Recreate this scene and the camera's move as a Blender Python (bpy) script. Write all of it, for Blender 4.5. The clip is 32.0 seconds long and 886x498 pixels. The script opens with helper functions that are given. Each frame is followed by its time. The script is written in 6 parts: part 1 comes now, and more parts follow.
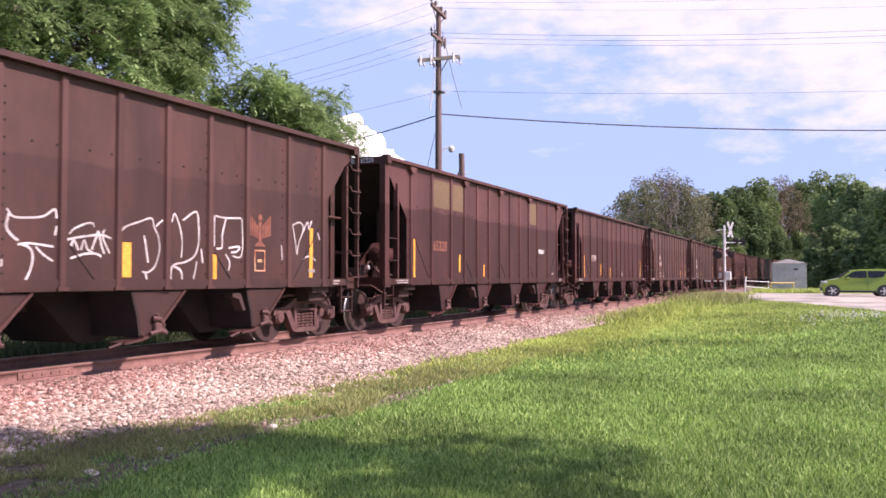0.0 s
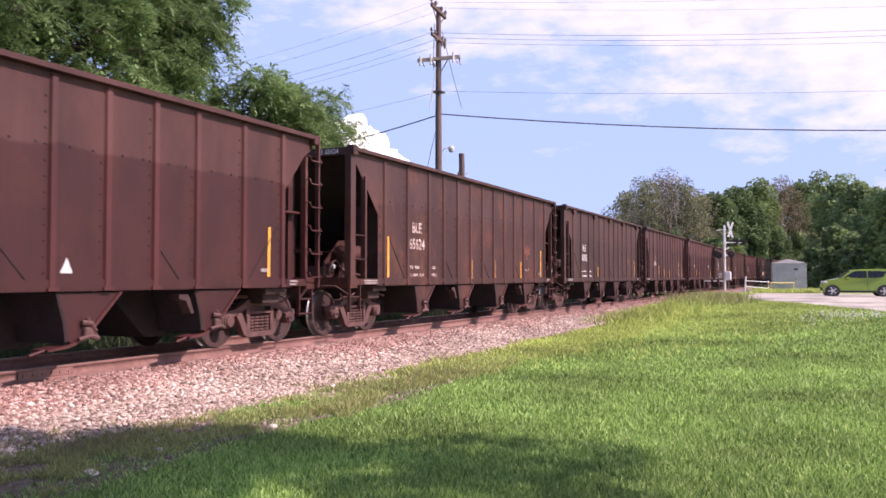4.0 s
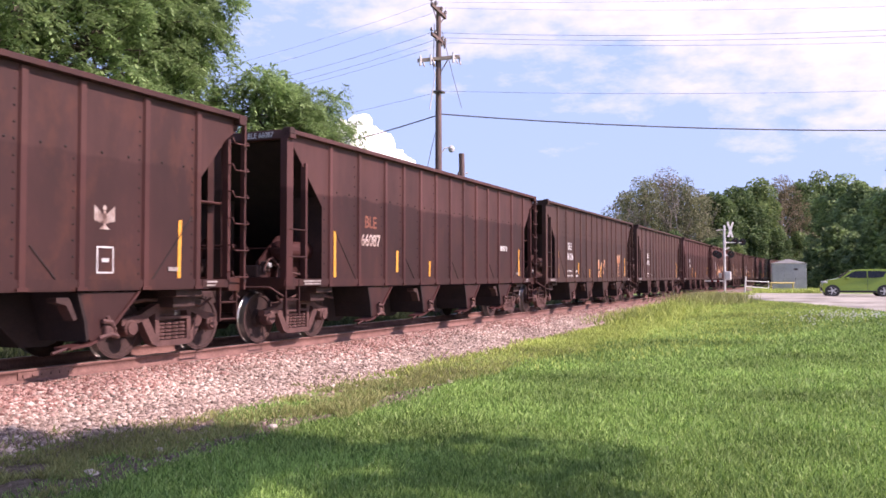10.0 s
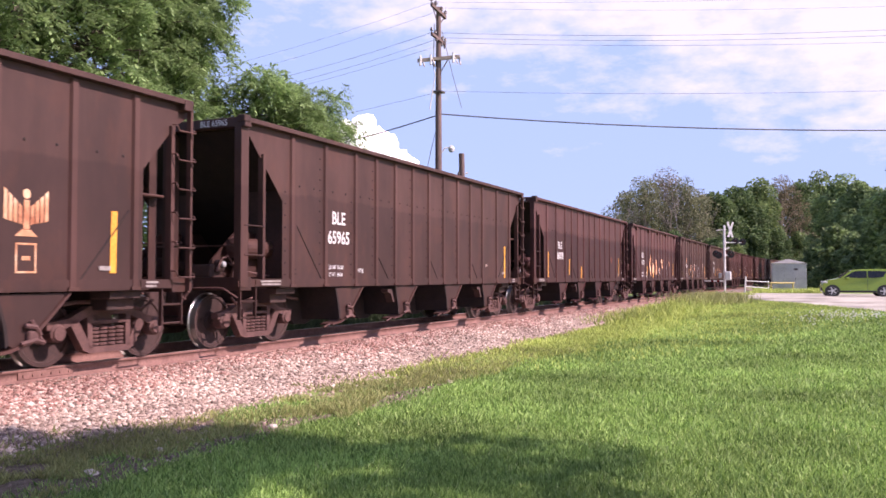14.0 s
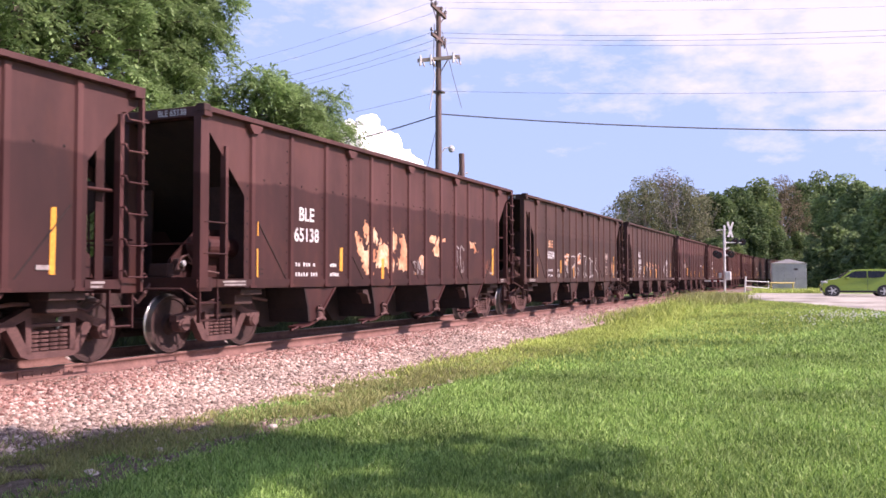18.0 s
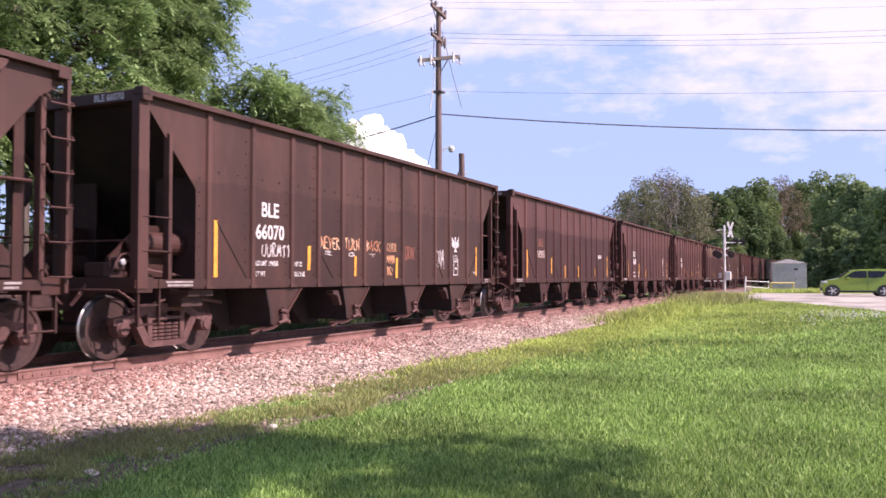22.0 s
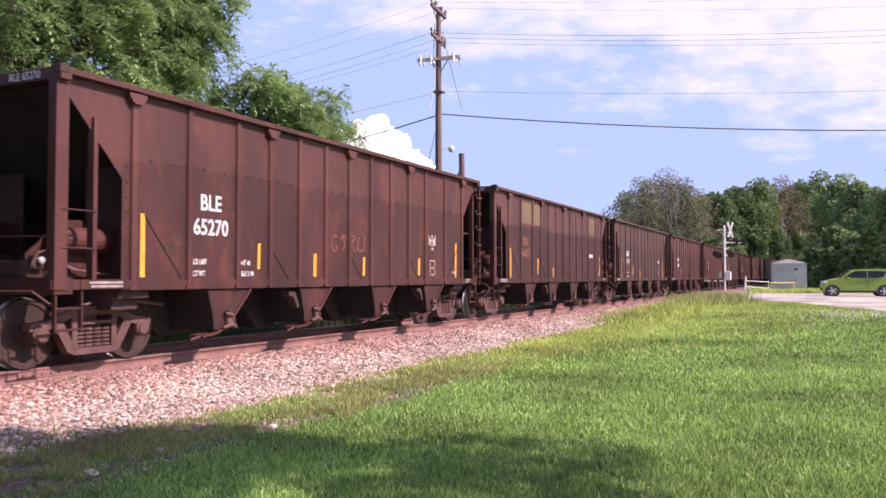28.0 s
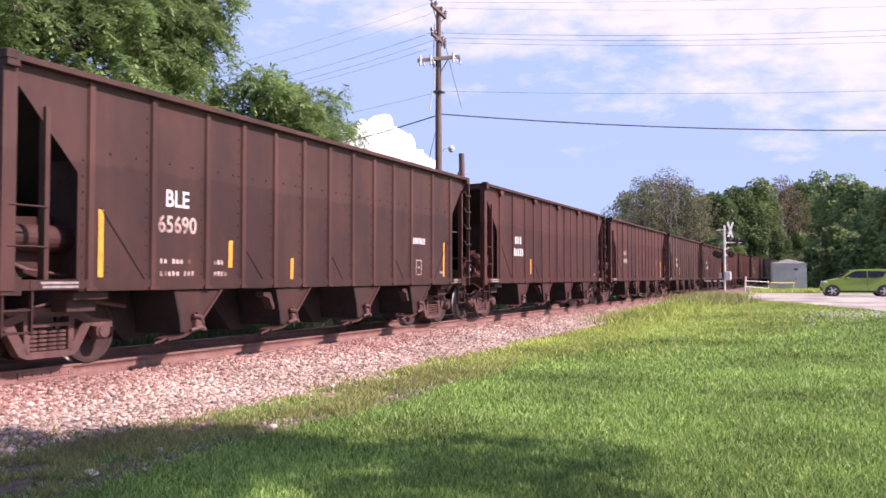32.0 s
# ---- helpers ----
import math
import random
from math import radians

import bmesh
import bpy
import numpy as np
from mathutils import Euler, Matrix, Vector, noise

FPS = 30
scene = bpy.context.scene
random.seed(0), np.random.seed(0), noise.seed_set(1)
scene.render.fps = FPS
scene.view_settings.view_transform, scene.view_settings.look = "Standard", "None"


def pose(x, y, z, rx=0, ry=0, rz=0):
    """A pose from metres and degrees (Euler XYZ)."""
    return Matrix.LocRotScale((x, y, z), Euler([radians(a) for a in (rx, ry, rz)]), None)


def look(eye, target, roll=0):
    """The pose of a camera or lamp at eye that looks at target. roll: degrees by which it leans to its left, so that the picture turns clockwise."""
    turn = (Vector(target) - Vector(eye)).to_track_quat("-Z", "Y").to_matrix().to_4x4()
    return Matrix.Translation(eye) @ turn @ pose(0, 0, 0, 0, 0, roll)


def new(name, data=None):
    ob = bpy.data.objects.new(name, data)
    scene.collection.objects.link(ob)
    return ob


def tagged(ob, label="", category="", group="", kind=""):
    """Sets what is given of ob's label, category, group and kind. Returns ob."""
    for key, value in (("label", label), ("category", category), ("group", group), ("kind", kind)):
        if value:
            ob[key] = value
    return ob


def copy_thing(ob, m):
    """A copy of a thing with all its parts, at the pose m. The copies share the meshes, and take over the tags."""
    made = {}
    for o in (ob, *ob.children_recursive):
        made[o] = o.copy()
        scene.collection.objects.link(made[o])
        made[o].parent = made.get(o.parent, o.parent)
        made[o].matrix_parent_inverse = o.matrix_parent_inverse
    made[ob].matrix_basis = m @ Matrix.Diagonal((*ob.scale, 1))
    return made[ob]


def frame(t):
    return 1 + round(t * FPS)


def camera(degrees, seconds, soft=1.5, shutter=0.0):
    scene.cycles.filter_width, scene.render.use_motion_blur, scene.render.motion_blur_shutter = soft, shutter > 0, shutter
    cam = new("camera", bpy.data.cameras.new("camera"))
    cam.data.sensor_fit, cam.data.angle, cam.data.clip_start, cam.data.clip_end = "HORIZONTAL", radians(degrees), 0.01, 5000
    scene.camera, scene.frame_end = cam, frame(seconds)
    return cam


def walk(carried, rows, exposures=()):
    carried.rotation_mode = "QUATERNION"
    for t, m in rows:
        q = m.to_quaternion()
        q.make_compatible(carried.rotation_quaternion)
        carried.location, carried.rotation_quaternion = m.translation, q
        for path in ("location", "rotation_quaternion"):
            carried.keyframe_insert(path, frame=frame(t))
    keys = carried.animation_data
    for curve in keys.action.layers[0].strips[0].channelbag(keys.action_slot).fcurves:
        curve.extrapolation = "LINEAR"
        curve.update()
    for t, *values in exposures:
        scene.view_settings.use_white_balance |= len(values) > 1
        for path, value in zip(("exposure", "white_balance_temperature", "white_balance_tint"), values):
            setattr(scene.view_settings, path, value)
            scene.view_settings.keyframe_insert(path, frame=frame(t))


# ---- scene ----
# World: x runs along the straight track away from the viewer, y across it, z = 0 on the rail heads.
TRACK_Y, TRACK_TILT = 10.35, 0.0033
CAR_LEN = 15.25
CURVE_AT, CURVE_R = 105.0, 430.0

cam = camera(55.2, 32.0, soft=1.58, shutter=0.12)
EYE = (0.0, 0.0, 1.2)
VIEW = (0.90922, 0.41498, 0.033315)
still = look(EYE, tuple(e + 10 * v for e, v in zip(EYE, VIEW)))
walk(cam, [(0.0, still), (32.0, still)], exposures=[(0.0, 0.6, 6760, 40), (3.5, 0.6, 6760, 40), (5.5, 0.82, 6880, 36), (6.5, 0.82, 6880, 36), (8.0, 0.8, 6860, 37), (9.0, 0.76, 6850, 38), (11.0, 0.62, 6780, 40), (32.0, 0.6, 6760, 40)])

# ---- light ----
SUN_WAY = Vector((0.06, -0.75, 0.66)).normalized()
world = bpy.data.worlds.new("world")
scene.world = world
world.use_nodes = True
wn = world.node_tree.nodes
sky = wn.new("ShaderNodeTexSky")
sky.sky_type, sky.sun_disc = "NISHITA", False
sky.sun_elevation = math.asin(SUN_WAY.z)
sky.sun_rotation = math.atan2(SUN_WAY.x, SUN_WAY.y)
sky.air_density, sky.dust_density, sky.ozone_density = 0.9, 0.5, 2.0
wn["Background"].inputs["Strength"].default_value = 0.14
world.node_tree.links.new(sky.outputs[0], wn["Background"].inputs["Color"])
sun = new("sun", bpy.data.lights.new("sun", "SUN"))
sun.data.energy, sun.data.angle, sun.data.color = 4.6, radians(0.6), (1.0, 0.94, 0.86)
sun.matrix_world = look((0, 0, 60), tuple(Vector((0, 0, 60)) - SUN_WAY))


# ---- materials ----
def mat(name, rough=0.8, metal=0.0):
    m = bpy.data.materials.new(name)
    m.use_nodes = True
    b = m.node_tree.nodes["Principled BSDF"]
    b.inputs["Roughness"].default_value, b.inputs["Metallic"].default_value = rough, metal
    return m, m.node_tree.nodes, m.node_tree.links, b


def ramp(nodes, stops):
    r = nodes.new("ShaderNodeValToRGB")
    while len(r.color_ramp.elements) < len(stops):
        r.color_ramp.elements.new(0.5)
    for e, (p, c) in zip(r.color_ramp.elements, stops):
        e.position, e.color = p, (*c, 1)
    return r


def noise_node(nodes, links, coord, scale, detail=4.0, rough=0.55, stretch=None):
    n = nodes.new("ShaderNodeTexNoise")
    n.inputs["Scale"].default_value, n.inputs["Detail"].default_value, n.inputs["Roughness"].default_value = scale, detail, rough
    src = coord
    if stretch:
        mp = nodes.new("ShaderNodeMapping")
        mp.inputs["Scale"].default_value = stretch
        links.new(coord, mp.inputs["Vector"])
        src = mp.outputs[0]
    links.new(src, n.inputs["Vector"])
    return n.outputs["Fac"]


def mixed(nodes, links, kind, fac, a, b):
    m = nodes.new("ShaderNodeMix")
    m.data_type, m.blend_type = "RGBA", kind
    for sock, v in ((m.inputs["Factor"], fac), (m.inputs["A"], a), (m.inputs["B"], b)):
        if isinstance(v, (int, float)):
            sock.default_value = v
        elif isinstance(v, tuple):
            sock.default_value = (*v, 1)
        else:
            links.new(v, sock)
    return m.outputs["Result"]


def bumped(nodes, links, bsdf, height, strength, distance):
    b = nodes.new("ShaderNodeBump")
    b.inputs["Strength"].default_value, b.inputs["Distance"].default_value = strength, distance
    links.new(height, b.inputs["Height"])
    links.new(b.outputs[0], bsdf.inputs["Normal"])


def surface(name, stops, scale=3.0, fine=40.0, rough=0.8, metal=0.0, bump=0.3, depth=0.01, stretch=None, vary=0.0, spec=0.5):
    """Two scales of noise over a colour ramp, with bump; vary: spread of brightness between objects."""
    m, nodes, links, b = mat(name, rough, metal)
    b.inputs["Specular IOR Level"].default_value = spec
    tc = nodes.new("ShaderNodeTexCoord").outputs["Object"]
    big = noise_node(nodes, links, tc, scale, 5, 0.6, stretch)
    small = noise_node(nodes, links, tc, fine, 3, 0.6, stretch)
    r = ramp(nodes, stops)
    links.new(big, r.inputs[0])
    g = ramp(nodes, [(0.25, (0.72,) * 3), (0.75, (1.2,) * 3)])
    links.new(small, g.inputs[0])
    col = mixed(nodes, links, "MULTIPLY", 1.0, r.outputs[0], g.outputs[0])
    if vary:
        info = nodes.new("ShaderNodeObjectInfo")
        v = ramp(nodes, [(0.0, (1 - vary,) * 3), (1.0, (1 + vary,) * 3)])
        links.new(info.outputs["Random"], v.inputs[0])
        col = mixed(nodes, links, "MULTIPLY", 1.0, col, v.outputs[0])
    links.new(col, b.inputs["Base Color"])
    if bump:
        bumped(nodes, links, b, small, bump, depth)
    return m


def leaf_material(name, dark, light, spread=0.35):
    m, nodes, links, b = mat(name, 0.55)
    geo = nodes.new("ShaderNodeNewGeometry")
    r = ramp(nodes, [(0.0, dark), (1.0, light)])
    links.new(geo.outputs["Random Per Island"], r.inputs[0])
    tc = nodes.new("ShaderNodeTexCoord").outputs["Object"]
    g = ramp(nodes, [(0.3, (1 - spread,) * 3), (0.7, (1 + spread,) * 3)])
    links.new(noise_node(nodes, links, tc, 0.35, 3), g.inputs[0])
    col = mixed(nodes, links, "MULTIPLY", 1.0, r.outputs[0], g.outputs[0])
    links.new(col, b.inputs["Base Color"])
    b.inputs["Specular IOR Level"].default_value = 0.3
    tr = nodes.new("ShaderNodeBsdfTranslucent")
    links.new(col, tr.inputs["Color"])
    mx = nodes.new("ShaderNodeMixShader")
    mx.inputs[0].default_value = 0.4
    links.new(b.outputs[0], mx.inputs[1])
    links.new(tr.outputs[0], mx.inputs[2])
    links.new(mx.outputs[0], nodes["Material Output"].inputs["Surface"])
    return m


def car_paint(name, upper, lower, edge, rust=0.15):
    """Oxide paint: paler upper band, darker lower sheets, rust blooms and streaks."""
    m, nodes, links, b = mat(name, 0.62)
    b.inputs["Specular IOR Level"].default_value = 0.35
    tc = nodes.new("ShaderNodeTexCoord").outputs["Object"]
    big = noise_node(nodes, links, tc, 1.1, 5, 0.6, (1, 1, 0.5))
    streak = noise_node(nodes, links, tc, 5.0, 4, 0.6, (1, 1, 0.06))
    fine = noise_node(nodes, links, tc, 30.0, 3)
    sep = nodes.new("ShaderNodeSeparateXYZ")
    links.new(tc, sep.inputs[0])
    add = nodes.new("ShaderNodeMath")
    add.operation = "MULTIPLY_ADD"
    links.new(big, add.inputs[0])
    add.inputs[1].default_value = 0.24
    links.new(sep.outputs["Z"], add.inputs[2])
    band = nodes.new("ShaderNodeMapRange")
    band.inputs["From Min"].default_value, band.inputs["From Max"].default_value = edge + 0.1, edge + 0.15
    links.new(add.outputs[0], band.inputs["Value"])
    col = mixed(nodes, links, "MIX", band.outputs[0], lower, upper)
    g = ramp(nodes, [(0.3, (0.72, 0.7, 0.7)), (0.7, (1.27, 1.29, 1.29))])
    links.new(big, g.inputs[0])
    col = mixed(nodes, links, "MULTIPLY", 1.0, col, g.outputs[0])
    g = ramp(nodes, [(0.35, (0.78,) * 3), (0.65, (1.16,) * 3)])
    links.new(streak, g.inputs[0])
    col = mixed(nodes, links, "MULTIPLY", 0.35, col, g.outputs[0])
    spot = noise_node(nodes, links, tc, 2.3, 6, 0.65, (1, 1, 0.6))
    r = ramp(nodes, [(0.52, (0, 0, 0)), (0.66, (rust,) * 3)])
    links.new(spot, r.inputs[0])
    col = mixed(nodes, links, "MIX", r.outputs[0], col, (0.16, 0.052, 0.026))
    info = nodes.new("ShaderNodeObjectInfo")
    v = ramp(nodes, [(0.0, (0.92,) * 3), (1.0, (1.08,) * 3)])
    links.new(info.outputs["Random"], v.inputs[0])
    col = mixed(nodes, links, "MULTIPLY", 1.0, col, v.outputs[0])
    links.new(col, b.inputs["Base Color"])
    bumped(nodes, links, b, fine, 0.12, 0.004)
    return m


K_PAINT = 0.74
PAINT_TONES = [((0.0889, 0.0311, 0.0272), (0.0753, 0.0236, 0.0208), 2.75, 0.15), ((0.0872, 0.0311, 0.0268), (0.0736, 0.0228, 0.0201), 2.85, 0.3),
               ((0.0800, 0.0365, 0.0300), (0.0690, 0.0298, 0.0248), 2.7, 0.12), ((0.0753, 0.0290, 0.0248), (0.0633, 0.0215, 0.0188), 2.8, 0.2),
               ((0.1000, 0.0395, 0.0355), (0.0610, 0.0195, 0.0178), 2.8, 0.1), ((0.0950, 0.0370, 0.0320), (0.0680, 0.0185, 0.0165), 2.85, 0.1)]


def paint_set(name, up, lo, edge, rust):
    """The sheets' paint and the paler paint of the ribs and posts of the same car."""
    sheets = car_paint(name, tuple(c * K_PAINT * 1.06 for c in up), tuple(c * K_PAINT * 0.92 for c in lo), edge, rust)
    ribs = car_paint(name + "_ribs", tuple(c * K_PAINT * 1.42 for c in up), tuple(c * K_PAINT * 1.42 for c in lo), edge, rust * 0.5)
    return sheets, ribs


PAINTS = [paint_set("car_paint_" + n, *q) for n, q in zip(("plain", "red", "dull", "dark", "patched", "red_patched"), PAINT_TONES)]
CAR_PAINT, RIB_PAINT = PAINTS[0]
RUSTY_PAINT = paint_set("car_paint_rusty", (0.078, 0.036, 0.032), (0.078, 0.03, 0.025), 2.8, 0.5)
FADED_WHITE = surface("grimy_white_paint", [(0.35, (0.2, 0.16, 0.15)), (0.6, (0.4, 0.36, 0.34))], 12, 60, 0.7, bump=0)
PALE_MARK = surface("pale_worn_lettering", [(0.36, (0.14, 0.075, 0.06)), (0.46, (0.42, 0.3, 0.26)), (0.65, (0.6, 0.5, 0.45))], 6, 40, 0.8, bump=0)


def stone_material(name, stops):
    m, nodes, links, b = mat(name, 0.9)
    geo = nodes.new("ShaderNodeNewGeometry")
    r = ramp(nodes, stops)
    links.new(geo.outputs["Random Per Island"], r.inputs[0])
    tc = nodes.new("ShaderNodeTexCoord").outputs["Object"]
    g = ramp(nodes, [(0.3, (0.75, 0.72, 0.72)), (0.7, (1.15,) * 3)])
    links.new(noise_node(nodes, links, tc, 0.8, 4), g.inputs[0])
    links.new(mixed(nodes, links, "MULTIPLY", 1.0, r.outputs[0], g.outputs[0]), b.inputs["Base Color"])
    return m


STONE = stone_material("crushed_stone", [(0.0, (0.11, 0.078, 0.06)), (0.4, (0.35, 0.255, 0.2)), (0.75, (0.5, 0.385, 0.31)), (1.0, (0.72, 0.61, 0.51))])
RUST_STONE = stone_material("rusty_stone", [(0.0, (0.15, 0.065, 0.05)), (0.5, (0.34, 0.18, 0.14)), (1.0, (0.52, 0.34, 0.28))])
SOIL = surface("dark_soil", [(0.3, (0.09, 0.065, 0.04)), (0.5, (0.2, 0.15, 0.1)), (0.7, (0.3, 0.23, 0.17))], 9, 60, 0.95, bump=1.0, depth=0.03)
GREEN_PAINT = surface("lime_green_paint", [(0.3, (0.215, 0.32, 0.045)), (0.7, (0.235, 0.345, 0.05))], 1, 30, 0.22, 0.1, bump=0)
ALLOY = surface("alloy_rim", [(0.3, (0.5, 0.5, 0.52)), (0.7, (0.65, 0.65, 0.67))], 5, 30, 0.3, 0.8, bump=0)
TINT = surface("tinted_glass", [(0.3, (0.01, 0.012, 0.013)), (0.7, (0.018, 0.02, 0.022))], 2, 10, 0.08, bump=0)
LENS = surface("clear_lens", [(0.3, (0.5, 0.5, 0.5)), (0.7, (0.65, 0.65, 0.65))], 5, 30, 0.15, bump=0)
# near-black steel: shade of recesses and bolt heads in the colour; slots, seams share it
SHADE_STEEL = surface("shade_dark_steel", [(0.3, (0.013, 0.008, 0.008)), (0.7, (0.034, 0.019, 0.017))], 2, 25, 0.9, bump=0.2, depth=0.005)
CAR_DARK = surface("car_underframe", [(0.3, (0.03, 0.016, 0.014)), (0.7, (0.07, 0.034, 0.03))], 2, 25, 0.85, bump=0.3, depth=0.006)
TRUCK_STEEL = surface("cast_steel", [(0.3, (0.075, 0.034, 0.03)), (0.7, (0.145, 0.07, 0.061))], 4, 30, 0.8, bump=0.3, depth=0.004)
WHEEL_STEEL = surface("wheel_steel", [(0.3, (0.03, 0.015, 0.013)), (0.7, (0.065, 0.031, 0.027))], 3, 20, 0.85, 0.0, bump=0.2, depth=0.003)
TREAD = surface("bright_tread", [(0.3, (0.35, 0.33, 0.32)), (0.7, (0.5, 0.48, 0.46))], 5, 60, 0.3, 0.9, bump=0.1, depth=0.001)
YELLOW = surface("reflective_yellow", [(0.3, (0.72, 0.3, 0.03)), (0.7, (0.85, 0.41, 0.05))], 6, 30, 0.5, bump=0)
WHITE_MARK = surface("white_lettering", [(0.35, (0.5, 0.47, 0.46)), (0.6, (0.72, 0.7, 0.69))], 7, 40, 0.7, bump=0)
FADED_MARK = surface("faded_orange_lettering", [(0.3, (0.14, 0.05, 0.036)), (0.62, (0.28, 0.1, 0.062))], 7, 40, 0.8, bump=0)
ORANGE_TAG = surface("orange_spray_paint", [(0.3, (0.4, 0.13, 0.06)), (0.5, (0.66, 0.32, 0.17)), (0.62, (0.8, 0.52, 0.33))], 3, 20, 0.7, bump=0)
WHITE_TAG = surface("white_spray_paint", [(0.35, (0.35, 0.31, 0.3)), (0.6, (0.62, 0.58, 0.57))], 5, 30, 0.7, bump=0)
TAN_PANEL = surface("tan_primer", [(0.3, (0.125, 0.08, 0.042)), (0.7, (0.17, 0.11, 0.058))], 1.2, 20, 0.8, bump=0.05)
RAIL_STEEL = surface("rusty_rail", [(0.3, (0.16, 0.075, 0.06)), (0.7, (0.27, 0.14, 0.115))], 3, 30, 0.8, bump=0.2, depth=0.003)
RAIL_HEAD = surface("polished_rail_head", [(0.3, (0.3, 0.27, 0.26)), (0.7, (0.45, 0.41, 0.4))], 3, 60, 0.35, 0.8, bump=0.05)
TIE_WOOD = surface("creosoted_tie", [(0.3, (0.05, 0.033, 0.028)), (0.7, (0.12, 0.085, 0.075))], 3, 30, 0.9, bump=0.5, depth=0.01, stretch=(3, 0.5, 3), vary=0.3)
BALLAST = surface("ballast_bed", [(0.3, (0.2, 0.135, 0.115)), (0.7, (0.34, 0.25, 0.215))], 0.5, 22, 0.95, bump=0.9, depth=0.03)
LAWN = surface("lawn_soil", [(0.3, (0.13, 0.19, 0.04)), (0.6, (0.22, 0.3, 0.065))], 0.3, 30, 0.95, bump=0.7, depth=0.03)
ASPHALT = surface("worn_asphalt", [(0.35, (0.24, 0.22, 0.18)), (0.5, (0.43, 0.4, 0.33)), (0.65, (0.55, 0.51, 0.42))], 0.45, 25, 0.9, bump=0.3, depth=0.01)
POLE_WOOD = surface("weathered_pole", [(0.3, (0.09, 0.058, 0.052)), (0.7, (0.2, 0.14, 0.125))], 3, 25, 0.9, bump=0.5, depth=0.01, stretch=(1, 1, 0.1))
BARK = surface("bark", [(0.3, (0.05, 0.04, 0.032)), (0.7, (0.14, 0.11, 0.09))], 4, 18, 0.95, bump=0.8, depth=0.03, stretch=(1, 1, 0.25))
GREY_BARK = surface("pale_dead_wood", [(0.3, (0.2, 0.17, 0.14)), (0.7, (0.36, 0.31, 0.27))], 3, 18, 0.95, bump=0.5, depth=0.02)
WIRE = surface("wire", [(0.3, (0.08, 0.08, 0.09)), (0.7, (0.14, 0.14, 0.16))], 3, 10, 0.6, bump=0)
CERAMIC = surface("dark_insulator", [(0.3, (0.06, 0.045, 0.045)), (0.7, (0.12, 0.1, 0.1))], 8, 30, 0.35, bump=0)
WHITE_PAINT = surface("white_paint", [(0.3, (0.6, 0.59, 0.57)), (0.7, (0.8, 0.79, 0.77))], 3, 30, 0.5, bump=0.1)
ROOF_SHEET = surface("weathered_roof_sheet", [(0.3, (0.2, 0.2, 0.19)), (0.7, (0.3, 0.3, 0.28))], 2, 30, 0.7, 0.1, bump=0.1)
GALVANISED = surface("galvanised_sheet", [(0.3, (0.36, 0.36, 0.37)), (0.7, (0.5, 0.5, 0.51))], 1.5, 30, 0.5, 0.25, bump=0.1)
FADED_YELLOW = surface("faded_yellow_paint", [(0.3, (0.55, 0.42, 0.12)), (0.7, (0.72, 0.6, 0.24))], 3, 30, 0.7, bump=0.1)
BLACK_PLASTIC = surface("black_plastic", [(0.3, (0.012, 0.012, 0.013)), (0.7, (0.03, 0.03, 0.03))], 4, 40, 0.5, bump=0)
DARK_LENS = surface("unlit_red_lens", [(0.3, (0.03, 0.006, 0.006)), (0.7, (0.05, 0.008, 0.008))], 6, 20, 0.3, bump=0)
RED_LENS = surface("red_lens", [(0.3, (0.12, 0.008, 0.008)), (0.7, (0.2, 0.012, 0.012))], 6, 20, 0.2, bump=0)
LEAF = leaf_material("tree_leaves", (0.135, 0.215, 0.085), (0.36, 0.51, 0.21))
LEAF_FAR = leaf_material("far_leaves", (0.052, 0.096, 0.042), (0.16, 0.235, 0.088), 0.5)
LEAF_EDGE = leaf_material("wood_edge_leaves", (0.11, 0.175, 0.08), (0.31, 0.42, 0.17), 0.4)
LEAF_FAR_WARM = leaf_material("far_leaves_warm", (0.085, 0.14, 0.055), (0.24, 0.32, 0.12), 0.45)
LEAF_FAR_GREY = leaf_material("far_leaves_greyish", (0.1, 0.115, 0.06), (0.27, 0.28, 0.155), 0.4)
LEAF_BROWN = leaf_material("dry_leaves", (0.12, 0.105, 0.065), (0.28, 0.235, 0.15), 0.3)
GRASS = leaf_material("grass_blades", (0.08, 0.175, 0.034), (0.41, 0.6, 0.18), 0.42)
WEED = leaf_material("weeds", (0.25, 0.35, 0.08), (0.6, 0.68, 0.19), 0.3)
# weeds darkened in colour to stand for the train's shadow
SHADE_WEED = leaf_material("train_shade_weeds", (0.05, 0.07, 0.03), (0.12, 0.16, 0.07), 0.3)
# pale blade colour that stands for bright highlights on the grass
GLINT_BLADE = leaf_material("pale_stems", (0.4, 0.52, 0.18), (0.7, 0.78, 0.38), 0.2)
THIN_GRASS = leaf_material("thin_grass", (0.22, 0.25, 0.09), (0.44, 0.45, 0.18), 0.35)


# ---- mesh helpers ----
def part(name, bm, material, parent=None, label="", smooth=False):
    """Links a bmesh as one object under its thing or part."""
    if isinstance(bm, bpy.types.Mesh):
        me = bm
    else:
        bmesh.ops.recalc_face_normals(bm, faces=bm.faces)
        me = bpy.data.meshes.new(name)
        bm.to_mesh(me)
        bm.free()
        me.materials.append(material)
        if smooth:
            me.shade_smooth()
    ob = new(name, me)
    if parent:
        ob.parent = parent
    if label:
        ob["label"] = label
    return ob


def B():
    return bmesh.new()


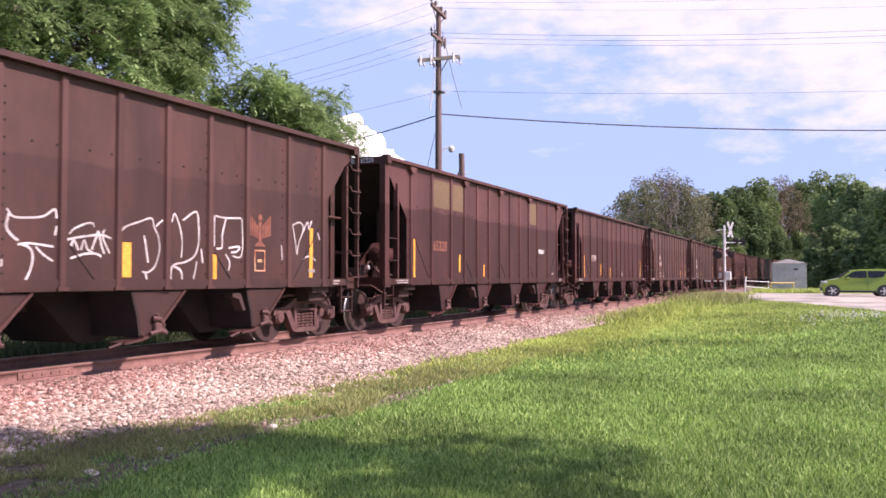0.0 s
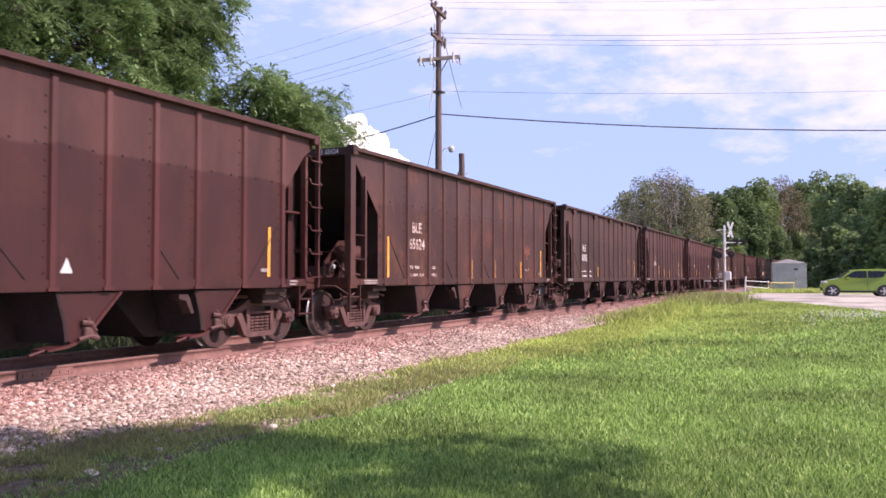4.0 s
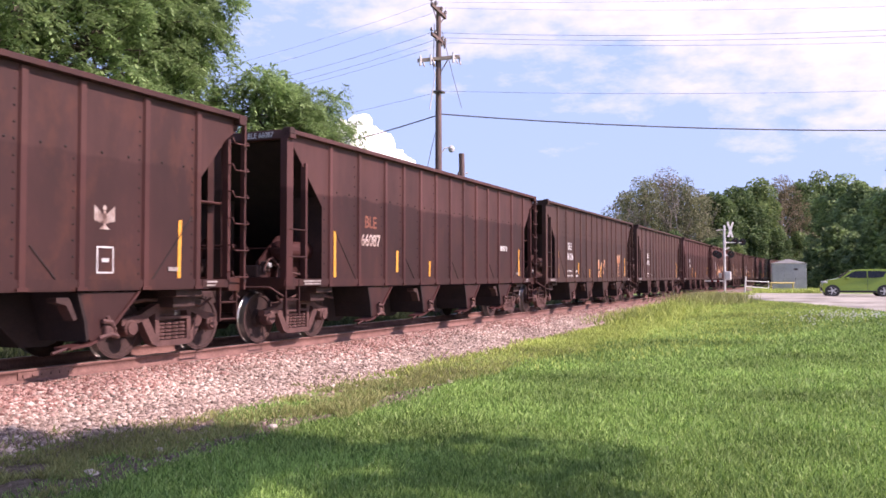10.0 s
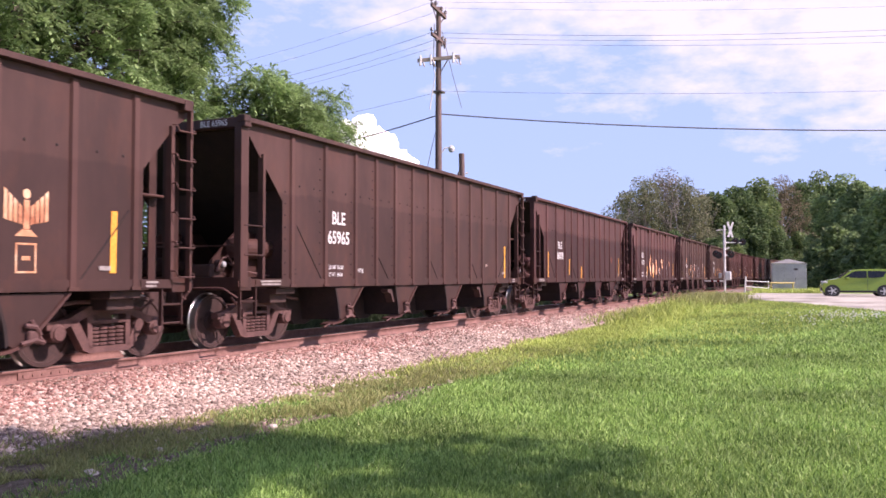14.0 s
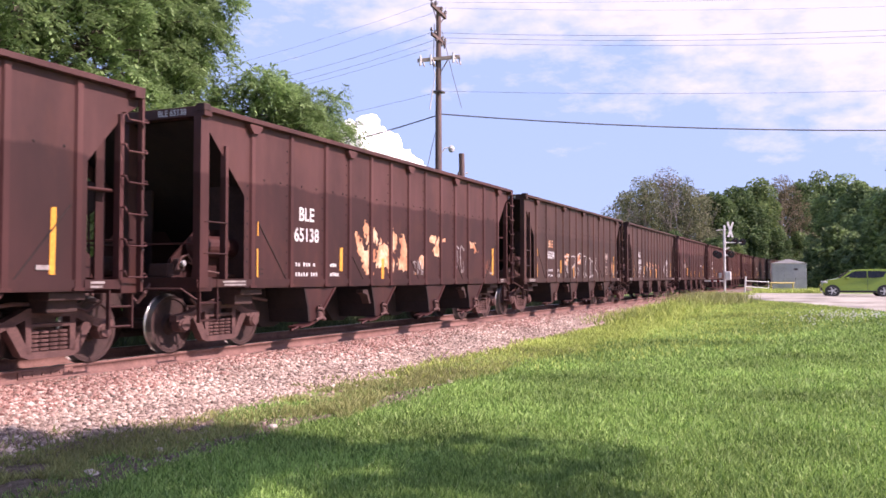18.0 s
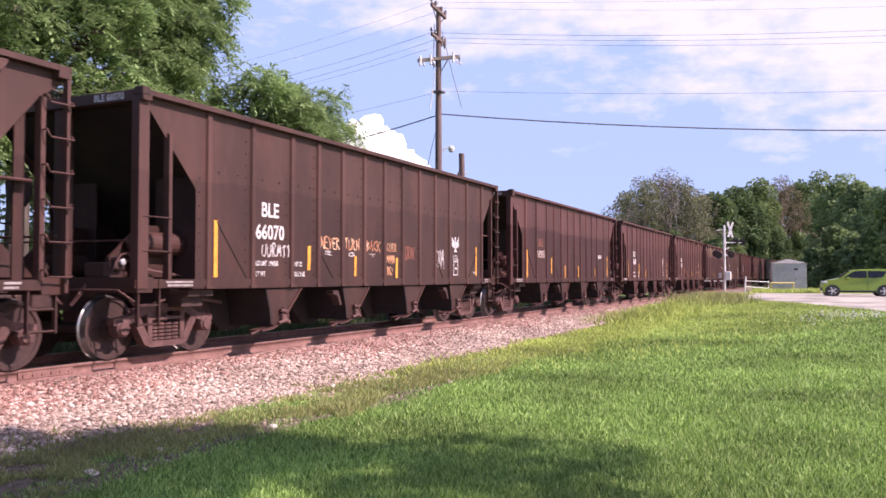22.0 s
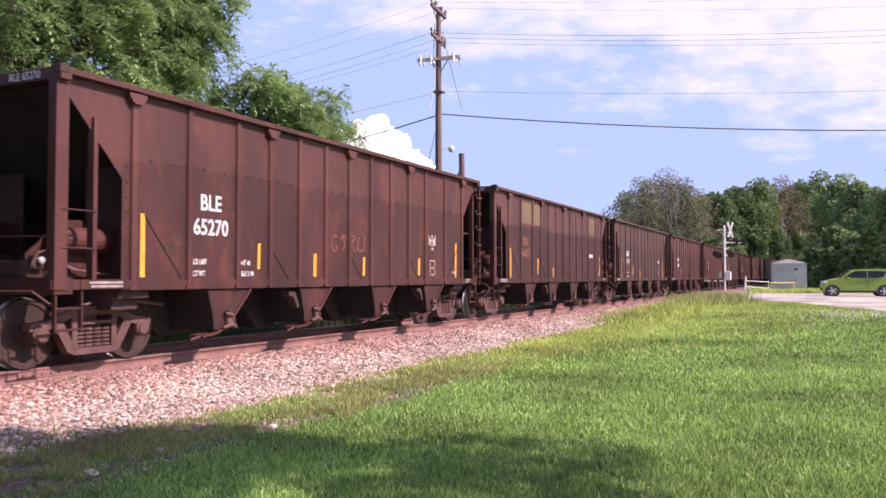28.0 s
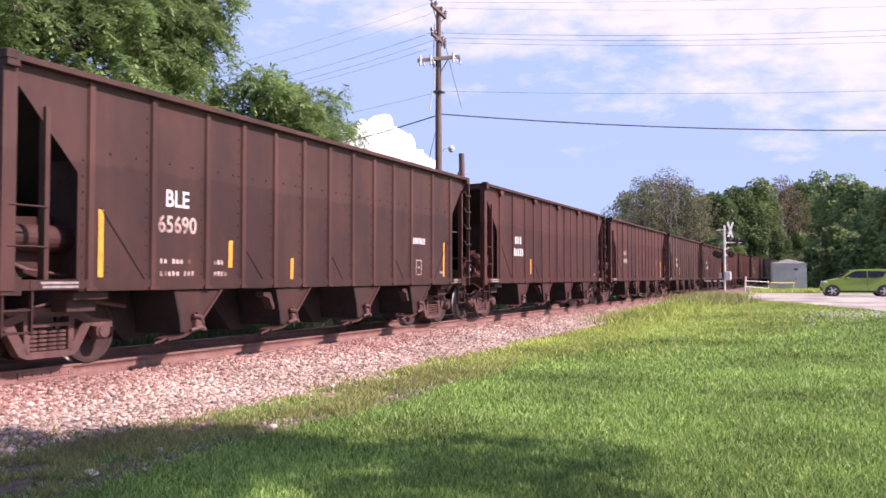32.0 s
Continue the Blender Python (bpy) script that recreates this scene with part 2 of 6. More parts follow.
def box(bm, x0, x1, y0, y1, z0, z1, m=None, bevel=0.0):
    vs = [bm.verts.new((x, y, z)) for x in (x0, x1) for y in (y0, y1) for z in (z0, z1)]
    fs = [bm.faces.new([vs[i] for i in q]) for q in ((0, 1, 3, 2), (4, 6, 7, 5), (0, 4, 5, 1), (2, 3, 7, 6), (0, 2, 6, 4), (1, 5, 7, 3))]
    if m:
        bmesh.ops.transform(bm, matrix=m, verts=vs)
    if bevel:
        es = list({e for f_ in fs for e in f_.edges})
        bmesh.ops.bevel(bm, geom=es, offset=bevel, segments=2, affect="EDGES", profile=0.5)
    return bm


def prism(bm, pts, a0, a1, axis="y"):
    """Extrudes an outline: pts are (x, z) for axis y, (y, z) for axis x, (x, y) for axis z."""
    def p(u, v, a):
        return (u, a, v) if axis == "y" else (a, u, v) if axis == "x" else (u, v, a)
    lo = [bm.verts.new(p(u, v, a0)) for u, v in pts]
    hi = [bm.verts.new(p(u, v, a1)) for u, v in pts]
    n = len(pts)
    bm.faces.new(lo)
    bm.faces.new(hi[::-1])
    for i in range(n):
        bm.faces.new((lo[i], lo[(i + 1) % n], hi[(i + 1) % n], hi[i]))
    return bm


def tube(bm, pts, radius, n=6, cap=True):
    """A round bar through points; radius: one number or one per point."""
    pts = [Vector(p) for p in pts]
    rs = radius if isinstance(radius, (list, tuple)) else [radius] * len(pts)
    rings = []
    for i, p in enumerate(pts):
        d = (pts[min(i + 1, len(pts) - 1)] - pts[max(i - 1, 0)]).normalized()
        u = d.cross(Vector((0, 0, 1)) if abs(d.z) < 0.9 else Vector((1, 0, 0))).normalized()
        w = d.cross(u)
        rings.append([bm.verts.new(p + rs[i] * (math.cos(2 * math.pi * k / n) * u + math.sin(2 * math.pi * k / n) * w)) for k in range(n)])
    for a, b in zip(rings, rings[1:]):
        for k in range(n):
            bm.faces.new((a[k], a[(k + 1) % n], b[(k + 1) % n], b[k]))
    if cap:
        bm.faces.new(rings[0][::-1])
        bm.faces.new(rings[-1])
    return bm


def lathe(bm, profile, n=24, axis="y", at=(0, 0, 0)):
    """Turns (radius, offset along axis) pairs round an axis."""
    rings = []
    for r, a in profile:
        ring = []
        for k in range(n):
            c, s = r * math.cos(2 * math.pi * k / n), r * math.sin(2 * math.pi * k / n)
            v = (c, a, s) if axis == "y" else (a, c, s) if axis == "x" else (c, s, a)
            ring.append(bm.verts.new(Vector(v) + Vector(at)))
        rings.append(ring)
    for a, b in zip(rings, rings[1:]):
        for k in range(n):
            bm.faces.new((a[k], a[(k + 1) % n], b[(k + 1) % n], b[k]))
    bm.faces.new(rings[0][::-1])
    bm.faces.new(rings[-1])
    return bm


def raw(name, verts, loops, per, material, parent=None):
    """A mesh of many like faces from arrays: loops holds the corner indices, per the corners of a face."""
    me = bpy.data.meshes.new(name)
    nf = len(loops) // per
    me.vertices.add(len(verts))
    me.vertices.foreach_set("co", np.asarray(verts, np.float32).ravel())
    me.loops.add(len(loops))
    me.loops.foreach_set("vertex_index", np.asarray(loops, np.int32))
    me.polygons.add(nf)
    me.polygons.foreach_set("loop_start", np.arange(0, nf * per, per, dtype=np.int32))
    me.update(calc_edges=True)
    me.materials.append(material)
    ob = new(name, me)
    if parent:
        ob.parent = parent
    return ob


def thing(name, m, label, category, group="", kind=""):
    ob = new(name)
    ob.empty_display_size = 0.2
    ob.matrix_world = m
    return tagged(ob, label, category, group, kind)


# ---- the line of the track ----
def on_track(s, side=0.0):
    """Place and heading at s metres along the track, side metres to its left."""
    if s <= CURVE_AT:
        x, y, a = s, TRACK_Y + TRACK_TILT * (s - 10), TRACK_TILT
    else:
        k = (s - CURVE_AT) / CURVE_R
        a = TRACK_TILT - k
        x, y = CURVE_AT + CURVE_R * math.sin(k), TRACK_Y + TRACK_TILT * (CURVE_AT - 10) - CURVE_R * (1 - math.cos(k))
    return x - side * math.sin(a), y + side * math.cos(a), a


def smooth(a, b, v):
    k = min(1.0, max(0.0, (v - a) / (b - a)))
    return k * k * (3 - 2 * k)


def rise(x, y=6.0):
    """The lawn climbs to the level of the crossing, sooner away from the track."""
    k = 1 - smooth(-2, 5, y)
    return -0.46 + 0.45 * smooth(20 - 8 * k, 56 - 23 * k, x)


def ground_z(x, y):
    u = abs(y - TRACK_Y)
    z = rise(x, y) if y < TRACK_Y + 3 else -0.5
    if x > 110 or y < -30:
        return -0.12
    bumps = 0.03 * noise.noise(Vector((x * 0.35, y * 0.35, 0))) if u > 3.3 and x < 60 else 0
    if u <= 3.6:
        z = min(z, -0.46)
    return z + bumps


# ---- the ground, the ballast and the road ----
def spread(lo, hi, fine_lo, fine_hi, step):
    out, v, s = [], fine_lo, step
    left, right = [], []
    while v > lo:
        s *= 1.35
        v -= s
        left.append(v)
    v, s = fine_hi, step
    while v < hi:
        s *= 1.35
        v += s
        right.append(v)
    return left[::-1] + list(np.arange(fine_lo, fine_hi + 1e-6, step)) + right


def ground():
    xs, ys = spread(-2500, 3500, -8, 70, 0.6), spread(-2500, 3000, -16, 24, 0.5)
    verts = [(x, y, ground_z(x, y)) for x in xs for y in ys]
    n = len(ys)
    loops = [k for i in range(len(xs) - 1) for j in range(n - 1) for k in (i * n + j, (i + 1) * n + j, (i + 1) * n + j + 1, i * n + j + 1)]
    g = raw("ground", verts, loops, 4, LAWN)
    g.data.shade_smooth()
    tagged(g, "mown green lawn running beside the railway track", "ground", kind="structure")


def swept(name, outline, s_list, material, parent=None):
    """Sweeps a (side, z) outline along the track."""
    verts, n = [], len(outline)
    for s in s_list:
        for side, z in outline:
            x, y, a = on_track(s, side)
            verts.append((x, y, z))
    loops = [k for i in range(len(s_list) - 1) for j in range(n - 1) for k in (i * n + j, (i + 1) * n + j, (i + 1) * n + j + 1, i * n + j + 1)]
    return raw(name, verts, loops, 4, material, parent)


ground()
S_LINE = list(range(-60, 105, 3)) + list(range(105, 330, 6))
bed = swept("ballast_bed", [(-3.9, -0.56), (-3.3, -0.45), (-2.6, -0.36), (-1.75, -0.2), (-1.3, -0.17), (1.3, -0.17), (1.75, -0.2), (2.6, -0.36), (3.6, -0.56)], S_LINE, BALLAST)
tagged(bed, "pinkish grey crushed stone ballast under the track", "ballast", kind="structure")


def track():
    t = thing("railway_track", pose(0, 0, 0), "rusty steel rails on creosoted wooden ties", "railway track", kind="structure")
    foot = [(-0.07, -0.17), (-0.07, -0.155), (-0.012, -0.135), (-0.012, -0.045), (-0.035, -0.035), (-0.037, -0.004), (-0.03, 0.0),
            (0.03, 0.0), (0.037, -0.004), (0.035, -0.035), (0.012, -0.045), (0.012, -0.135), (0.07, -0.155), (0.07, -0.17), (-0.07, -0.17)]
    for side in (-0.753, 0.753):
        swept("rail", [(side + a, z) for a, z in foot], S_LINE, RAIL_STEEL, t)
        swept("rail_head", [(side - 0.03, 0.0015), (side + 0.03, 0.0015)], S_LINE, RAIL_HEAD, t)
    # a bolted joint in the near rail
    y = TRACK_Y - 0.753 - 0.02
    bar = part("joint_bar", box(B(), 7.72, 8.6, y - 0.022, y + 0.008, -0.135, -0.04, bevel=0.006), RAIL_STEEL, t)
    for k in range(6):
        part("bolt", lathe(B(), [(0.018, -0.036), (0.02, -0.02), (0.01, -0.02)], 6, "y", (7.8 + k * 0.145, y, -0.088)), RAIL_STEEL, bar)
    bm = box(B(), -0.11, 0.11, -1.3, 1.3, -0.18, 0.0, bevel=0.012)
    first = part("tie", bm, TIE_WOOD, t)
    first.matrix_basis = pose(-20, TRACK_Y, -0.165)
    for i in range(1, 190):
        o = new("tie", first.data)
        o.parent = t
        x, y, a = on_track(-20 + i * 0.52)
        o.matrix_basis = pose(x + random.uniform(-0.02, 0.02), y + random.uniform(-0.03, 0.03), -0.165, 0, 0, math.degrees(a) + random.uniform(-0.6, 0.6))
    return t


track()


def road():
    xs = list(np.arange(24, 63.1, 1.0))
    verts, loops, n = [], [], 17
    for x in xs:
        edge = float(np.interp(x, [24, 32.8, 46.8, 58, 63.9, 70, 82], [-6.5, -1.7, 3.45, 7.3, 9.8, 16, 20]))
        edge += 0.25 * noise.noise(Vector((x * 0.6, 3, 0)))
        low = -60.0
        for j in range(n):
            y = edge - (edge - low) * (j / (n - 1)) ** 2.2
            z = max(rise(x, y), -0.05) + 0.018 + 0.09 * smooth(38, 50, x) * (1 - smooth(4.5, 8.2, y))
            verts.append((x, y, z + 0.004 if j else z - 0.12))
    for i in range(len(xs) - 1):
        for j in range(n - 1):
            loops += [i * n + j, (i + 1) * n + j, (i + 1) * n + j + 1, i * n + j + 1]
    r = raw("road", verts, loops, 4, ASPHALT)
    tagged(r, "pale worn asphalt road leading to the level crossing", "road", kind="structure")



road()


# ---- hopper cars ----
HALF = 7.06
RIBS = (-5.99, -4.83, -3.64, -2.73, -1.82, -0.91, 0.0, 0.91, 1.82, 2.73, 3.64, 4.805, 5.915)
TOP, SILL = 3.83, 1.04


def wheel(name, truck, x):
    bm = B()
    for s in (-1, 1):
        prof = [(0.10, 0.66), (0.16, 0.675), (0.36, 0.70), (0.40, 0.685), (0.482, 0.684), (0.484, 0.70), (0.462, 0.715)]
        rest = [(0.456, 0.745), (0.452, 0.82), (0.40, 0.822), (0.385, 0.80), (0.17, 0.77), (0.14, 0.83), (0.10, 0.835)]
        lathe(bm, [(r, s * a) for r, a in prof + rest], 32)
        for k in range(2):
            c = 2 * math.pi * (k / 2 + 0.1)
            box(bm, 0.25 * math.cos(c) - 0.03, 0.25 * math.cos(c) + 0.03, s * 0.775 - 0.02, s * 0.775 + 0.02, 0.25 * math.sin(c) - 0.03, 0.25 * math.sin(c) + 0.03)
    lathe(bm, [(0.085, -0.95), (0.085, 0.95)], 14)
    bmesh.ops.recalc_face_normals(bm, faces=bm.faces)
    me = bpy.data.meshes.new("wheelset")
    bm.to_mesh(me)
    bm.free()
    me.materials.append(WHEEL_STEEL)
    me.materials.append(TREAD)
    for p in me.polygons:
        c = p.center
        r = math.hypot(c.x, c.z)
        if 0.44 < r and abs(c.y) < 0.83:
            p.material_index = 1
    w = part(name, me, None, truck)
    w.matrix_basis = pose(x, 0, 0.457)
    return w


def truck(car, x):
    bm = box(B(), -0.2, 0.2, -0.92, 0.92, 0.42, 0.72, bevel=0.03)
    t = part("truck", bm, TRUCK_STEEL, car, "cast steel freight truck")
    t.matrix_basis = pose(x, 0, 0)
    for s in (-1, 1):
        bm = B()
        y0, y1 = s * 0.93, s * 1.07
        # the truss: top member, sloping arms, bottom member and columns
        for pts in ([(-1.06, 0.60), (-0.72, 0.64), (-0.36, 0.80), (0.36, 0.80), (0.72, 0.64), (1.06, 0.60), (1.06, 0.50), (0.74, 0.52), (0.34, 0.68), (-0.34, 0.68), (-0.74, 0.52), (-1.06, 0.50)],
                    [(-0.72, 0.62), (-0.56, 0.64), (-0.33, 0.24), (0.33, 0.24), (0.56, 0.64), (0.72, 0.62), (0.46, 0.2), (0.34, 0.15), (-0.34, 0.15), (-0.46, 0.2)],
                    [(-0.38, 0.22), (-0.3, 0.22), (-0.3, 0.70), (-0.4, 0.70)], [(0.3, 0.22), (0.38, 0.22), (0.4, 0.70), (0.3, 0.70)],
                    [(-0.31, 0.555), (0.31, 0.555), (0.31, 0.6), (-0.31, 0.6)]):
            prism(bm, pts, y0, y1)
        part("side_frame", bm, TRUCK_STEEL, t)
        for k in (-0.225, -0.075, 0.075, 0.225):
            bm = B()
            for j in range(5):
                lathe(bm, [(0.05, 0.245 + j * 0.055), (0.074, 0.255 + j * 0.055), (0.074, 0.28 + j * 0.055), (0.05, 0.29 + j * 0.055)], 10, "z", (k, s * 1.0, 0))
            part("coil_spring", bm, TRUCK_STEEL, t)
        for k in (-0.889, 0.889):
            bm = lathe(B(), [(0.06, s * 0.9), (0.125, s * 0.92), (0.125, s * 1.08), (0.1, s * 1.1), (0.095, s * 1.12), (0.03, s * 1.125)], 14, "y", (k, 0, 0.457))
            part("bearing_cap", bm, TRUCK_STEEL, t)
    for k in (-0.889, 0.889):
        wheel("wheelset", t, k)
    for s in (-1, 1):
        bm = box(B(), s * 0.36 - 0.06, s * 0.36 + 0.06, -0.7, 0.7, 0.3, 0.42)
        part("brake_beam", bm, CAR_DARK, t)
    return t


def stud(bm, x, y, z, s, r=0.013):
    """A domed rivet on a side sheet."""
    ring = [bm.verts.new((x + r * math.cos(k * 1.2566), y, z + r * math.sin(k * 1.2566))) for k in range(5)]
    tip = bm.verts.new((x, y + s * r * 0.7, z))
    for k in range(5):
        bm.faces.new((ring[k], ring[(k + 1) % 5], tip))


def body_x(x):
    """From the body's drawing to its true length."""
    return 0.976 * x - 0.1745


def hopper_car():
    c = thing("hopper_car", pose(0, 0, 0), "weathered brown steel open-top hopper car on the track", "hopper car", "cars of the train")
    for s in (-1, 1):
        yo, yi = s * 1.44, s * 1.425
        # main sheet with the sloping end gussets
        pts = [(-6.19, SILL), (5.99, SILL), (5.99, 2.72), (6.68, 3.42), (6.96, 3.6), (6.96, 3.76), (-6.9, 3.76), (-6.9, 3.62), (-6.19, 2.55)]
        part("side_sheet", prism(B(), pts, min(yo, yi), max(yo, yi)), CAR_PAINT, c)
        for x in RIBS:
            o, q, wide = s * 1.44, s * 1.482, 0.065
            bm = prism(B(), [(x - wide, o), (x - wide * 0.7, q), (x + wide * 0.7, q), (x + wide, o)], SILL + 0.03, 3.74, "z")
            box(bm, x - 0.085, x + 0.085, min(o, s * 1.5), max(o, s * 1.5), SILL - 0.015, SILL + 0.03)
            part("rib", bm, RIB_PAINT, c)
        bm = prism(B(), [(s * 1.40, 3.765), (s * 1.55, 3.765), (s * 1.56, 3.77), (s * 1.56, 3.835), (s * 1.55, TOP + 0.015), (s * 1.40, TOP + 0.015)], -HALF, HALF, "x")
        part("top_chord", bm, CAR_PAINT, c)
        bm = box(B(), -6.19, 6.19, min(s * 1.3, s * 1.465), max(s * 1.3, s * 1.465), SILL - 0.02, SILL + 0.012)
        box(bm, -HALF, HALF, min(s * 1.36, s * 1.47), max(s * 1.36, s * 1.47), SILL, SILL + 0.13)
        part("side_sill", bm, CAR_PAINT, c)
        # bolt heads: a row over the sill, a row at two thirds of the height, a column beside every rib
        bm, k = B(), -6.1
        while k < 5.9:
            if min(abs(k - r) for r in RIBS) > 0.1:
                stud(bm, k, s * 1.44, SILL + 0.1, s, 0.014)
            k += 0.08
        for a, b in zip(RIBS, RIBS[1:]):
            for f in (0.3, 0.72):
                stud(bm, a + (b - a) * f, s * 1.44, 2.86, s, 0.024)
        for n, x in enumerate(RIBS):
            for j in range(12 if n % 2 or n == 12 else 8):
                stud(bm, x - 0.115, s * 1.44, 1.25 + j * (0.2 if n % 2 or n == 12 else 0.21), s, 0.021)
        tagged(part("rivets", bm, SHADE_STEEL, c), kind="stuff")
        part("vent_slot", box(box(B(), -5.85, -5.65, min(s * 1.44, s * 1.444), max(s * 1.44, s * 1.444), 1.25, 1.268), -5.85, -5.65, min(s * 1.44, s * 1.444), max(s * 1.44, s * 1.444), 1.33, 1.348), SHADE_STEEL, c)
        # oblique weld seams of the inner ridges
        for x0, z0, x1 in ((-5.8, 2.12, -4.92), (-2.6, 1.62, -2.1), (0.12, 1.6, 0.58), (2.86, 1.58, 3.3), (5.8, 2.12, 4.92)):
            part("weld_seam", tube(B(), [(x0, s * 1.44, z0), (x1, s * 1.44, 1.12)], 0.015, 5), SHADE_STEEL, c)
        for e in (-1, 1):
            x, xi = (-6.94, -6.38) if e < 0 else (6.95, 6.7)
            w, wi, hi = (0.1, 0.035, 3.3) if e < 0 else (0.028, 0.035, 3.42)
            if e < 0:
                part("corner_cap", box(B(), -7.06, -6.9, min(s * 1.42, s * 1.58), max(s * 1.42, s * 1.58), 3.76, 3.875, bevel=0.015), CAR_DARK, c)
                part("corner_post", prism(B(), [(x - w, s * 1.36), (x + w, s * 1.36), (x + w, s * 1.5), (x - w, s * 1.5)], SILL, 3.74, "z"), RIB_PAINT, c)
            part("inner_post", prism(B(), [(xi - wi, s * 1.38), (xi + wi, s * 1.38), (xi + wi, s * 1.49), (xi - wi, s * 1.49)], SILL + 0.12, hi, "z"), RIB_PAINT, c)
            if e > 0:
                part("post_web",  box(B(), 6.5, 6.665, min(s * 1.3, s * 1.33), max(s * 1.3, s * 1.33), SILL + 0.12, 3.4), CAR_PAINT, c)
                part("tie_bar", tube(B(), [(6.0, s * 1.36, 2.38), (6.64, s * 1.36, 2.38)], 0.022, 6), RIB_PAINT, c)
                part("card_holder", box(B(), 5.28, 5.48, min(s * 1.445, s * 1.458), max(s * 1.445, s * 1.458), 1.29, 1.35), FADED_WHITE, c)
            for z in (1.57, 2.06) if e < 0 else ():
                part("grab_iron", tube(B(), [(x, s * 1.42, z), (x, s * 1.5, z), (xi, s * 1.5, z), (xi, s * 1.42, z)], 0.013, 5), CAR_PAINT, c)
            bm = B()
            for xx in (x - 0.4 * e, x + 0.02 * e):
                box(bm, xx - 0.014, xx + 0.014, s * 1.42 - 0.03, s * 1.42 + 0.03, 0.5, SILL)
            for z in (0.53, 0.80):
                tube(bm, [(x - 0.4 * e, s * 1.42, z), (x + 0.02 * e, s * 1.42, z)], 0.018, 5)
            part("step", bm, CAR_PAINT, c)
            part("sill_plate", box(B(), min(e * 6.02, e * 6.6), max(e * 6.02, e * 6.6), min(s * 1.472, s * 1.482), max(s * 1.472, s * 1.482), SILL + 0.005, SILL + 0.125), CAR_PAINT, c)
    for e in (-1, 1):
        part("end_chord", box(B(), min(e * 6.86, e * 7.04), max(e * 6.86, e * 7.04), -1.57, 1.57, 3.68, TOP + 0.012, bevel=0.01), CAR_PAINT, c)
        # slope sheet coloured near black for the shade inside the car end
        part("slope_sheet", prism(B(), [(e * 6.86, 3.72), (e * 6.86, 3.66), (e * 3.95, 1.25), (e * 3.9, 1.29)], -1.42, 1.42), SHADE_STEEL, c)
        part("end_sill", box(B(), min(e * 6.72, e * 7.02), max(e * 6.72, e * 7.02), -1.48, 1.48, 0.98, 1.2, bevel=0.01), CAR_PAINT, c)
        part("end_post", prism(B(), [(e * 6.8, -0.1), (e * 6.98, -0.1), (e * 6.98, 0.1), (e * 6.8, 0.1)], 1.2, 3.7, "z"), CAR_PAINT, c)
        # webs under the slope sheet, over the truck
        for s in (-1, 1):
            part("bolster_web", prism(B(), [(e * 6.85, 1.2), (e * 6.85, 1.5), (e * 6.3, 1.98), (e * 5.4, 2.04), (e * 4.6, 1.2)], s * 0.86 - 0.02, s * 0.86 + 0.02), CAR_PAINT, c)
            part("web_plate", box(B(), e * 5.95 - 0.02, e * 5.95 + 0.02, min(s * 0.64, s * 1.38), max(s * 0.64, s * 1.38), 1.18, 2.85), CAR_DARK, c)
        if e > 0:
            part("end_web", prism(B(), [(4.6, 1.2), (6.72, 1.2), (6.78, 3.52), (5.0, 2.06)], -0.03, 0.03), SHADE_STEEL, c)
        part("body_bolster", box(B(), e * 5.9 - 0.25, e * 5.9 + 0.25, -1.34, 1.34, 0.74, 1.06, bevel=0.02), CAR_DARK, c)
        bm = box(B(), min(e * 6.6, e * 7.3), max(e * 6.6, e * 7.3), -0.14, 0.14, 0.72, 1.0, bevel=0.02)
        box(bm, min(e * 7.25, e * 7.54), max(e * 7.25, e * 7.66), -0.15, 0.12, 0.73, 0.99, bevel=0.05)
        part("coupler", bm, CAR_DARK, c)
        part("air_hose", tube(B(), [(e * 7.0, 0.45, 0.95), (e * 7.15, 0.48, 0.7), (e * 7.35, 0.4, 0.5), (e * 7.5, 0.2, 0.55)], 0.028, 6), BLACK_PLASTIC, c)
        part("uncoupling_lever", tube(B(), [(e * 7.05, -1.45, 0.86), (e * 7.1, -1.3, 1.02), (e * 7.12, -0.4, 1.02), (e * 7.3, -0.1, 1.05)], 0.016, 5), TRUCK_STEEL, c)
    # tall ladders at the trailing end, their rungs bent back to the post
    for s in (-1, 1):
        lad = part("ladder", prism(B(), [(7.0, s * 1.48), (7.05, s * 1.48), (7.05, s * 1.56), (7.0, s * 1.56)], 1.0, 3.75, "z"), RIB_PAINT, c)
        for i in range(6):
            z = 1.2 + i * 0.43
            part("rung", tube(B(), [(6.69, s * 1.49, z + 0.09), (6.69, s * 1.57, z + 0.09), (6.7, s * 1.58, z + 0.05), (6.73, s * 1.585, z), (7.05, s * 1.6, z), (7.1, s * 1.57, z + 0.01), (7.1, s * 1.55, z + 0.05), (7.03, s * 1.55, z + 0.05)], 0.013, 5), RIB_PAINT, lad)
            if s < 0:
                part("rung_bolt", box(B(), 7.005, 7.04, min(s * 1.56, s * 1.578), max(s * 1.56, s * 1.578), z - 0.07, z - 0.04), CAR_DARK, lad)
    part("centre_sill", box(B(), -7.1, 7.1, -0.25, 0.25, 0.72, 1.08), CAR_DARK, c)
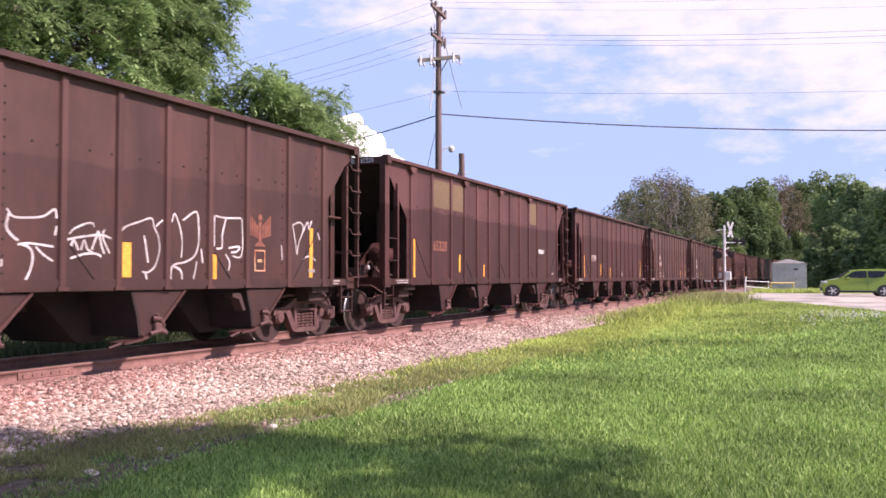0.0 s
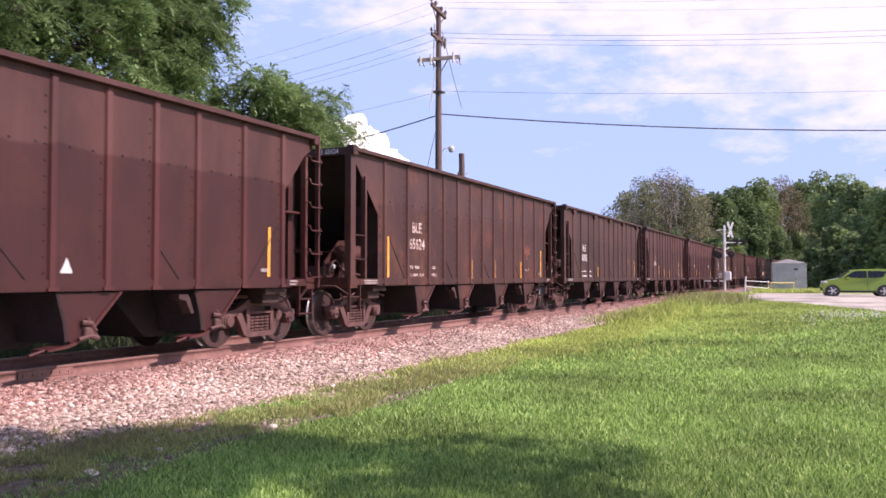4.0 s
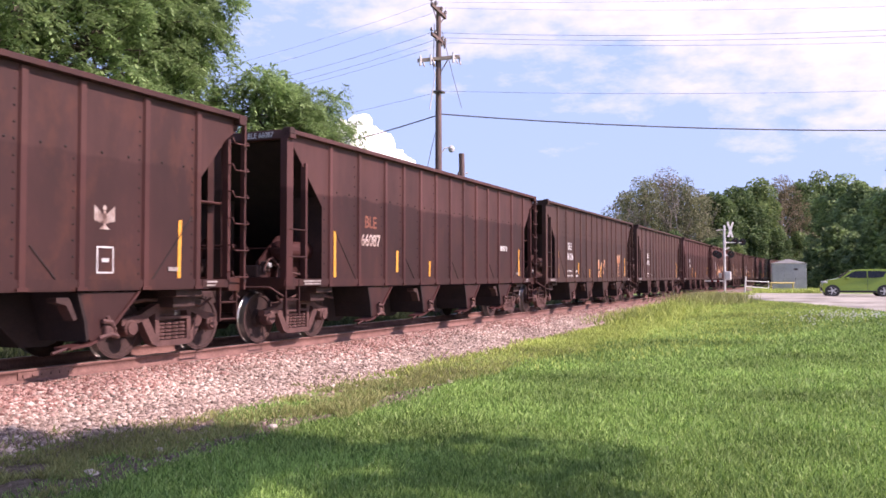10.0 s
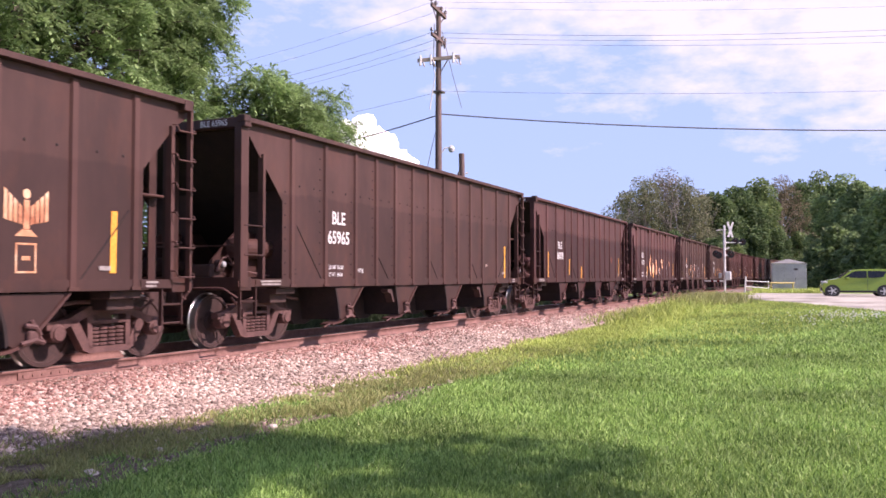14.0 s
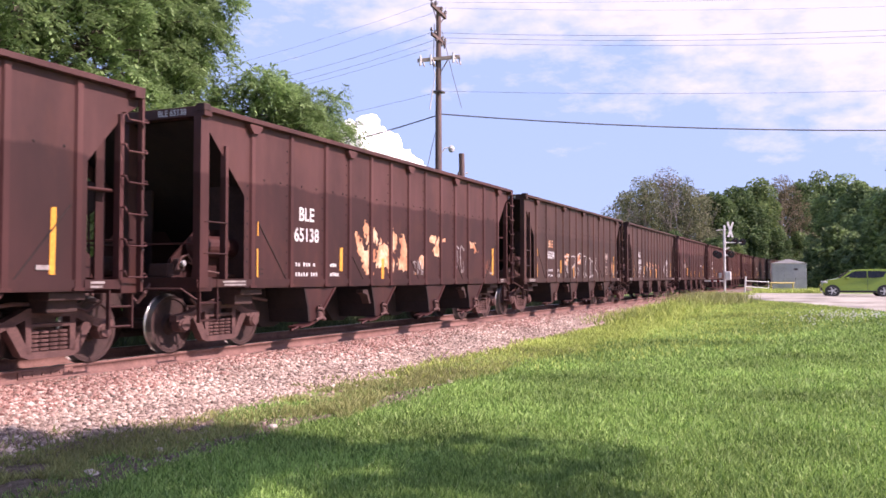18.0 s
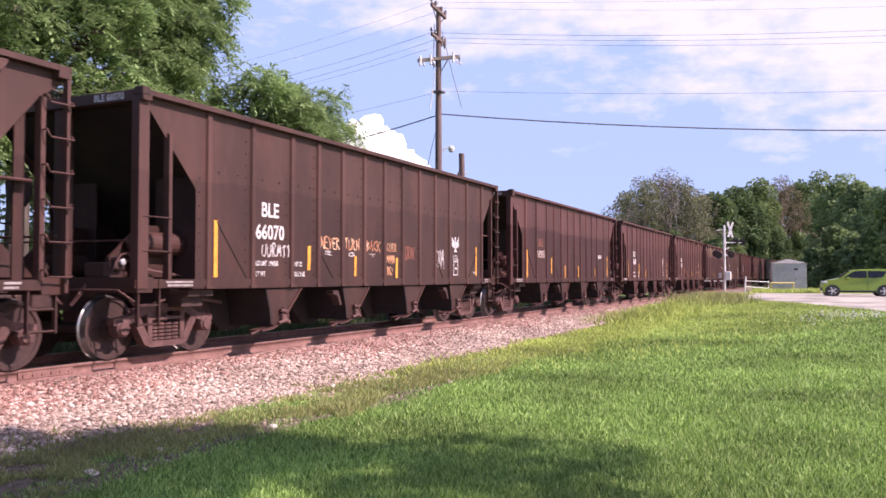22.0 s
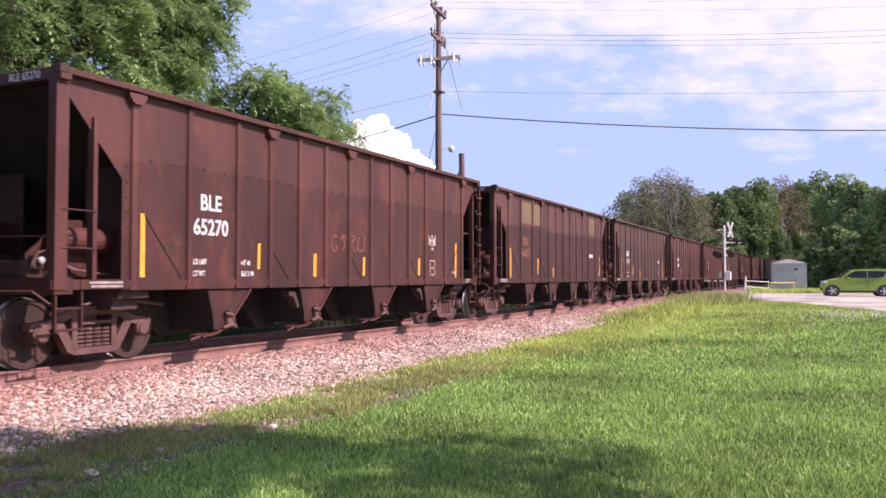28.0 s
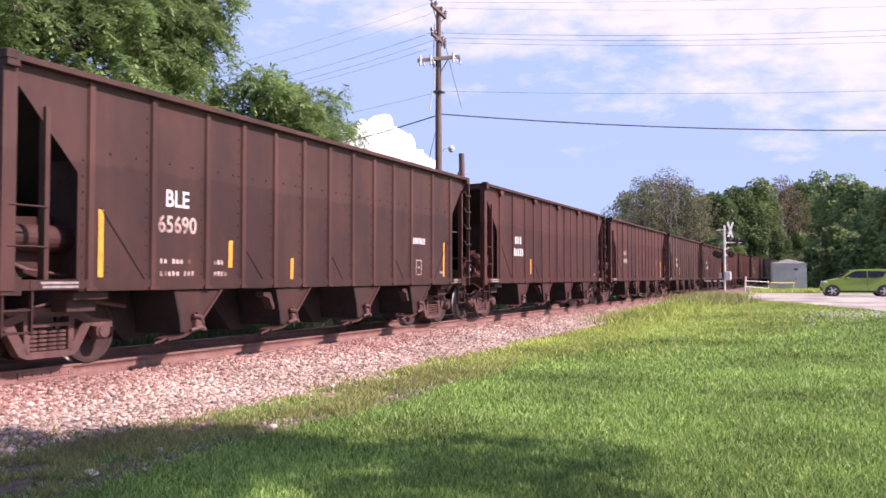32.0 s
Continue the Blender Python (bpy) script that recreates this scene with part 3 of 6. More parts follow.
    # discharge hoppers: sloping sheets between the rails, chutes with doors and latches at both sides
    for i, x in enumerate((-3.85, -1.25, 1.5, 4.12)):
        pocket = [(x - 1.45, SILL), (x + 0.62, SILL), (x + 0.04, 0.34), (x - 0.2, 0.26), (x - 0.62, 0.27)]
        # pocket, plate and cheeks: the shade under the car is put into their colour
        h = part("discharge_hopper", prism(B(), pocket, -0.66, 0.66), SHADE_STEEL, c)
        part("hopper_plate", prism(B(), [(x + 0.46, SILL), (x + 0.5, SILL), (x + 0.06, 0.46), (x + 0.02, 0.46)], -1.2, 1.2), SHADE_STEEL, h)
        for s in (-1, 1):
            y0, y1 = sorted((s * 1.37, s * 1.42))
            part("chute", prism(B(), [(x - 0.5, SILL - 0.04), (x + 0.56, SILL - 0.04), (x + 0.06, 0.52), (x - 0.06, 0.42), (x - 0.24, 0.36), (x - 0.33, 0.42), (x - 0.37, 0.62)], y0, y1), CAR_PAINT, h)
            part("chute_cheek", prism(B(), [(x - 0.5, SILL - 0.04), (x - 0.46, SILL - 0.04), (x - 0.33, 0.62), (x - 0.3, 0.4), (x - 0.34, 0.36), (x - 0.38, 0.62)], *sorted((s * 0.66, s * 1.43))), SHADE_STEEL, h)
            y0, y1 = sorted((s * 1.27, s * 1.45))
            part("chute_flange", prism(B(), [(x - 0.62, 0.27), (x - 0.3, 0.3), (x - 0.06, 0.37), (x + 0.1, 0.5), (x + 0.62, 1.0), (x + 0.58, 1.01), (x + 0.06, 0.53), (x - 0.08, 0.41), (x - 0.3, 0.335), (x - 0.62, 0.3)], y0, y1), RIB_PAINT, h)
            bm = box(B(), x - 0.07, x + 0.08, s * 1.44 - 0.06, s * 1.44 + 0.06, 0.42, 0.56, bevel=0.03)
            tube(bm, [(x - 0.1, s * 1.46, 0.62), (x + 0.02, s * 1.5, 0.6), (x + 0.1, s * 1.48, 0.5), (x + 0.05, s * 1.47, 0.4)], 0.035, 6)
            tube(bm, [(x - 0.02, s * 1.47, 0.68), (x + 0.04, s * 1.47, 0.56), (x + 0.14, s * 1.47, 0.42)], 0.028, 6)
            tube(bm, [(x - 0.16, s * 1.47, 0.4), (x + 0.02, s * 1.5, 0.44), (x + 0.17, s * 1.47, 0.4)], 0.03, 6)
            if s > 0:
                bm.free()
                continue
            part("door_latch", bm, TRUCK_STEEL, h)
            bm = tube(B(), [(x - 0.62, s * 1.38, 0.29), (x - 0.85, s * 1.38, 0.24)], 0.022, 6)
            part("latch_handle", bm, RIB_PAINT, h)
            if i % 2:
                bm = prism(B(), [(x - 0.8, 0.94), (x - 0.6, 0.94), (x - 0.56, 0.88), (x - 0.46, 0.66), (x - 0.52, 0.64), (x - 0.64, 0.84), (x - 0.8, 0.88)], s * 1.36 - 0.03, s * 1.36 + 0.03)
                part("lock_bar", bm, CAR_DARK, h)
    # brake gear on the leading end
    part("air_reservoir", lathe(B(), [(0.08, -0.46), (0.17, -0.42), (0.18, 0.0), (0.17, 0.42), (0.08, 0.46)], 18, "x", (-6.15, -1.1, 1.7)), RIB_PAINT, c)
    part("reservoir_bracket", prism(B(), [(-6.5, 1.2), (-5.9, 1.2), (-5.95, 1.56), (-6.4, 1.56)], -1.02, -0.98), CAR_PAINT, c)
    valve = part("brake_valve", box(B(), -6.82, -6.62, -0.98, -0.76, 1.3, 1.5, bevel=0.04), CAR_DARK, c)
    part("valve_cover", lathe(B(), [(0.02, -0.05), (0.045, -0.04), (0.05, 0.0), (0.03, 0.04)], 12, "y", (-6.72, -1.0, 1.42)), GALVANISED, valve)
    part("valve_lever", tube(B(), [(-6.9, -1.0, 1.3), (-6.8, -1.05, 1.52), (-6.62, -1.02, 1.56), (-6.5, -1.1, 1.36), (-6.38, -1.05, 1.6)], 0.02, 6), TRUCK_STEEL, valve)
    part("valve_pipe", tube(B(), [(-6.6, -0.85, 1.5), (-6.45, -0.95, 1.42), (-6.3, -1.1, 1.3), (-6.0, -1.2, 1.22)], 0.022, 6), TRUCK_STEEL, valve)
    part("brake_cylinder", lathe(B(), [(0.08, -0.3), (0.16, -0.26), (0.16, 0.26), (0.05, 0.3)], 14, "x", (-6.4, 0.75, 1.4)), CAR_DARK, c)
    part("brake_chain_box", box(B(), -7.0, -6.86, -0.95, -0.55, 1.2, 1.42, bevel=0.03), CAR_DARK, c)
    hand = part("brake_wheel", lathe(B(), [(0.25, -0.015), (0.28, 0.0), (0.25, 0.015)], 18, "x", (-7.06, 0.72, 2.5)), CAR_DARK, c)
    part("brake_lever", tube(B(), [(-7.02, 0.72, 2.5), (-7.0, 0.72, 1.3)], 0.02, 6), CAR_DARK, hand)
    # rods and levers under the sill at both trucks
    for e in (-1, 1):
        for s in (-1,):
            bm = tube(B(), [(e * 4.75, s * 0.98, 0.78), (e * 5.4, s * 1.02, 0.86), (e * 6.1, s * 0.98, 0.84)], 0.03, 6)
            tube(bm, [(e * 6.1, s * 1.0, 0.86), (e * 6.55, s * 1.16, 0.74), (e * 6.75, s * 1.2, 0.86)], 0.022, 6)
            part("brake_rod", bm, TRUCK_STEEL, c)
            part("side_bearing", box(B(), e * 5.86 - 0.3, e * 5.86 + 0.3, min(s * 1.1, s * 1.36), max(s * 1.1, s * 1.36), 0.9, SILL - 0.025, bevel=0.02), CAR_DARK, c)
    for e in (-1, 1):
        part("platform_rail", tube(B(), [(e * 7.0, -1.4, 1.72), (e * 7.05, -0.9, 1.72), (e * 7.05, 0.9, 1.72), (e * 7.0, 1.4, 1.72)], 0.016, 5), RIB_PAINT, c)
        part("hose_bracket", tube(B(), [(e * 7.0, -0.6, 1.1), (e * 7.14, -0.62, 0.95), (e * 7.18, -0.5, 0.8)], 0.03, 6), TRUCK_STEEL, c)
    part("stencil_plate", box(box(B(), -6.45, -6.2, -1.488, -1.484, SILL + 0.075, SILL + 0.105), -6.42, -6.2, -1.488, -1.484, SILL + 0.025, SILL + 0.055), FADED_WHITE, c)
    part("stencil_plate", box(box(B(), 6.12, 6.42, -1.488, -1.484, SILL + 0.075, SILL + 0.105), 6.12, 6.38, -1.488, -1.484, SILL + 0.02, SILL + 0.05), FADED_WHITE, c)
    # the brake end is longer than the other, and the body a little wider than its drawing
    for o in c.children_recursive:
        for v in o.data.vertices:
            if abs(v.co.y) > 1.35:
                v.co.y += math.copysign(0.11, v.co.y)
            if v.co.x < -6.2:
                v.co.x -= 0.33 * min(1.0, (-6.2 - v.co.x) / 0.12)
            elif v.co.x > 6.3:
                v.co.x -= 0.06
            v.co.x = body_x(v.co.x)
    truck(c, -6.2)
    truck(c, 5.65)
    return c


# the driver gains and loses a little: seconds, metres behind
HURRY = [(0, 0.07), (1, 0.03), (2, -0.03), (3, 0), (6, 0.25), (7, 0.1), (8, 0), (9, -0.05), (10, -0.08), (11, -0.05), (12, 0.0), (13, 0.05), (14, -0.1), (17, 0.22), (18, 0.1),
         (19, 0.22), (20, 0.2), (21, 0.1), (22, -0.07), (23, -0.1), (24, -0.2), (25, 0.04), (28, 0.04), (29, 0.1), (30, 0.06), (31, 0), (32, 0.19)]


def advance(t):
    """Metres the train has run at t seconds."""
    return 8.0032 * t - 0.00254 * t * t - float(np.interp(t, [q for q, _ in HURRY], [d for _, d in HURRY]))


# ---- what is painted on the cars ----
SKIN = -1.555


def text(string, x, z, height, material, car, name="lettering", squeeze=0.8):
    cu = bpy.data.curves.new(name, "FONT")
    cu.body, cu.size, cu.offset, cu.resolution_u = string, height * 1.38, height * 0.028, 3
    tmp = new(name, cu)
    dg = bpy.context.evaluated_depsgraph_get()
    me = bpy.data.meshes.new_from_object(tmp.evaluated_get(dg))
    bpy.data.objects.remove(tmp)
    me.materials.clear()
    me.materials.append(material)
    me.transform(Matrix.Translation((x, SKIN - 0.001, z)) @ Euler((math.pi / 2, 0, 0)).to_matrix().to_4x4() @ Matrix.Diagonal((squeeze, 1, 1, 1)))
    return part(name, me, None, car)


def ribbon(bm, pts, width):
    """A flat brush stroke on the near side sheet."""
    pts = [Vector(p) for p in pts]
    prev = None
    for i, p in enumerate(pts):
        d = (pts[min(i + 1, len(pts) - 1)] - pts[max(i - 1, 0)]).normalized()
        n = Vector((-d.y, d.x)) * width * 0.5
        if any(abs(p.x - r) < 0.072 for r in RIBS):
            prev = None
            continue
        cur = (bm.verts.new((p.x + n.x, SKIN, p.y + n.y)), bm.verts.new((p.x - n.x, SKIN, p.y - n.y)))
        if prev:
            bm.faces.new((prev[0], prev[1], cur[1], cur[0]))
        prev = cur


def curve_pts(ctrl, n=10):
    """A smooth line through control points."""
    ctrl = [Vector(c) for c in ctrl]
    out = []
    for i in range(len(ctrl) - 1):
        p0, p1, p2, p3 = ctrl[max(i - 1, 0)], ctrl[i], ctrl[i + 1], ctrl[min(i + 2, len(ctrl) - 1)]
        for k in range(n):
            t = k / n
            out.append(0.5 * (2 * p1 + (p2 - p0) * t + (2 * p0 - 5 * p1 + 4 * p2 - p3) * t * t + (3 * p1 - p0 - 3 * p2 + p3) * t ** 3))
    return out + [ctrl[-1]]


def scrawl(car, x0, x1, z0, z1, seed, material, width=0.03, letters=5, name="graffiti"):
    """Loose looping letter-like strokes that spell nothing."""
    rng, bm = random.Random(seed), B()
    w = (x1 - x0) / letters
    for i in range(letters):
        a, h = x0 + i * w, z1 - z0
        j = lambda v=0.07: rng.uniform(-v, v)
        p = lambda u, v: (a + w * (u + j()), z0 + h * (v + j()))
        shape = rng.randrange(6)
        strokes = ([[p(0.1, 0.75), p(0.5, 0.95), p(0.85, 0.8)], [p(0.45, 0.9), p(0.55, 0.45), p(0.35, 0.05)]],
                   [[p(0.15, 0.9), p(0.1, 0.3), p(0.45, 0.05), p(0.8, 0.3), p(0.85, 0.95)]],
                   [[p(0.85, 0.85), p(0.4, 0.95), p(0.15, 0.5), p(0.4, 0.05), p(0.85, 0.2), p(0.6, 0.45)]],
                   [[p(0.15, 0.05), p(0.2, 0.95), p(0.75, 0.85), p(0.3, 0.5), p(0.85, 0.05)]],
                   [[p(0.05, 0.05), p(0.25, 0.9), p(0.5, 0.35), p(0.7, 0.95), p(0.9, 0.05)]],
                   [[p(0.2, 0.95), p(0.15, 0.05)], [p(0.85, 0.95), p(0.25, 0.5), p(0.85, 0.0)]])[shape]
        for st in strokes:
            ribbon(bm, curve_pts(st), width * rng.uniform(0.7, 1.3))
    part(name, bm, material, car)


STROKES = {"N": ("00 01", "01 50", "50 51"), "E": ("51 01", "01 00", "00 50", "0h 4h"), "V": ("01 20", "20 51"), "R": ("00 01", "01 4a", "4a 0h", "0h 50"), "T": ("01 51", "21 20"),
           "U": ("01 00", "00 50", "50 51"), "B": ("00 01", "01 4a", "4a 0h", "0h 5b", "5b 00"), "A": ("00 21", "21 50", "1h 4h"), "C": ("51 0a", "0a 0b", "0b 50"), "K": ("00 01", "51 0h", "0h 50")}


def hand_word(car, word, x0, x1, z0, z1, seed, material, width=0.024):
    """A word sprayed by hand in straight strokes."""
    rng, bm = random.Random(seed), B()
    w, h = (x1 - x0) / len(word), z1 - z0
    level = {"0": 0.0, "1": 1.0, "h": 0.5, "a": 0.75, "b": 0.25}
    for i, ch in enumerate(word):
        for st in STROKES[ch]:
            p, q = [(x0 + w * (i + 0.06 + 0.76 * int(e[0]) / 5) + rng.uniform(-0.012, 0.012), z0 + h * level[e[1]] + rng.uniform(-0.018, 0.018)) for e in st.split()]
            m = ((p[0] + q[0]) / 2 + rng.uniform(-0.012, 0.012), (p[1] + q[1]) / 2 + rng.uniform(-0.012, 0.012))
            ribbon(bm, curve_pts([p, m, q], 6), width * rng.uniform(0.8, 1.2))
    part("graffiti", bm, material, car)


def blotch(car, x0, x1, z0, z1, seed, material, cut=0.1, scale=2.6, cell=0.024, name="paint_patch", top=None):
    """A peeling patch of paint with a ragged edge."""
    bm = B()
    nx, nz = int((x1 - x0) / cell), int((z1 - z0) / cell)
    for j in range(nz):
        run = None
        for i in range(nx + 1):
            x, z = x0 + i * cell, z0 + j * cell
            u, v = i / nx, j / nz
            edge = min(u, 1 - u, 0.6 * v + 0.02, 1 - v) * 3.2
            peak = (top(u) - v) * 4 if top else 1
            f = noise.noise(Vector((x * scale, z * scale * 0.8, seed))) + 0.45 * noise.noise(Vector((x * scale * 3.5, z * scale * 3.5, seed)))
            on = i < nx and f + min(edge, peak, 0.5) - 0.35 > cut and all(abs(x - r) > 0.08 for r in RIBS)
            if on and run is None:
                run = x
            elif not on and run is not None:
                q = [bm.verts.new((a, SKIN + 0.001, b)) for a, b in ((run, z), (x, z), (x, z + cell), (run, z + cell))]
                bm.faces.new(q)
                run = None
    tagged(part(name, bm, material, car), kind="stuff")


def bars(car, x, z, n, w, h, gap, material, name="illegible_stencil"):
    bm, rng = B(), random.Random(int(x * 100 + z * 10 + n))
    for i in range(n):
        if rng.random() < 0.12:
            continue
        box(bm, x + i * (w + gap), x + i * (w + gap) + w * rng.uniform(0.7, 1), SKIN - 0.001, SKIN + 0.001, z, z + h * rng.uniform(0.8, 1))
    tagged(part(name, bm, material, car), kind="stuff")


def yellow_marks(car, picks, wide=0.085, seed=0):
    spots = ((-5.84, 1.2, 2.15), (-3.05, 1.3, 1.84), (-1.28, 1.18, 1.62), (0.62, 1.2, 1.66), (3.3, 1.2, 1.62), (5.52, 1.2, 2.1))
    rng = random.Random(seed)
    for i in picks:
        x, z0, z1 = spots[i]
        if i == 0:
            bm = B()
            if seed in (7, 10, 11):
                box(bm, x, x + 0.035, SKIN - 0.003, SKIN, z0, 1.68)
                box(bm, x + 0.01, x + 0.04, SKIN - 0.003, SKIN, 1.9, 2.14)
            else:
                box(bm, x, x + 0.092, SKIN - 0.003, SKIN, z0, 2.1)
            part("reflective_strip", bm, YELLOW, car, "yellow reflective strip")
            continue
        k, ww = rng.uniform(-0.03, 0.03), wide * rng.uniform(0.8, 1.15)
        bm = B()
        lo = z0 + rng.uniform(-0.03, 0.06)
        hi = z1 + rng.uniform(-0.08, 0.05)
        y = SKIN
        vs = [(x - ww / 2, lo), (x + ww / 2, lo), (x + ww / 2 + 0.015, hi), (x - ww / 2 + 0.015, hi - rng.uniform(0, 0.02))]
        prism(bm, vs, y - 0.003, y)
        part("reflective_strip", bm, YELLOW, car, "yellow reflective strip")


def emblem(car, x, z, material, k=1.0):
    bm = B()
    for e in (-1, 1):
        for i in range(4):
            a, b = x + e * (0.05 + 0.055 * i) * k, x + e * (0.09 + 0.055 * i) * k
            hi, lo = z + (0.06 + 0.045 * i) * k, z - (0.12 - 0.012 * i) * k
            prism(bm, [(a, lo), (b, lo + 0.015 * k), (b, hi + 0.03 * k), (a, hi)][::e], SKIN - 0.002, SKIN)
    prism(bm, [(x - 0.035 * k, z - 0.16 * k), (x + 0.035 * k, z - 0.16 * k), (x + 0.03 * k, z + 0.12 * k), (x - 0.03 * k, z + 0.12 * k)], SKIN - 0.003, SKIN - 0.0005)
    prism(bm, [(x - 0.13 * k, z - 0.23 * k), (x + 0.13 * k, z - 0.23 * k), (x + 0.05 * k, z - 0.165 * k), (x - 0.05 * k, z - 0.165 * k)], SKIN - 0.003, SKIN - 0.0005)
    prism(bm, [(x + 0.045 * k * math.cos(q), z + 0.18 * k + 0.05 * k * math.sin(q)) for q in (i * 0.785 for i in range(8))], SKIN - 0.003, SKIN - 0.0005)
    tagged(part("emblem", bm, material, car), kind="stuff")


def stencil_box(car, x, z, material, w=0.3, h=0.34):
    bm, t = B(), 0.022
    for a, b, c_, d in ((x, x + w, z, z + t), (x, x + w, z + h, z + h + t), (x, x + t, z + t, z + h), (x + w - t, x + w, z + t, z + h), (x + w * 0.3, x + w * 0.7, z + h * 0.45, z + h * 0.6)):
        box(bm, a, b, SKIN - 0.002, SKIN, c_, d)
    part("stencil_box", bm, material, car)


def tan_panel(car, i, z0=2.92, z1=3.6):
    part("primer_panel", box(B(), RIBS[i] + 0.075, RIBS[i + 1] - 0.075, SKIN - 0.0005, SKIN + 0.002, z0, z1), TAN_PANEL, car)


def marks(car, number, mark="BLE", material=None, mark_material=None, small=True):
    material = material or WHITE_MARK
    if mark:
        text(mark, -4.57, 2.24, 0.25, mark_material or material, car, squeeze=0.98)
    if number:
        text(number, -4.72, 1.86, 0.25, material, car, squeeze=0.98)
    if number and car != CARS[1]:
        end_text("BLE " + number, car)
    if small:
        bars(car, -4.66, 1.4, 9, 0.06, 0.075, 0.025, material)
        bars(car, -4.66, 1.22, 9, 0.06, 0.075, 0.025, material)
        bars(car, -3.54, 1.4, 4, 0.06, 0.075, 0.025, material)
        bars(car, -3.54, 1.22, 5, 0.06, 0.075, 0.025, material)


def end_text(string, car):
    """Small pale lettering on the leading end chord."""
    o = text(string, 0, 0, 0.1, WHITE_MARK, car, "end_lettering", 0.95)
    wide = max(v.co.x for v in o.data.vertices)
    for v in o.data.vertices:
        v.co = (-7.377, -1.32 - (v.co.x - wide), 3.715 + v.co.z)


def data_lines(car, left, right, material=None):
    """Two lines of weights in the number's panel and two in the next."""
    for i, (a, b) in enumerate(zip(left, right)):
        z = 1.4 - 0.18 * i
        text(a, -4.72, z, 0.085, material or WHITE_MARK, car)
        text(b, -3.53, z, 0.085, material or WHITE_MARK, car)


STROKE_W = 0.03


def sprayed(car, material, strokes, width=STROKE_W):
    """Sprayed lines on the near side, each a run of points along the car and up."""
    bm = B()
    for i, st in enumerate(strokes):
        ribbon(bm, curve_pts(st, 8), width * (0.85 + 0.3 * ((i * 7) % 5) / 4))
    part("graffiti", bm, material, car)


def web_bars(car):
    bars(car, 3.75, 1.98, 9, 0.05, 0.15, 0.026, WHITE_MARK)


first_car = hopper_car()
CARS = [first_car] + [copy_thing(first_car, pose(0, 0, 0)) for _ in range(31)]
# the leading corner post of car k stands at 0.94 + 15.25 k at the start
CAR_S0 = [0.944 + CAR_LEN * (k - 1) + 7.27 for k in range(32)]


def car(k):
    return CARS[k + 1]


def rib_caps(c):
    for i in (0, 3, 6, 9, 12):
        x = RIBS[i]
        bm = prism(B(), [(x - 0.17, 3.745), (x - 0.16, 3.69), (x - 0.07, 3.6), (x + 0.07, 3.6), (x + 0.16, 3.69), (x + 0.17, 3.745)], -1.645, -1.552)
        part("rib_cap", bm, RIB_PAINT, c)


CAPPED = (1, 4, 10, 11, 15, 16, 18, 21, 24)
FORWARD_RIBS = (1, 2, 4, 5, 10, 11, 15, 16, 17, 18, 21, 24)


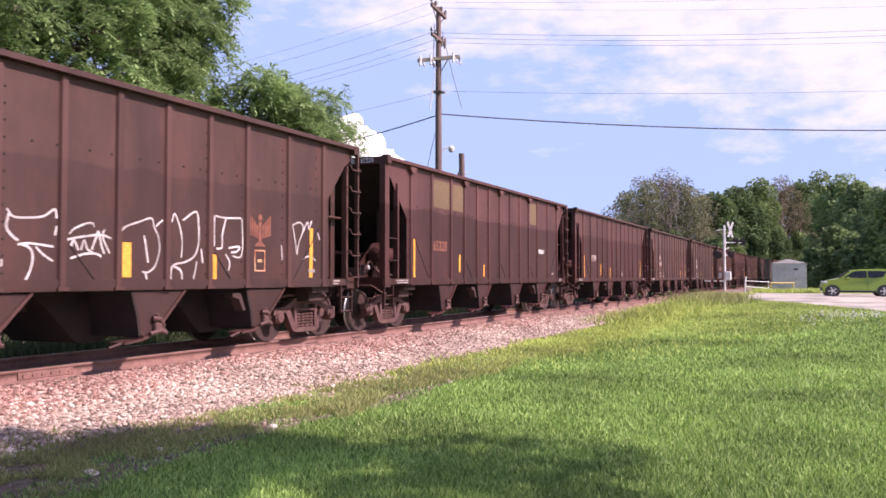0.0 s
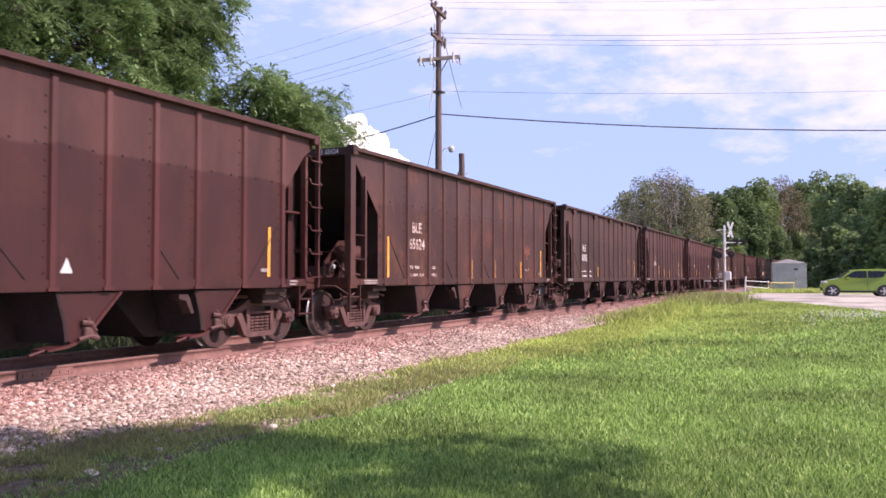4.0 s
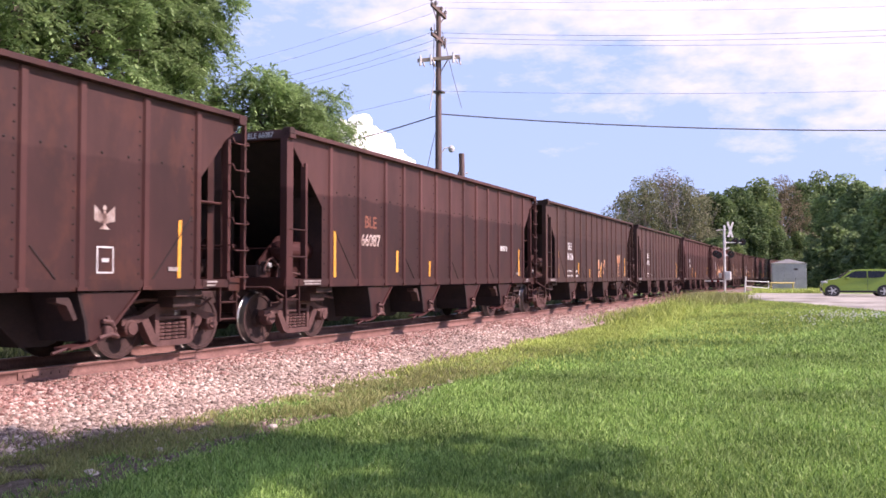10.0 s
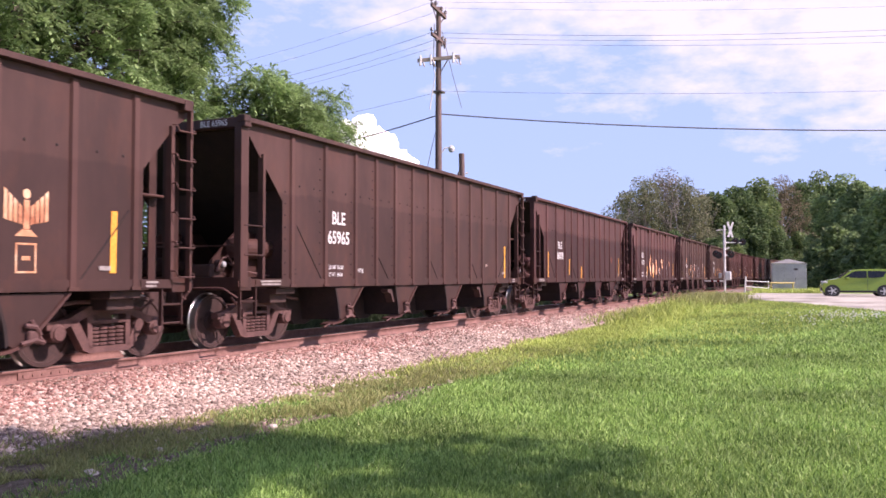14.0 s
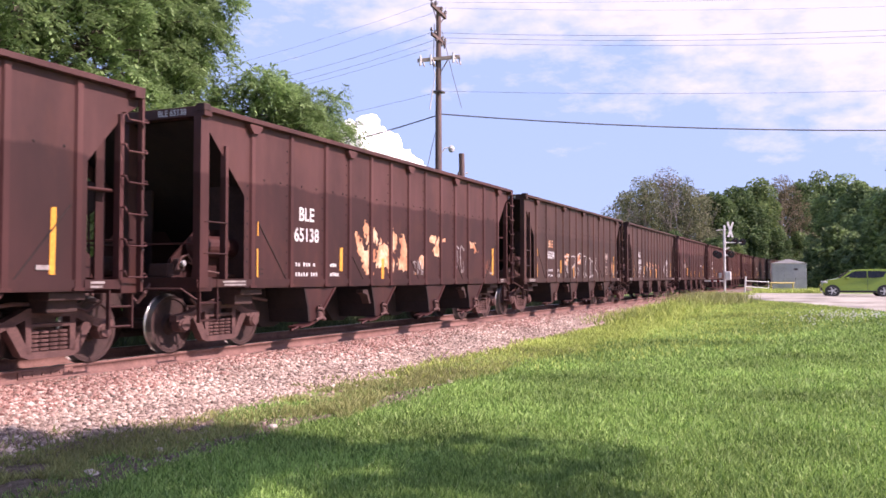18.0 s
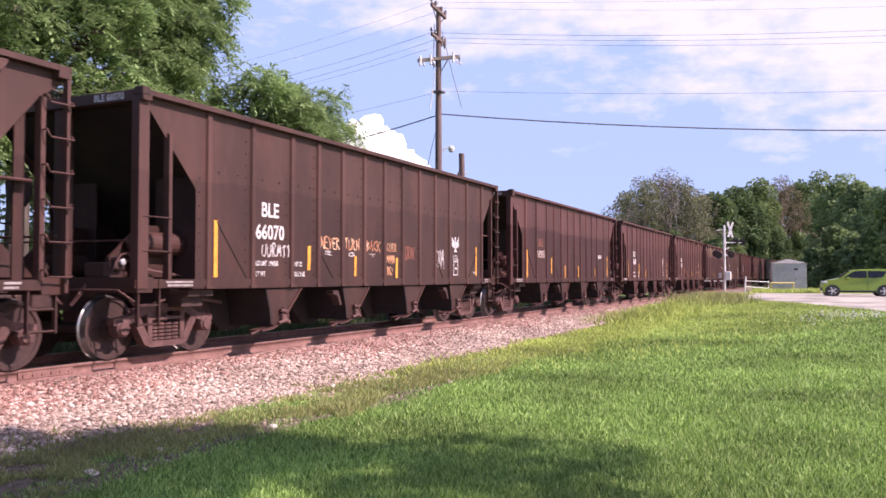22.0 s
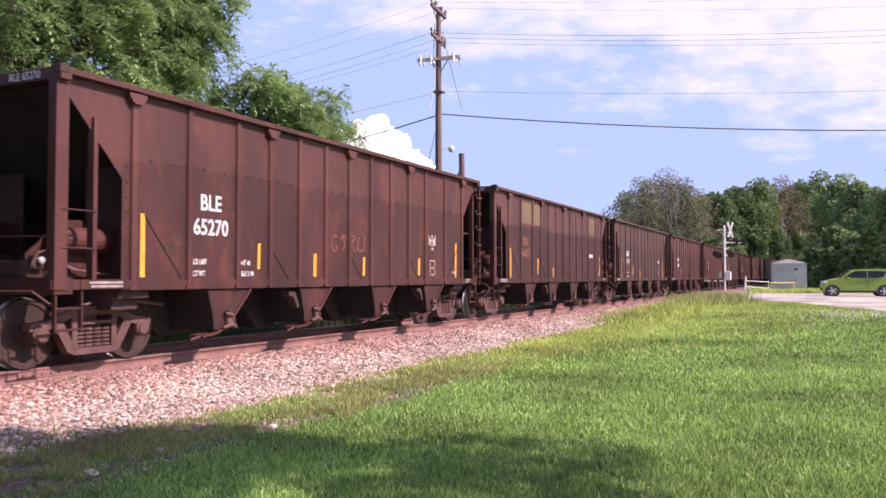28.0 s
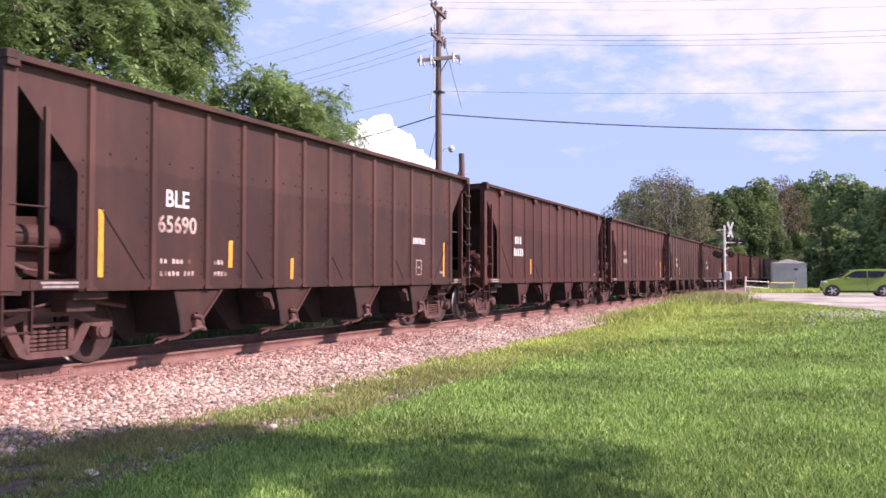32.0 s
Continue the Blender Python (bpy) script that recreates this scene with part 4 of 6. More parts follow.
def dress_cars():
    for k in range(-1, 31):
        c = car(k)
        yellow_marks(c, (5,) if k == 4 else (0, 1, 2) if k == 1 else (0, 5) if k == 3 else (5,) if k == 8 else (0, 1, 2, 3, 4, 5) if k in (13, 15) else ((0, 1, 2, 3, 5) if k in (5, 7, 12) else (0, 1, 2, 5)) if k < 18 else ((5,) if k % 2 else (1,)), 0.11 if k in (0, 7, 10) else 0.092, k)
        if k in CAPPED:
            rib_caps(c)
    marks(car(0), "65931", None)
    scrawl(car(0), -4.6, -1.2, 1.15, 2.1, 4, WHITE_TAG, 0.03, 5)
    sprayed(car(0), WHITE_TAG, [[(-0.77, 2.01), (-0.68, 1.92), (-0.48, 1.92), (-0.27, 1.95), (-0.12, 2.05)], [(-0.1, 2.06), (-0.07, 1.89), (-0.1, 1.72)], [(-0.74, 1.95), (-0.77, 1.79), (-0.68, 1.68), (-0.61, 1.64)], [(-0.62, 1.59), (-0.48, 1.61), (-0.31, 1.6), (-0.12, 1.58)], [(-0.58, 1.6), (-0.45, 1.55), (-0.41, 1.43), (-0.45, 1.27), (-0.56, 1.07)], [(-0.37, 1.57), (-0.25, 1.47), (-0.12, 1.4)], [(-0.9, 1.51), (-0.83, 1.39), (-0.87, 1.23), (-0.9, 1.17)], [(-0.9, 1.96), (-0.85, 1.97)]])
    sprayed(car(0), WHITE_TAG, [[(0.12, 1.75), (0.19, 1.82), (0.35, 1.89), (0.47, 1.91), (0.51, 1.86)], [(0.09, 1.68), (0.35, 1.73), (0.63, 1.76), (0.79, 1.72)], [(0.14, 1.59), (0.19, 1.67), (0.26, 1.55)], [(0.3, 1.55), (0.35, 1.68), (0.4, 1.57), (0.49, 1.52)], [(0.47, 1.56), (0.54, 1.72), (0.58, 1.8), (0.63, 1.62), (0.68, 1.51)], [(0.68, 1.84), (0.65, 1.73), (0.77, 1.52)], [(0.14, 1.44), (0.35, 1.5), (0.54, 1.51), (0.63, 1.47)]])
    sprayed(car(0), WHITE_TAG, [[(0.97, 1.75), (1.02, 1.88), (1.3, 1.98), (1.52, 2.04), (1.57, 1.92), (1.65, 1.79), (1.68, 1.6), (1.6, 1.37), (1.46, 1.27), (1.35, 1.28)], [(1.38, 1.79), (1.42, 1.62), (1.46, 1.41)], [(1.41, 1.27), (1.46, 1.1)], [(1.6, 1.93), (1.75, 2.04)]])
    sprayed(car(0), WHITE_TAG, [[(1.92, 2.01), (1.98, 2.14), (2.09, 1.94), (2.14, 1.7), (2.12, 1.49)], [(2.15, 2.05), (2.43, 2.2), (2.49, 2.01), (2.49, 1.72), (2.4, 1.52), (2.21, 1.43), (1.94, 1.36), (1.91, 1.1)], [(1.97, 1.36), (2.12, 1.29), (2.15, 1.08)], [(2.46, 1.44), (2.4, 1.21), (2.37, 1.08)], [(2.55, 1.64), (2.59, 1.42)]])
    sprayed(car(0), WHITE_TAG, [[(2.85, 2.17), (2.85, 1.69)], [(2.88, 2.17), (3.08, 2.15), (3.5, 2.17)], [(3.12, 2.13), (3.04, 1.88), (3.03, 1.68), (2.9, 1.65)], [(3.52, 2.16), (3.54, 1.78), (3.5, 1.54), (3.29, 1.54)], [(3.19, 1.67), (3.46, 1.7), (3.4, 1.62), (3.25, 1.6)], [(3.12, 1.57), (3.22, 1.44), (3.19, 1.31)]])
    sprayed(car(0), WHITE_TAG, [[(4.94, 2.14), (5.02, 1.86), (5.08, 1.61)], [(4.94, 2.14), (5.17, 2.2), (5.27, 2.08), (5.13, 1.81), (5.08, 1.61)], [(5.22, 1.97), (5.41, 2.22), (5.45, 2.09), (5.54, 2.25)], [(5.27, 1.53), (5.45, 1.59), (5.68, 1.52)], [(5.73, 2.06), (5.82, 1.91)], [(4.61, 1.76), (4.63, 1.51)]])
    for x, w, z0, z1 in ((0.98, 0.17, 1.2, 1.68), (2.82, 0.09, 1.16, 1.56)):
        part("reflective_strip", box(B(), x, x + w, SKIN - 0.003, SKIN, z0, z1), YELLOW, car(0), "wide yellow reflective strip")
    for x, w in ((-0.84, 0.09), (0.98, 0.09), (3.38, 0.08)):
        part("reflective_strip", box(B(), x, x + w, SKIN - 0.003, SKIN, 1.17, 1.68), YELLOW, car(3), "yellow reflective strip")
    emblem(car(0), 4.0, 2.0, FADED_MARK, 1.2)
    stencil_box(car(0), 3.85, 1.3, ORANGE_TAG)
    marks(car(1), "65228", None, FADED_MARK, small=False)
    for i in (1, 2, 9):
        tan_panel(car(1), i)
    web_bars(car(1))
    marks(car(2), "65759", None, PALE_MARK, small=False)
    part("white_triangle", prism(B(), [(1.05, 1.25), (1.25, 1.25), (1.15, 1.45)], SKIN - 0.002, SKIN), WHITE_MARK, car(2))
    marks(car(3), "65624", "BLE", PALE_MARK)
    emblem(car(3), 4.05, 2.0, FADED_MARK)
    bars(car(3), 3.8, 1.4, 5, 0.06, 0.08, 0.03, PALE_MARK)
    marks(car(4), "65242")
    for x, w, z0, z1 in ((-5.98, 0.1, 1.15, 2.1), (-2.1, 0.085, 1.2, 1.65)):
        part("reflective_strip", box(B(), x, x + w, SKIN - 0.003, SKIN, z0, z1), YELLOW, car(4), "yellow reflective strip")
    emblem(car(4), 4.05, 1.95, FADED_MARK, 0.8)
    marks(car(5), "65706", "BLE", PALE_MARK, FADED_MARK, small=False)
    data_lines(car(5), ("LD LMT", "LT WT"), ("HT 52", "BLE 7 04"), PALE_MARK)
    emblem(car(5), 4.05, 2.0, PALE_MARK, 0.7)
    stencil_box(car(5), 3.92, 1.25, WHITE_MARK)
    marks(car(6), "66087", "BLE", PALE_MARK, FADED_MARK, small=False)
    web_bars(car(6))
    marks(car(7), "66124")
    blotch(car(7), 0.1, 1.7, 1.15, 1.95, 5.0, ORANGE_TAG, 0.22)
    emblem(car(7), 4.1, 1.98, ORANGE_TAG, 1.25)
    stencil_box(car(7), 3.95, 1.25, ORANGE_TAG)
    marks(car(8), "65965", small=False)
    text("LD LMT 196300", -4.68, 1.36, 0.075, WHITE_MARK, car(8))
    text("LT WT   66700", -4.68, 1.22, 0.075, WHITE_MARK, car(8))
    text("HT 52", -3.52, 1.3, 0.08, WHITE_MARK, car(8))
    bars(car(8), 3.9, 1.5, 4, 0.04, 0.08, 0.02, PALE_MARK)
    marks(car(9), "66078", small=False)
    emblem(car(9), 4.05, 1.95, FADED_MARK, 0.6)
    marks(car(10), "65138")
    blotch(car(10), -2.5, 0.85, 1.25, 2.5, 2.0, ORANGE_TAG, -0.02, 2.8, top=lambda u: 0.62 + 0.36 * math.sin(u * 9.0) * math.cos(u * 4))
    blotch(car(10), 0.95, 2.2, 1.7, 2.25, 8.0, ORANGE_TAG, 0.05, 2.4)
    scrawl(car(10), 0.2, 1.0, 1.25, 1.6, 14, WHITE_TAG, 0.015, 3)
    scrawl(car(10), 2.7, 3.4, 1.25, 2.1, 31, WHITE_TAG, 0.018, 2)
    blotch(car(10), 3.7, 4.5, 1.8, 2.2, 3.0, ORANGE_TAG, 0.15)
    scrawl(car(10), 4.95, 5.4, 1.3, 1.7, 17, FADED_MARK, 0.02, 2)
    marks(car(11), "65294", "BLE", WHITE_MARK, ORANGE_TAG, small=False)
    data_lines(car(11), ("LD LMT  197200", "LT WT    65800"), ("HT48", "BLE 10 01"))
    sprayed(car(11), WHITE_TAG, [[(-2.63, 1.74), (-2.66, 1.85), (-2.54, 1.96), (-2.01, 1.97), (-1.92, 1.88)], [(-2.54, 1.74), (-2.35, 1.69), (-2.39, 1.19)], [(-2.16, 1.64), (-2.13, 1.36)], [(-1.74, 1.97), (-1.11, 1.98), (-1.13, 1.73), (-1.47, 1.6), (-1.52, 1.54), (-1.11, 1.61), (-1.16, 1.19), (-1.74, 1.13)], [(-0.83, 1.98), (-0.43, 2.12), (-0.22, 2.07), (-0.34, 1.84), (-0.74, 1.75)], [(-0.83, 1.61), (-0.55, 1.46), (-0.62, 1.28), (-0.81, 1.49)]], 0.034)
    sprayed(car(11), WHITE_TAG, [[(0.2, 2.03), (0.07, 1.76), (0.09, 1.63), (0.2, 1.37), (0.43, 1.11)], [(0.22, 2.06), (0.59, 1.98), (0.48, 1.77), (0.43, 1.38), (0.74, 1.24)], [(1.04, 1.96), (1.3, 1.93), (1.24, 1.52), (1.3, 1.24), (1.08, 1.18)], [(1.73, 1.81), (1.43, 1.87), (1.3, 1.59), (1.5, 1.24), (1.73, 1.31)], [(1.96, 1.89), (1.96, 1.17)], [(2.24, 1.97), (2.03, 1.57), (2.34, 1.46), (2.59, 1.17)]], 0.034)
    blotch(car(11), -2.6, -1.9, 1.6, 2.1, 21.0, ORANGE_TAG, 0.2)
    blotch(car(11), -0.8, 0.0, 1.7, 2.1, 22.0, ORANGE_TAG, 0.2)
    emblem(car(11), 4.05, 2.05, PALE_MARK, 0.9)
    stencil_box(car(11), 3.92, 1.3, PALE_MARK)
    scrawl(car(11), 4.8, 5.6, 1.2, 1.9, 18, ORANGE_TAG, 0.03, 3)
    marks(car(12), "66070", "BLE", WHITE_MARK, small=False)
    data_lines(car(12), ("LD LMT  196300", "LT WT"), ("HT 52", "BLE 2 02"))
    scrawl(car(12), -4.55, -3.65, 1.55, 1.78, 8, WHITE_TAG, 0.025, 6)
    for i, (word, a) in enumerate((("NEVER", -2.62), ("TURN", -1.7), ("BACK", -0.78))):
        hand_word(car(12), word, a, a + (0.72, 0.6, 0.62)[i], 1.76, 1.97, 40 + i, ORANGE_TAG)
        scrawl(car(12), a + 0.1, a + 0.45, 1.62, 1.7, 44 + i, WHITE_TAG, 0.022, 1)
    for i in range(3):
        scrawl(car(12), 0.14, 0.62 - 0.1 * i, 1.76 - 0.26 * i, 1.95 - 0.26 * i, 47 + i, ORANGE_TAG, 0.02, 4)
    scrawl(car(12), 1.05, 1.6, 1.6, 1.9, 52, FADED_MARK, 0.026, 4)
    hand_word(car(12), "NTB", 3.88, 4.25, 1.62, 1.76, 53, WHITE_TAG, 0.018)
    scrawl(car(12), 2.75, 3.3, 1.4, 1.9, 50, WHITE_TAG, 0.022, 3)
    emblem(car(12), 4.05, 2.05, WHITE_MARK, 0.85)
    stencil_box(car(12), 3.92, 1.25, WHITE_MARK)
    marks(car(13), "66065", "BLE", PALE_MARK, FADED_MARK, small=False)
    web_bars(car(13))
    marks(car(14), "65669")
    emblem(car(14), 4.05, 2.05, PALE_MARK, 1.1)
    stencil_box(car(14), 3.9, 1.3, PALE_MARK, 0.38)
    marks(car(15), "65270", small=False)
    data_lines(car(15), ("LD LMT", "LT WT"), ("HT 48", "BLE 2 04"))
    scrawl(car(15), -0.75, 0.7, 1.7, 2.05, 60, FADED_MARK, 0.03, 4)
    emblem(car(15), 4.05, 2.05, PALE_MARK, 0.8)
    stencil_box(car(15), 3.92, 1.25, PALE_MARK)
    marks(car(16), "66027", "BLE", FADED_MARK, small=False)
    for i in (1, 2, 10):
        tan_panel(car(16), i)
    web_bars(car(16))
    marks(car(17), "65690", "BLE", PALE_MARK, WHITE_MARK)
    web_bars(car(17))
    stencil_box(car(17), 3.92, 1.25, PALE_MARK)
    for k in range(18, 31):
        bars(car(k), -4.6, 2.24, 3, 0.17, 0.25, 0.06, PALE_MARK if k % 3 else WHITE_MARK)
        bars(car(k), -4.7, 1.86, 5, 0.14, 0.25, 0.05, PALE_MARK if k % 3 else WHITE_MARK)
        if k % 2:
            emblem(car(k), 4.05, 2.0, FADED_MARK)


PLAIN = {o.data.name for o in first_car.children_recursive}
dress_cars()
for c_ in CARS:
    for o_ in c_.children:
        if o_.data.name not in PLAIN:
            for v_ in o_.data.vertices:
                v_.co.x = body_x(v_.co.x)


def set_back_ribs():
    """Rib layouts differ: most cars have their leading ribs set back, the first has them set wider."""
    for k in range(-1, 31):
        if k in FORWARD_RIBS:
            continue
        for o in car(k).children:
            kind = o.name.split(".")[0]
            xs = [v.co.x for v in o.data.vertices]
            mid = (min(xs) + max(xs)) / 2
            if kind == "end_lettering":
                continue
            if kind == "rivets":
                o.location.x += -0.25 if k == 0 else 0.09
            elif kind == "side_sheet":
                o.location.x += 0.0 if k == 0 else 0.09
            elif kind == "discharge_hopper":
                o.location.x += -0.2 if k == 0 else 0.1
            elif kind in ("rib", "weld_seam") or (o.data.name not in PLAIN and (k != 0 or kind != "graffiti")):
                o.location.x += -0.13 - 0.05 * (5.6 - mid) if k == 0 else 0.17 * (5.8 - mid) / 11.6
            elif kind == "graffiti":
                for v in o.data.vertices:
                    v.co.x += -0.13 - 0.05 * (5.6 - v.co.x)


set_back_ribs()


def repaint():
    """Each car keeps its own weathering."""
    for k in range(-1, 31):
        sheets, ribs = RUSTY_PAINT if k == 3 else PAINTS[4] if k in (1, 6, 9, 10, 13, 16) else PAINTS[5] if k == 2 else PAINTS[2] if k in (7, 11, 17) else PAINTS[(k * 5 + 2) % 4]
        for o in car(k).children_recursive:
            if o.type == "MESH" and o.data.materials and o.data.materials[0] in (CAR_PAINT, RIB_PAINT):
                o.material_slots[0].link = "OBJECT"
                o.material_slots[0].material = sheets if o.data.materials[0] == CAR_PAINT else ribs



repaint()


# ---- poles and wires ----
def sag_line(p, q, drop, n=14):
    p, q = Vector(p), Vector(q)
    return [p.lerp(q, i / n) - Vector((0, 0, drop * 4 * (i / n) * (1 - i / n))) for i in range(n + 1)]


ARM = Vector((0.415, -0.91, 0))
ACROSS = Vector((0.91, 0.415, 0))


def utility_pole():
    p = thing("utility_pole", pose(29.77, 13.78, -0.5), "tall weathered wooden utility pole with crossarms and insulators", "utility pole")
    part("pole", tube(B(), [(0, 0, 0), (0.01, 0, 4), (0, 0, 8), (0, 0, 12.25)], [0.155, 0.14, 0.12, 0.095], 14), POLE_WOOD, p)

    def arm(z, half, tilt, thick, tag, skew=0.0, material=POLE_WOOD):
        d = (ARM + ACROSS * skew).normalized()
        a, b = -d * half + Vector((0, 0, z + tilt)), d * half + Vector((0, 0, z - tilt))
        off = -ACROSS * 0.17
        bm = B()
        side = d.cross(Vector((0, 0, 1))).normalized() * thick
        vs = [bm.verts.new(q + off + side * i + Vector((0, 0, thick * 1.2 * j))) for q in (a, b) for i in (-0.5, 0.5) for j in (-0.5, 0.5)]
        for f in ((0, 1, 3, 2), (4, 6, 7, 5), (0, 4, 5, 1), (2, 3, 7, 6), (0, 2, 6, 4), (1, 5, 7, 3)):
            bm.faces.new([vs[i] for i in f])
        part("crossarm", bm, material, p)
        return a + off, b + off

    def insulator(at, up=0.16, r=0.06):
        bm = lathe(B(), [(0.02, 0), (0.022, up * 0.4), (r, up * 0.45), (r * 0.8, up * 0.65), (r, up * 0.72), (r * 0.7, up * 0.95), (r * 0.35, up * 1.15)], 10, "z", at)
        part("insulator", bm, CERAMIC, p)

    a, b = arm(12.05, 0.42, 0.16, 0.11, "top", 1.2)
    for f in (0.0, 0.3, 0.72, 1.0):
        insulator(a.lerp(b, f) + Vector((0, 0, 0.06)), 0.2, 0.075)
    for f in (0.05, 0.95):
        part("brace", tube(B(), [a.lerp(b, f), Vector((0, 0, 11.5))], 0.02, 5), POLE_WOOD, p)
    a, b = arm(10.95, 0.42, 0.12, 0.09, "middle", 1.2)
    for f in (0.0, 0.28, 0.8, 1.0):
        insulator(a.lerp(b, f) + Vector((0, 0, 0.05)), 0.17, 0.06)
    for f in (0.35, 0.75, 0.95):
        insulator(a.lerp(b, f) - Vector((0, 0, 0.2)), 0.15, 0.06)
    a, b = arm(10.18, 0.82, -0.08, 0.11, "cutouts", 0.0, GREY_BARK)
    for f in (0.02, 0.27, 0.8):
        at = a.lerp(b, f)
        part("fuse_cutout", lathe(B(), [(0.03, -0.22), (0.05, -0.2), (0.045, 0.18), (0.03, 0.2)], 8, "z", at + Vector((0, -0.09, 0))), WHITE_PAINT, p)
        part("cutout_hook", tube(B(), [at + Vector((0, -0.1, 0.1)), at + ARM * 0.12 + Vector((0, -0.1, -0.15)), at + ARM * 0.16 + Vector((0, -0.1, -0.25))], 0.025, 5), CERAMIC, p)
    part("cutout_hook", tube(B(), [b, b + Vector((0, 0, -0.2)), b + ARM * 0.05 + Vector((0, 0, -0.32))], 0.03, 5), CERAMIC, p)
    for f in (0.25, 0.75):
        part("brace", tube(B(), [a.lerp(b, f), Vector((0, -0.1, 9.7))], 0.022, 5), GREY_BARK, p)
    part("conduit", tube(B(), [Vector((0, 0, 11.6)) - ARM * 0.16, Vector((0, 0, 9.9)) - ARM * 0.2, Vector((0, 0, 9.6)) - ARM * 0.12 - ACROSS * 0.15, Vector((0, 0, 8.2)) - ARM * 0.34 - ACROSS * 0.15], 0.022, 6), WHITE_PAINT, p)
    part("ground_wire", tube(B(), [Vector((0, 0, 11.3)) + ARM * 0.14, Vector((0, 0, 9.6)) + ARM * 0.55, Vector((0, 0, 8.3)) + ARM * 0.9], 0.012, 5), WIRE, p)
    part("drop_wire", tube(B(), [Vector((0, 0, 7.4)) - ARM * 0.1, Vector((0, 0, 6.6)) - ARM * 0.3, Vector((0, 0, 6.0)) - ARM * 0.42], 0.012, 5), WIRE, p)
    part("pole_bracket", box(B(), -0.2, 0.2, -0.2, 0.2, 8.88, 8.94), CERAMIC, p)
    # street lamp
    lamp = part("lamp_arm", tube(B(), [Vector((0, 0, 6.55)) + ARM * 0.13, Vector((0, 0, 6.72)) + ARM * 0.25, Vector((0, 0, 6.74)) + ARM * 0.4], 0.025, 6), WHITE_PAINT, p)
    head = Vector((0, 0, 6.72)) + ARM * 0.5
    part("lamp_head", lathe(B(), [(0.03, 0.1), (0.09, 0.07), (0.13, -0.02), (0.12, -0.05)], 12, "z", head), WHITE_PAINT, lamp)
    part("lamp_globe", lathe(B(), [(0.12, -0.05), (0.1, -0.13), (0.03, -0.17)], 12, "z", head), LENS, lamp)
    return p


utility_pole()
stub_pole = thing("pole_stub", pose(32.95, 14.14, -0.5), "short broken-off weathered wooden pole", "utility pole")
part("pole", tube(B(), [(0, 0, 0), (0.02, 0, 4), (0.0, 0.03, 6.95)], [0.16, 0.14, 0.12], 12), POLE_WOOD, stub_pole)
part("insulator", lathe(B(), [(0.03, 0), (0.05, 0.05), (0.05, 0.12), (0.02, 0.16)], 8, "z", (-0.15, 0.1, 6.0)), CERAMIC, stub_pole)
part("spike", tube(B(), [(0.1, -0.1, 6.1), (0.16, -0.2, 6.15)], 0.03, 5), WHITE_PAINT, stub_pole)


def far_pole(x, y, label):
    p = thing("utility_pole", pose(x, y, -0.5), label, "utility pole")
    part("pole", tube(B(), [(0, 0, 0), (0, 0, 12.5)], [0.2, 0.13], 10), POLE_WOOD, p)
    part("crossarm", box(B(), -0.06, 0.06, -1.0, 1.0, 12.0, 12.14), POLE_WOOD, p)
    part("crossarm", box(B(), -0.06, 0.06, -1.0, 1.0, 10.9, 11.04), POLE_WOOD, p)


POLE = Vector((29.77, 13.78, 0))
LEFT_POLE, RIGHT_POLE = Vector((35.7, 32.6, 0)), Vector((42.4, -20.6, 0))
far_pole(LEFT_POLE.x, LEFT_POLE.y, "wooden utility pole hidden behind the trees")
far_pole(RIGHT_POLE.x, RIGHT_POLE.y, "wooden utility pole across the lawn")


def wires():
    for z, off, thick, drop, zl, zr in ((11.95, -0.3, 0.0045, 0.5, 11.9, 12.5), (11.72, 0.3, 0.0045, 0.55, 11.75, 12.35), (10.75, -0.3, 0.007, 0.75, 10.9, 11.6),
                                        (10.55, 0.1, 0.007, 0.7, 10.6, 11.5), (10.35, 0.35, 0.006, 0.55, 10.35, 11.0), (8.45, 0.12, 0.006, 0.5, 8.6, 9.0), (7.55, 0.1, 0.026, 0.85, 7.0, 7.55)):
        a = POLE + ARM * off + Vector((0, 0, z))
        for q, zz, name in ((LEFT_POLE, zl, "overhead_wire"), (RIGHT_POLE, zr, "overhead_wire")):
            w = part(name, tube(B(), sag_line(a, q + ACROSS * off * 2 + Vector((0, 0, zz)), drop * (0.5 if q is LEFT_POLE else 1.0), 18), thick, 5), WIRE)
            tagged(w, "thick black overhead cable" if thick > 0.02 else "thin dark overhead wire strung between poles", "wire", "overhead wires")


wires()


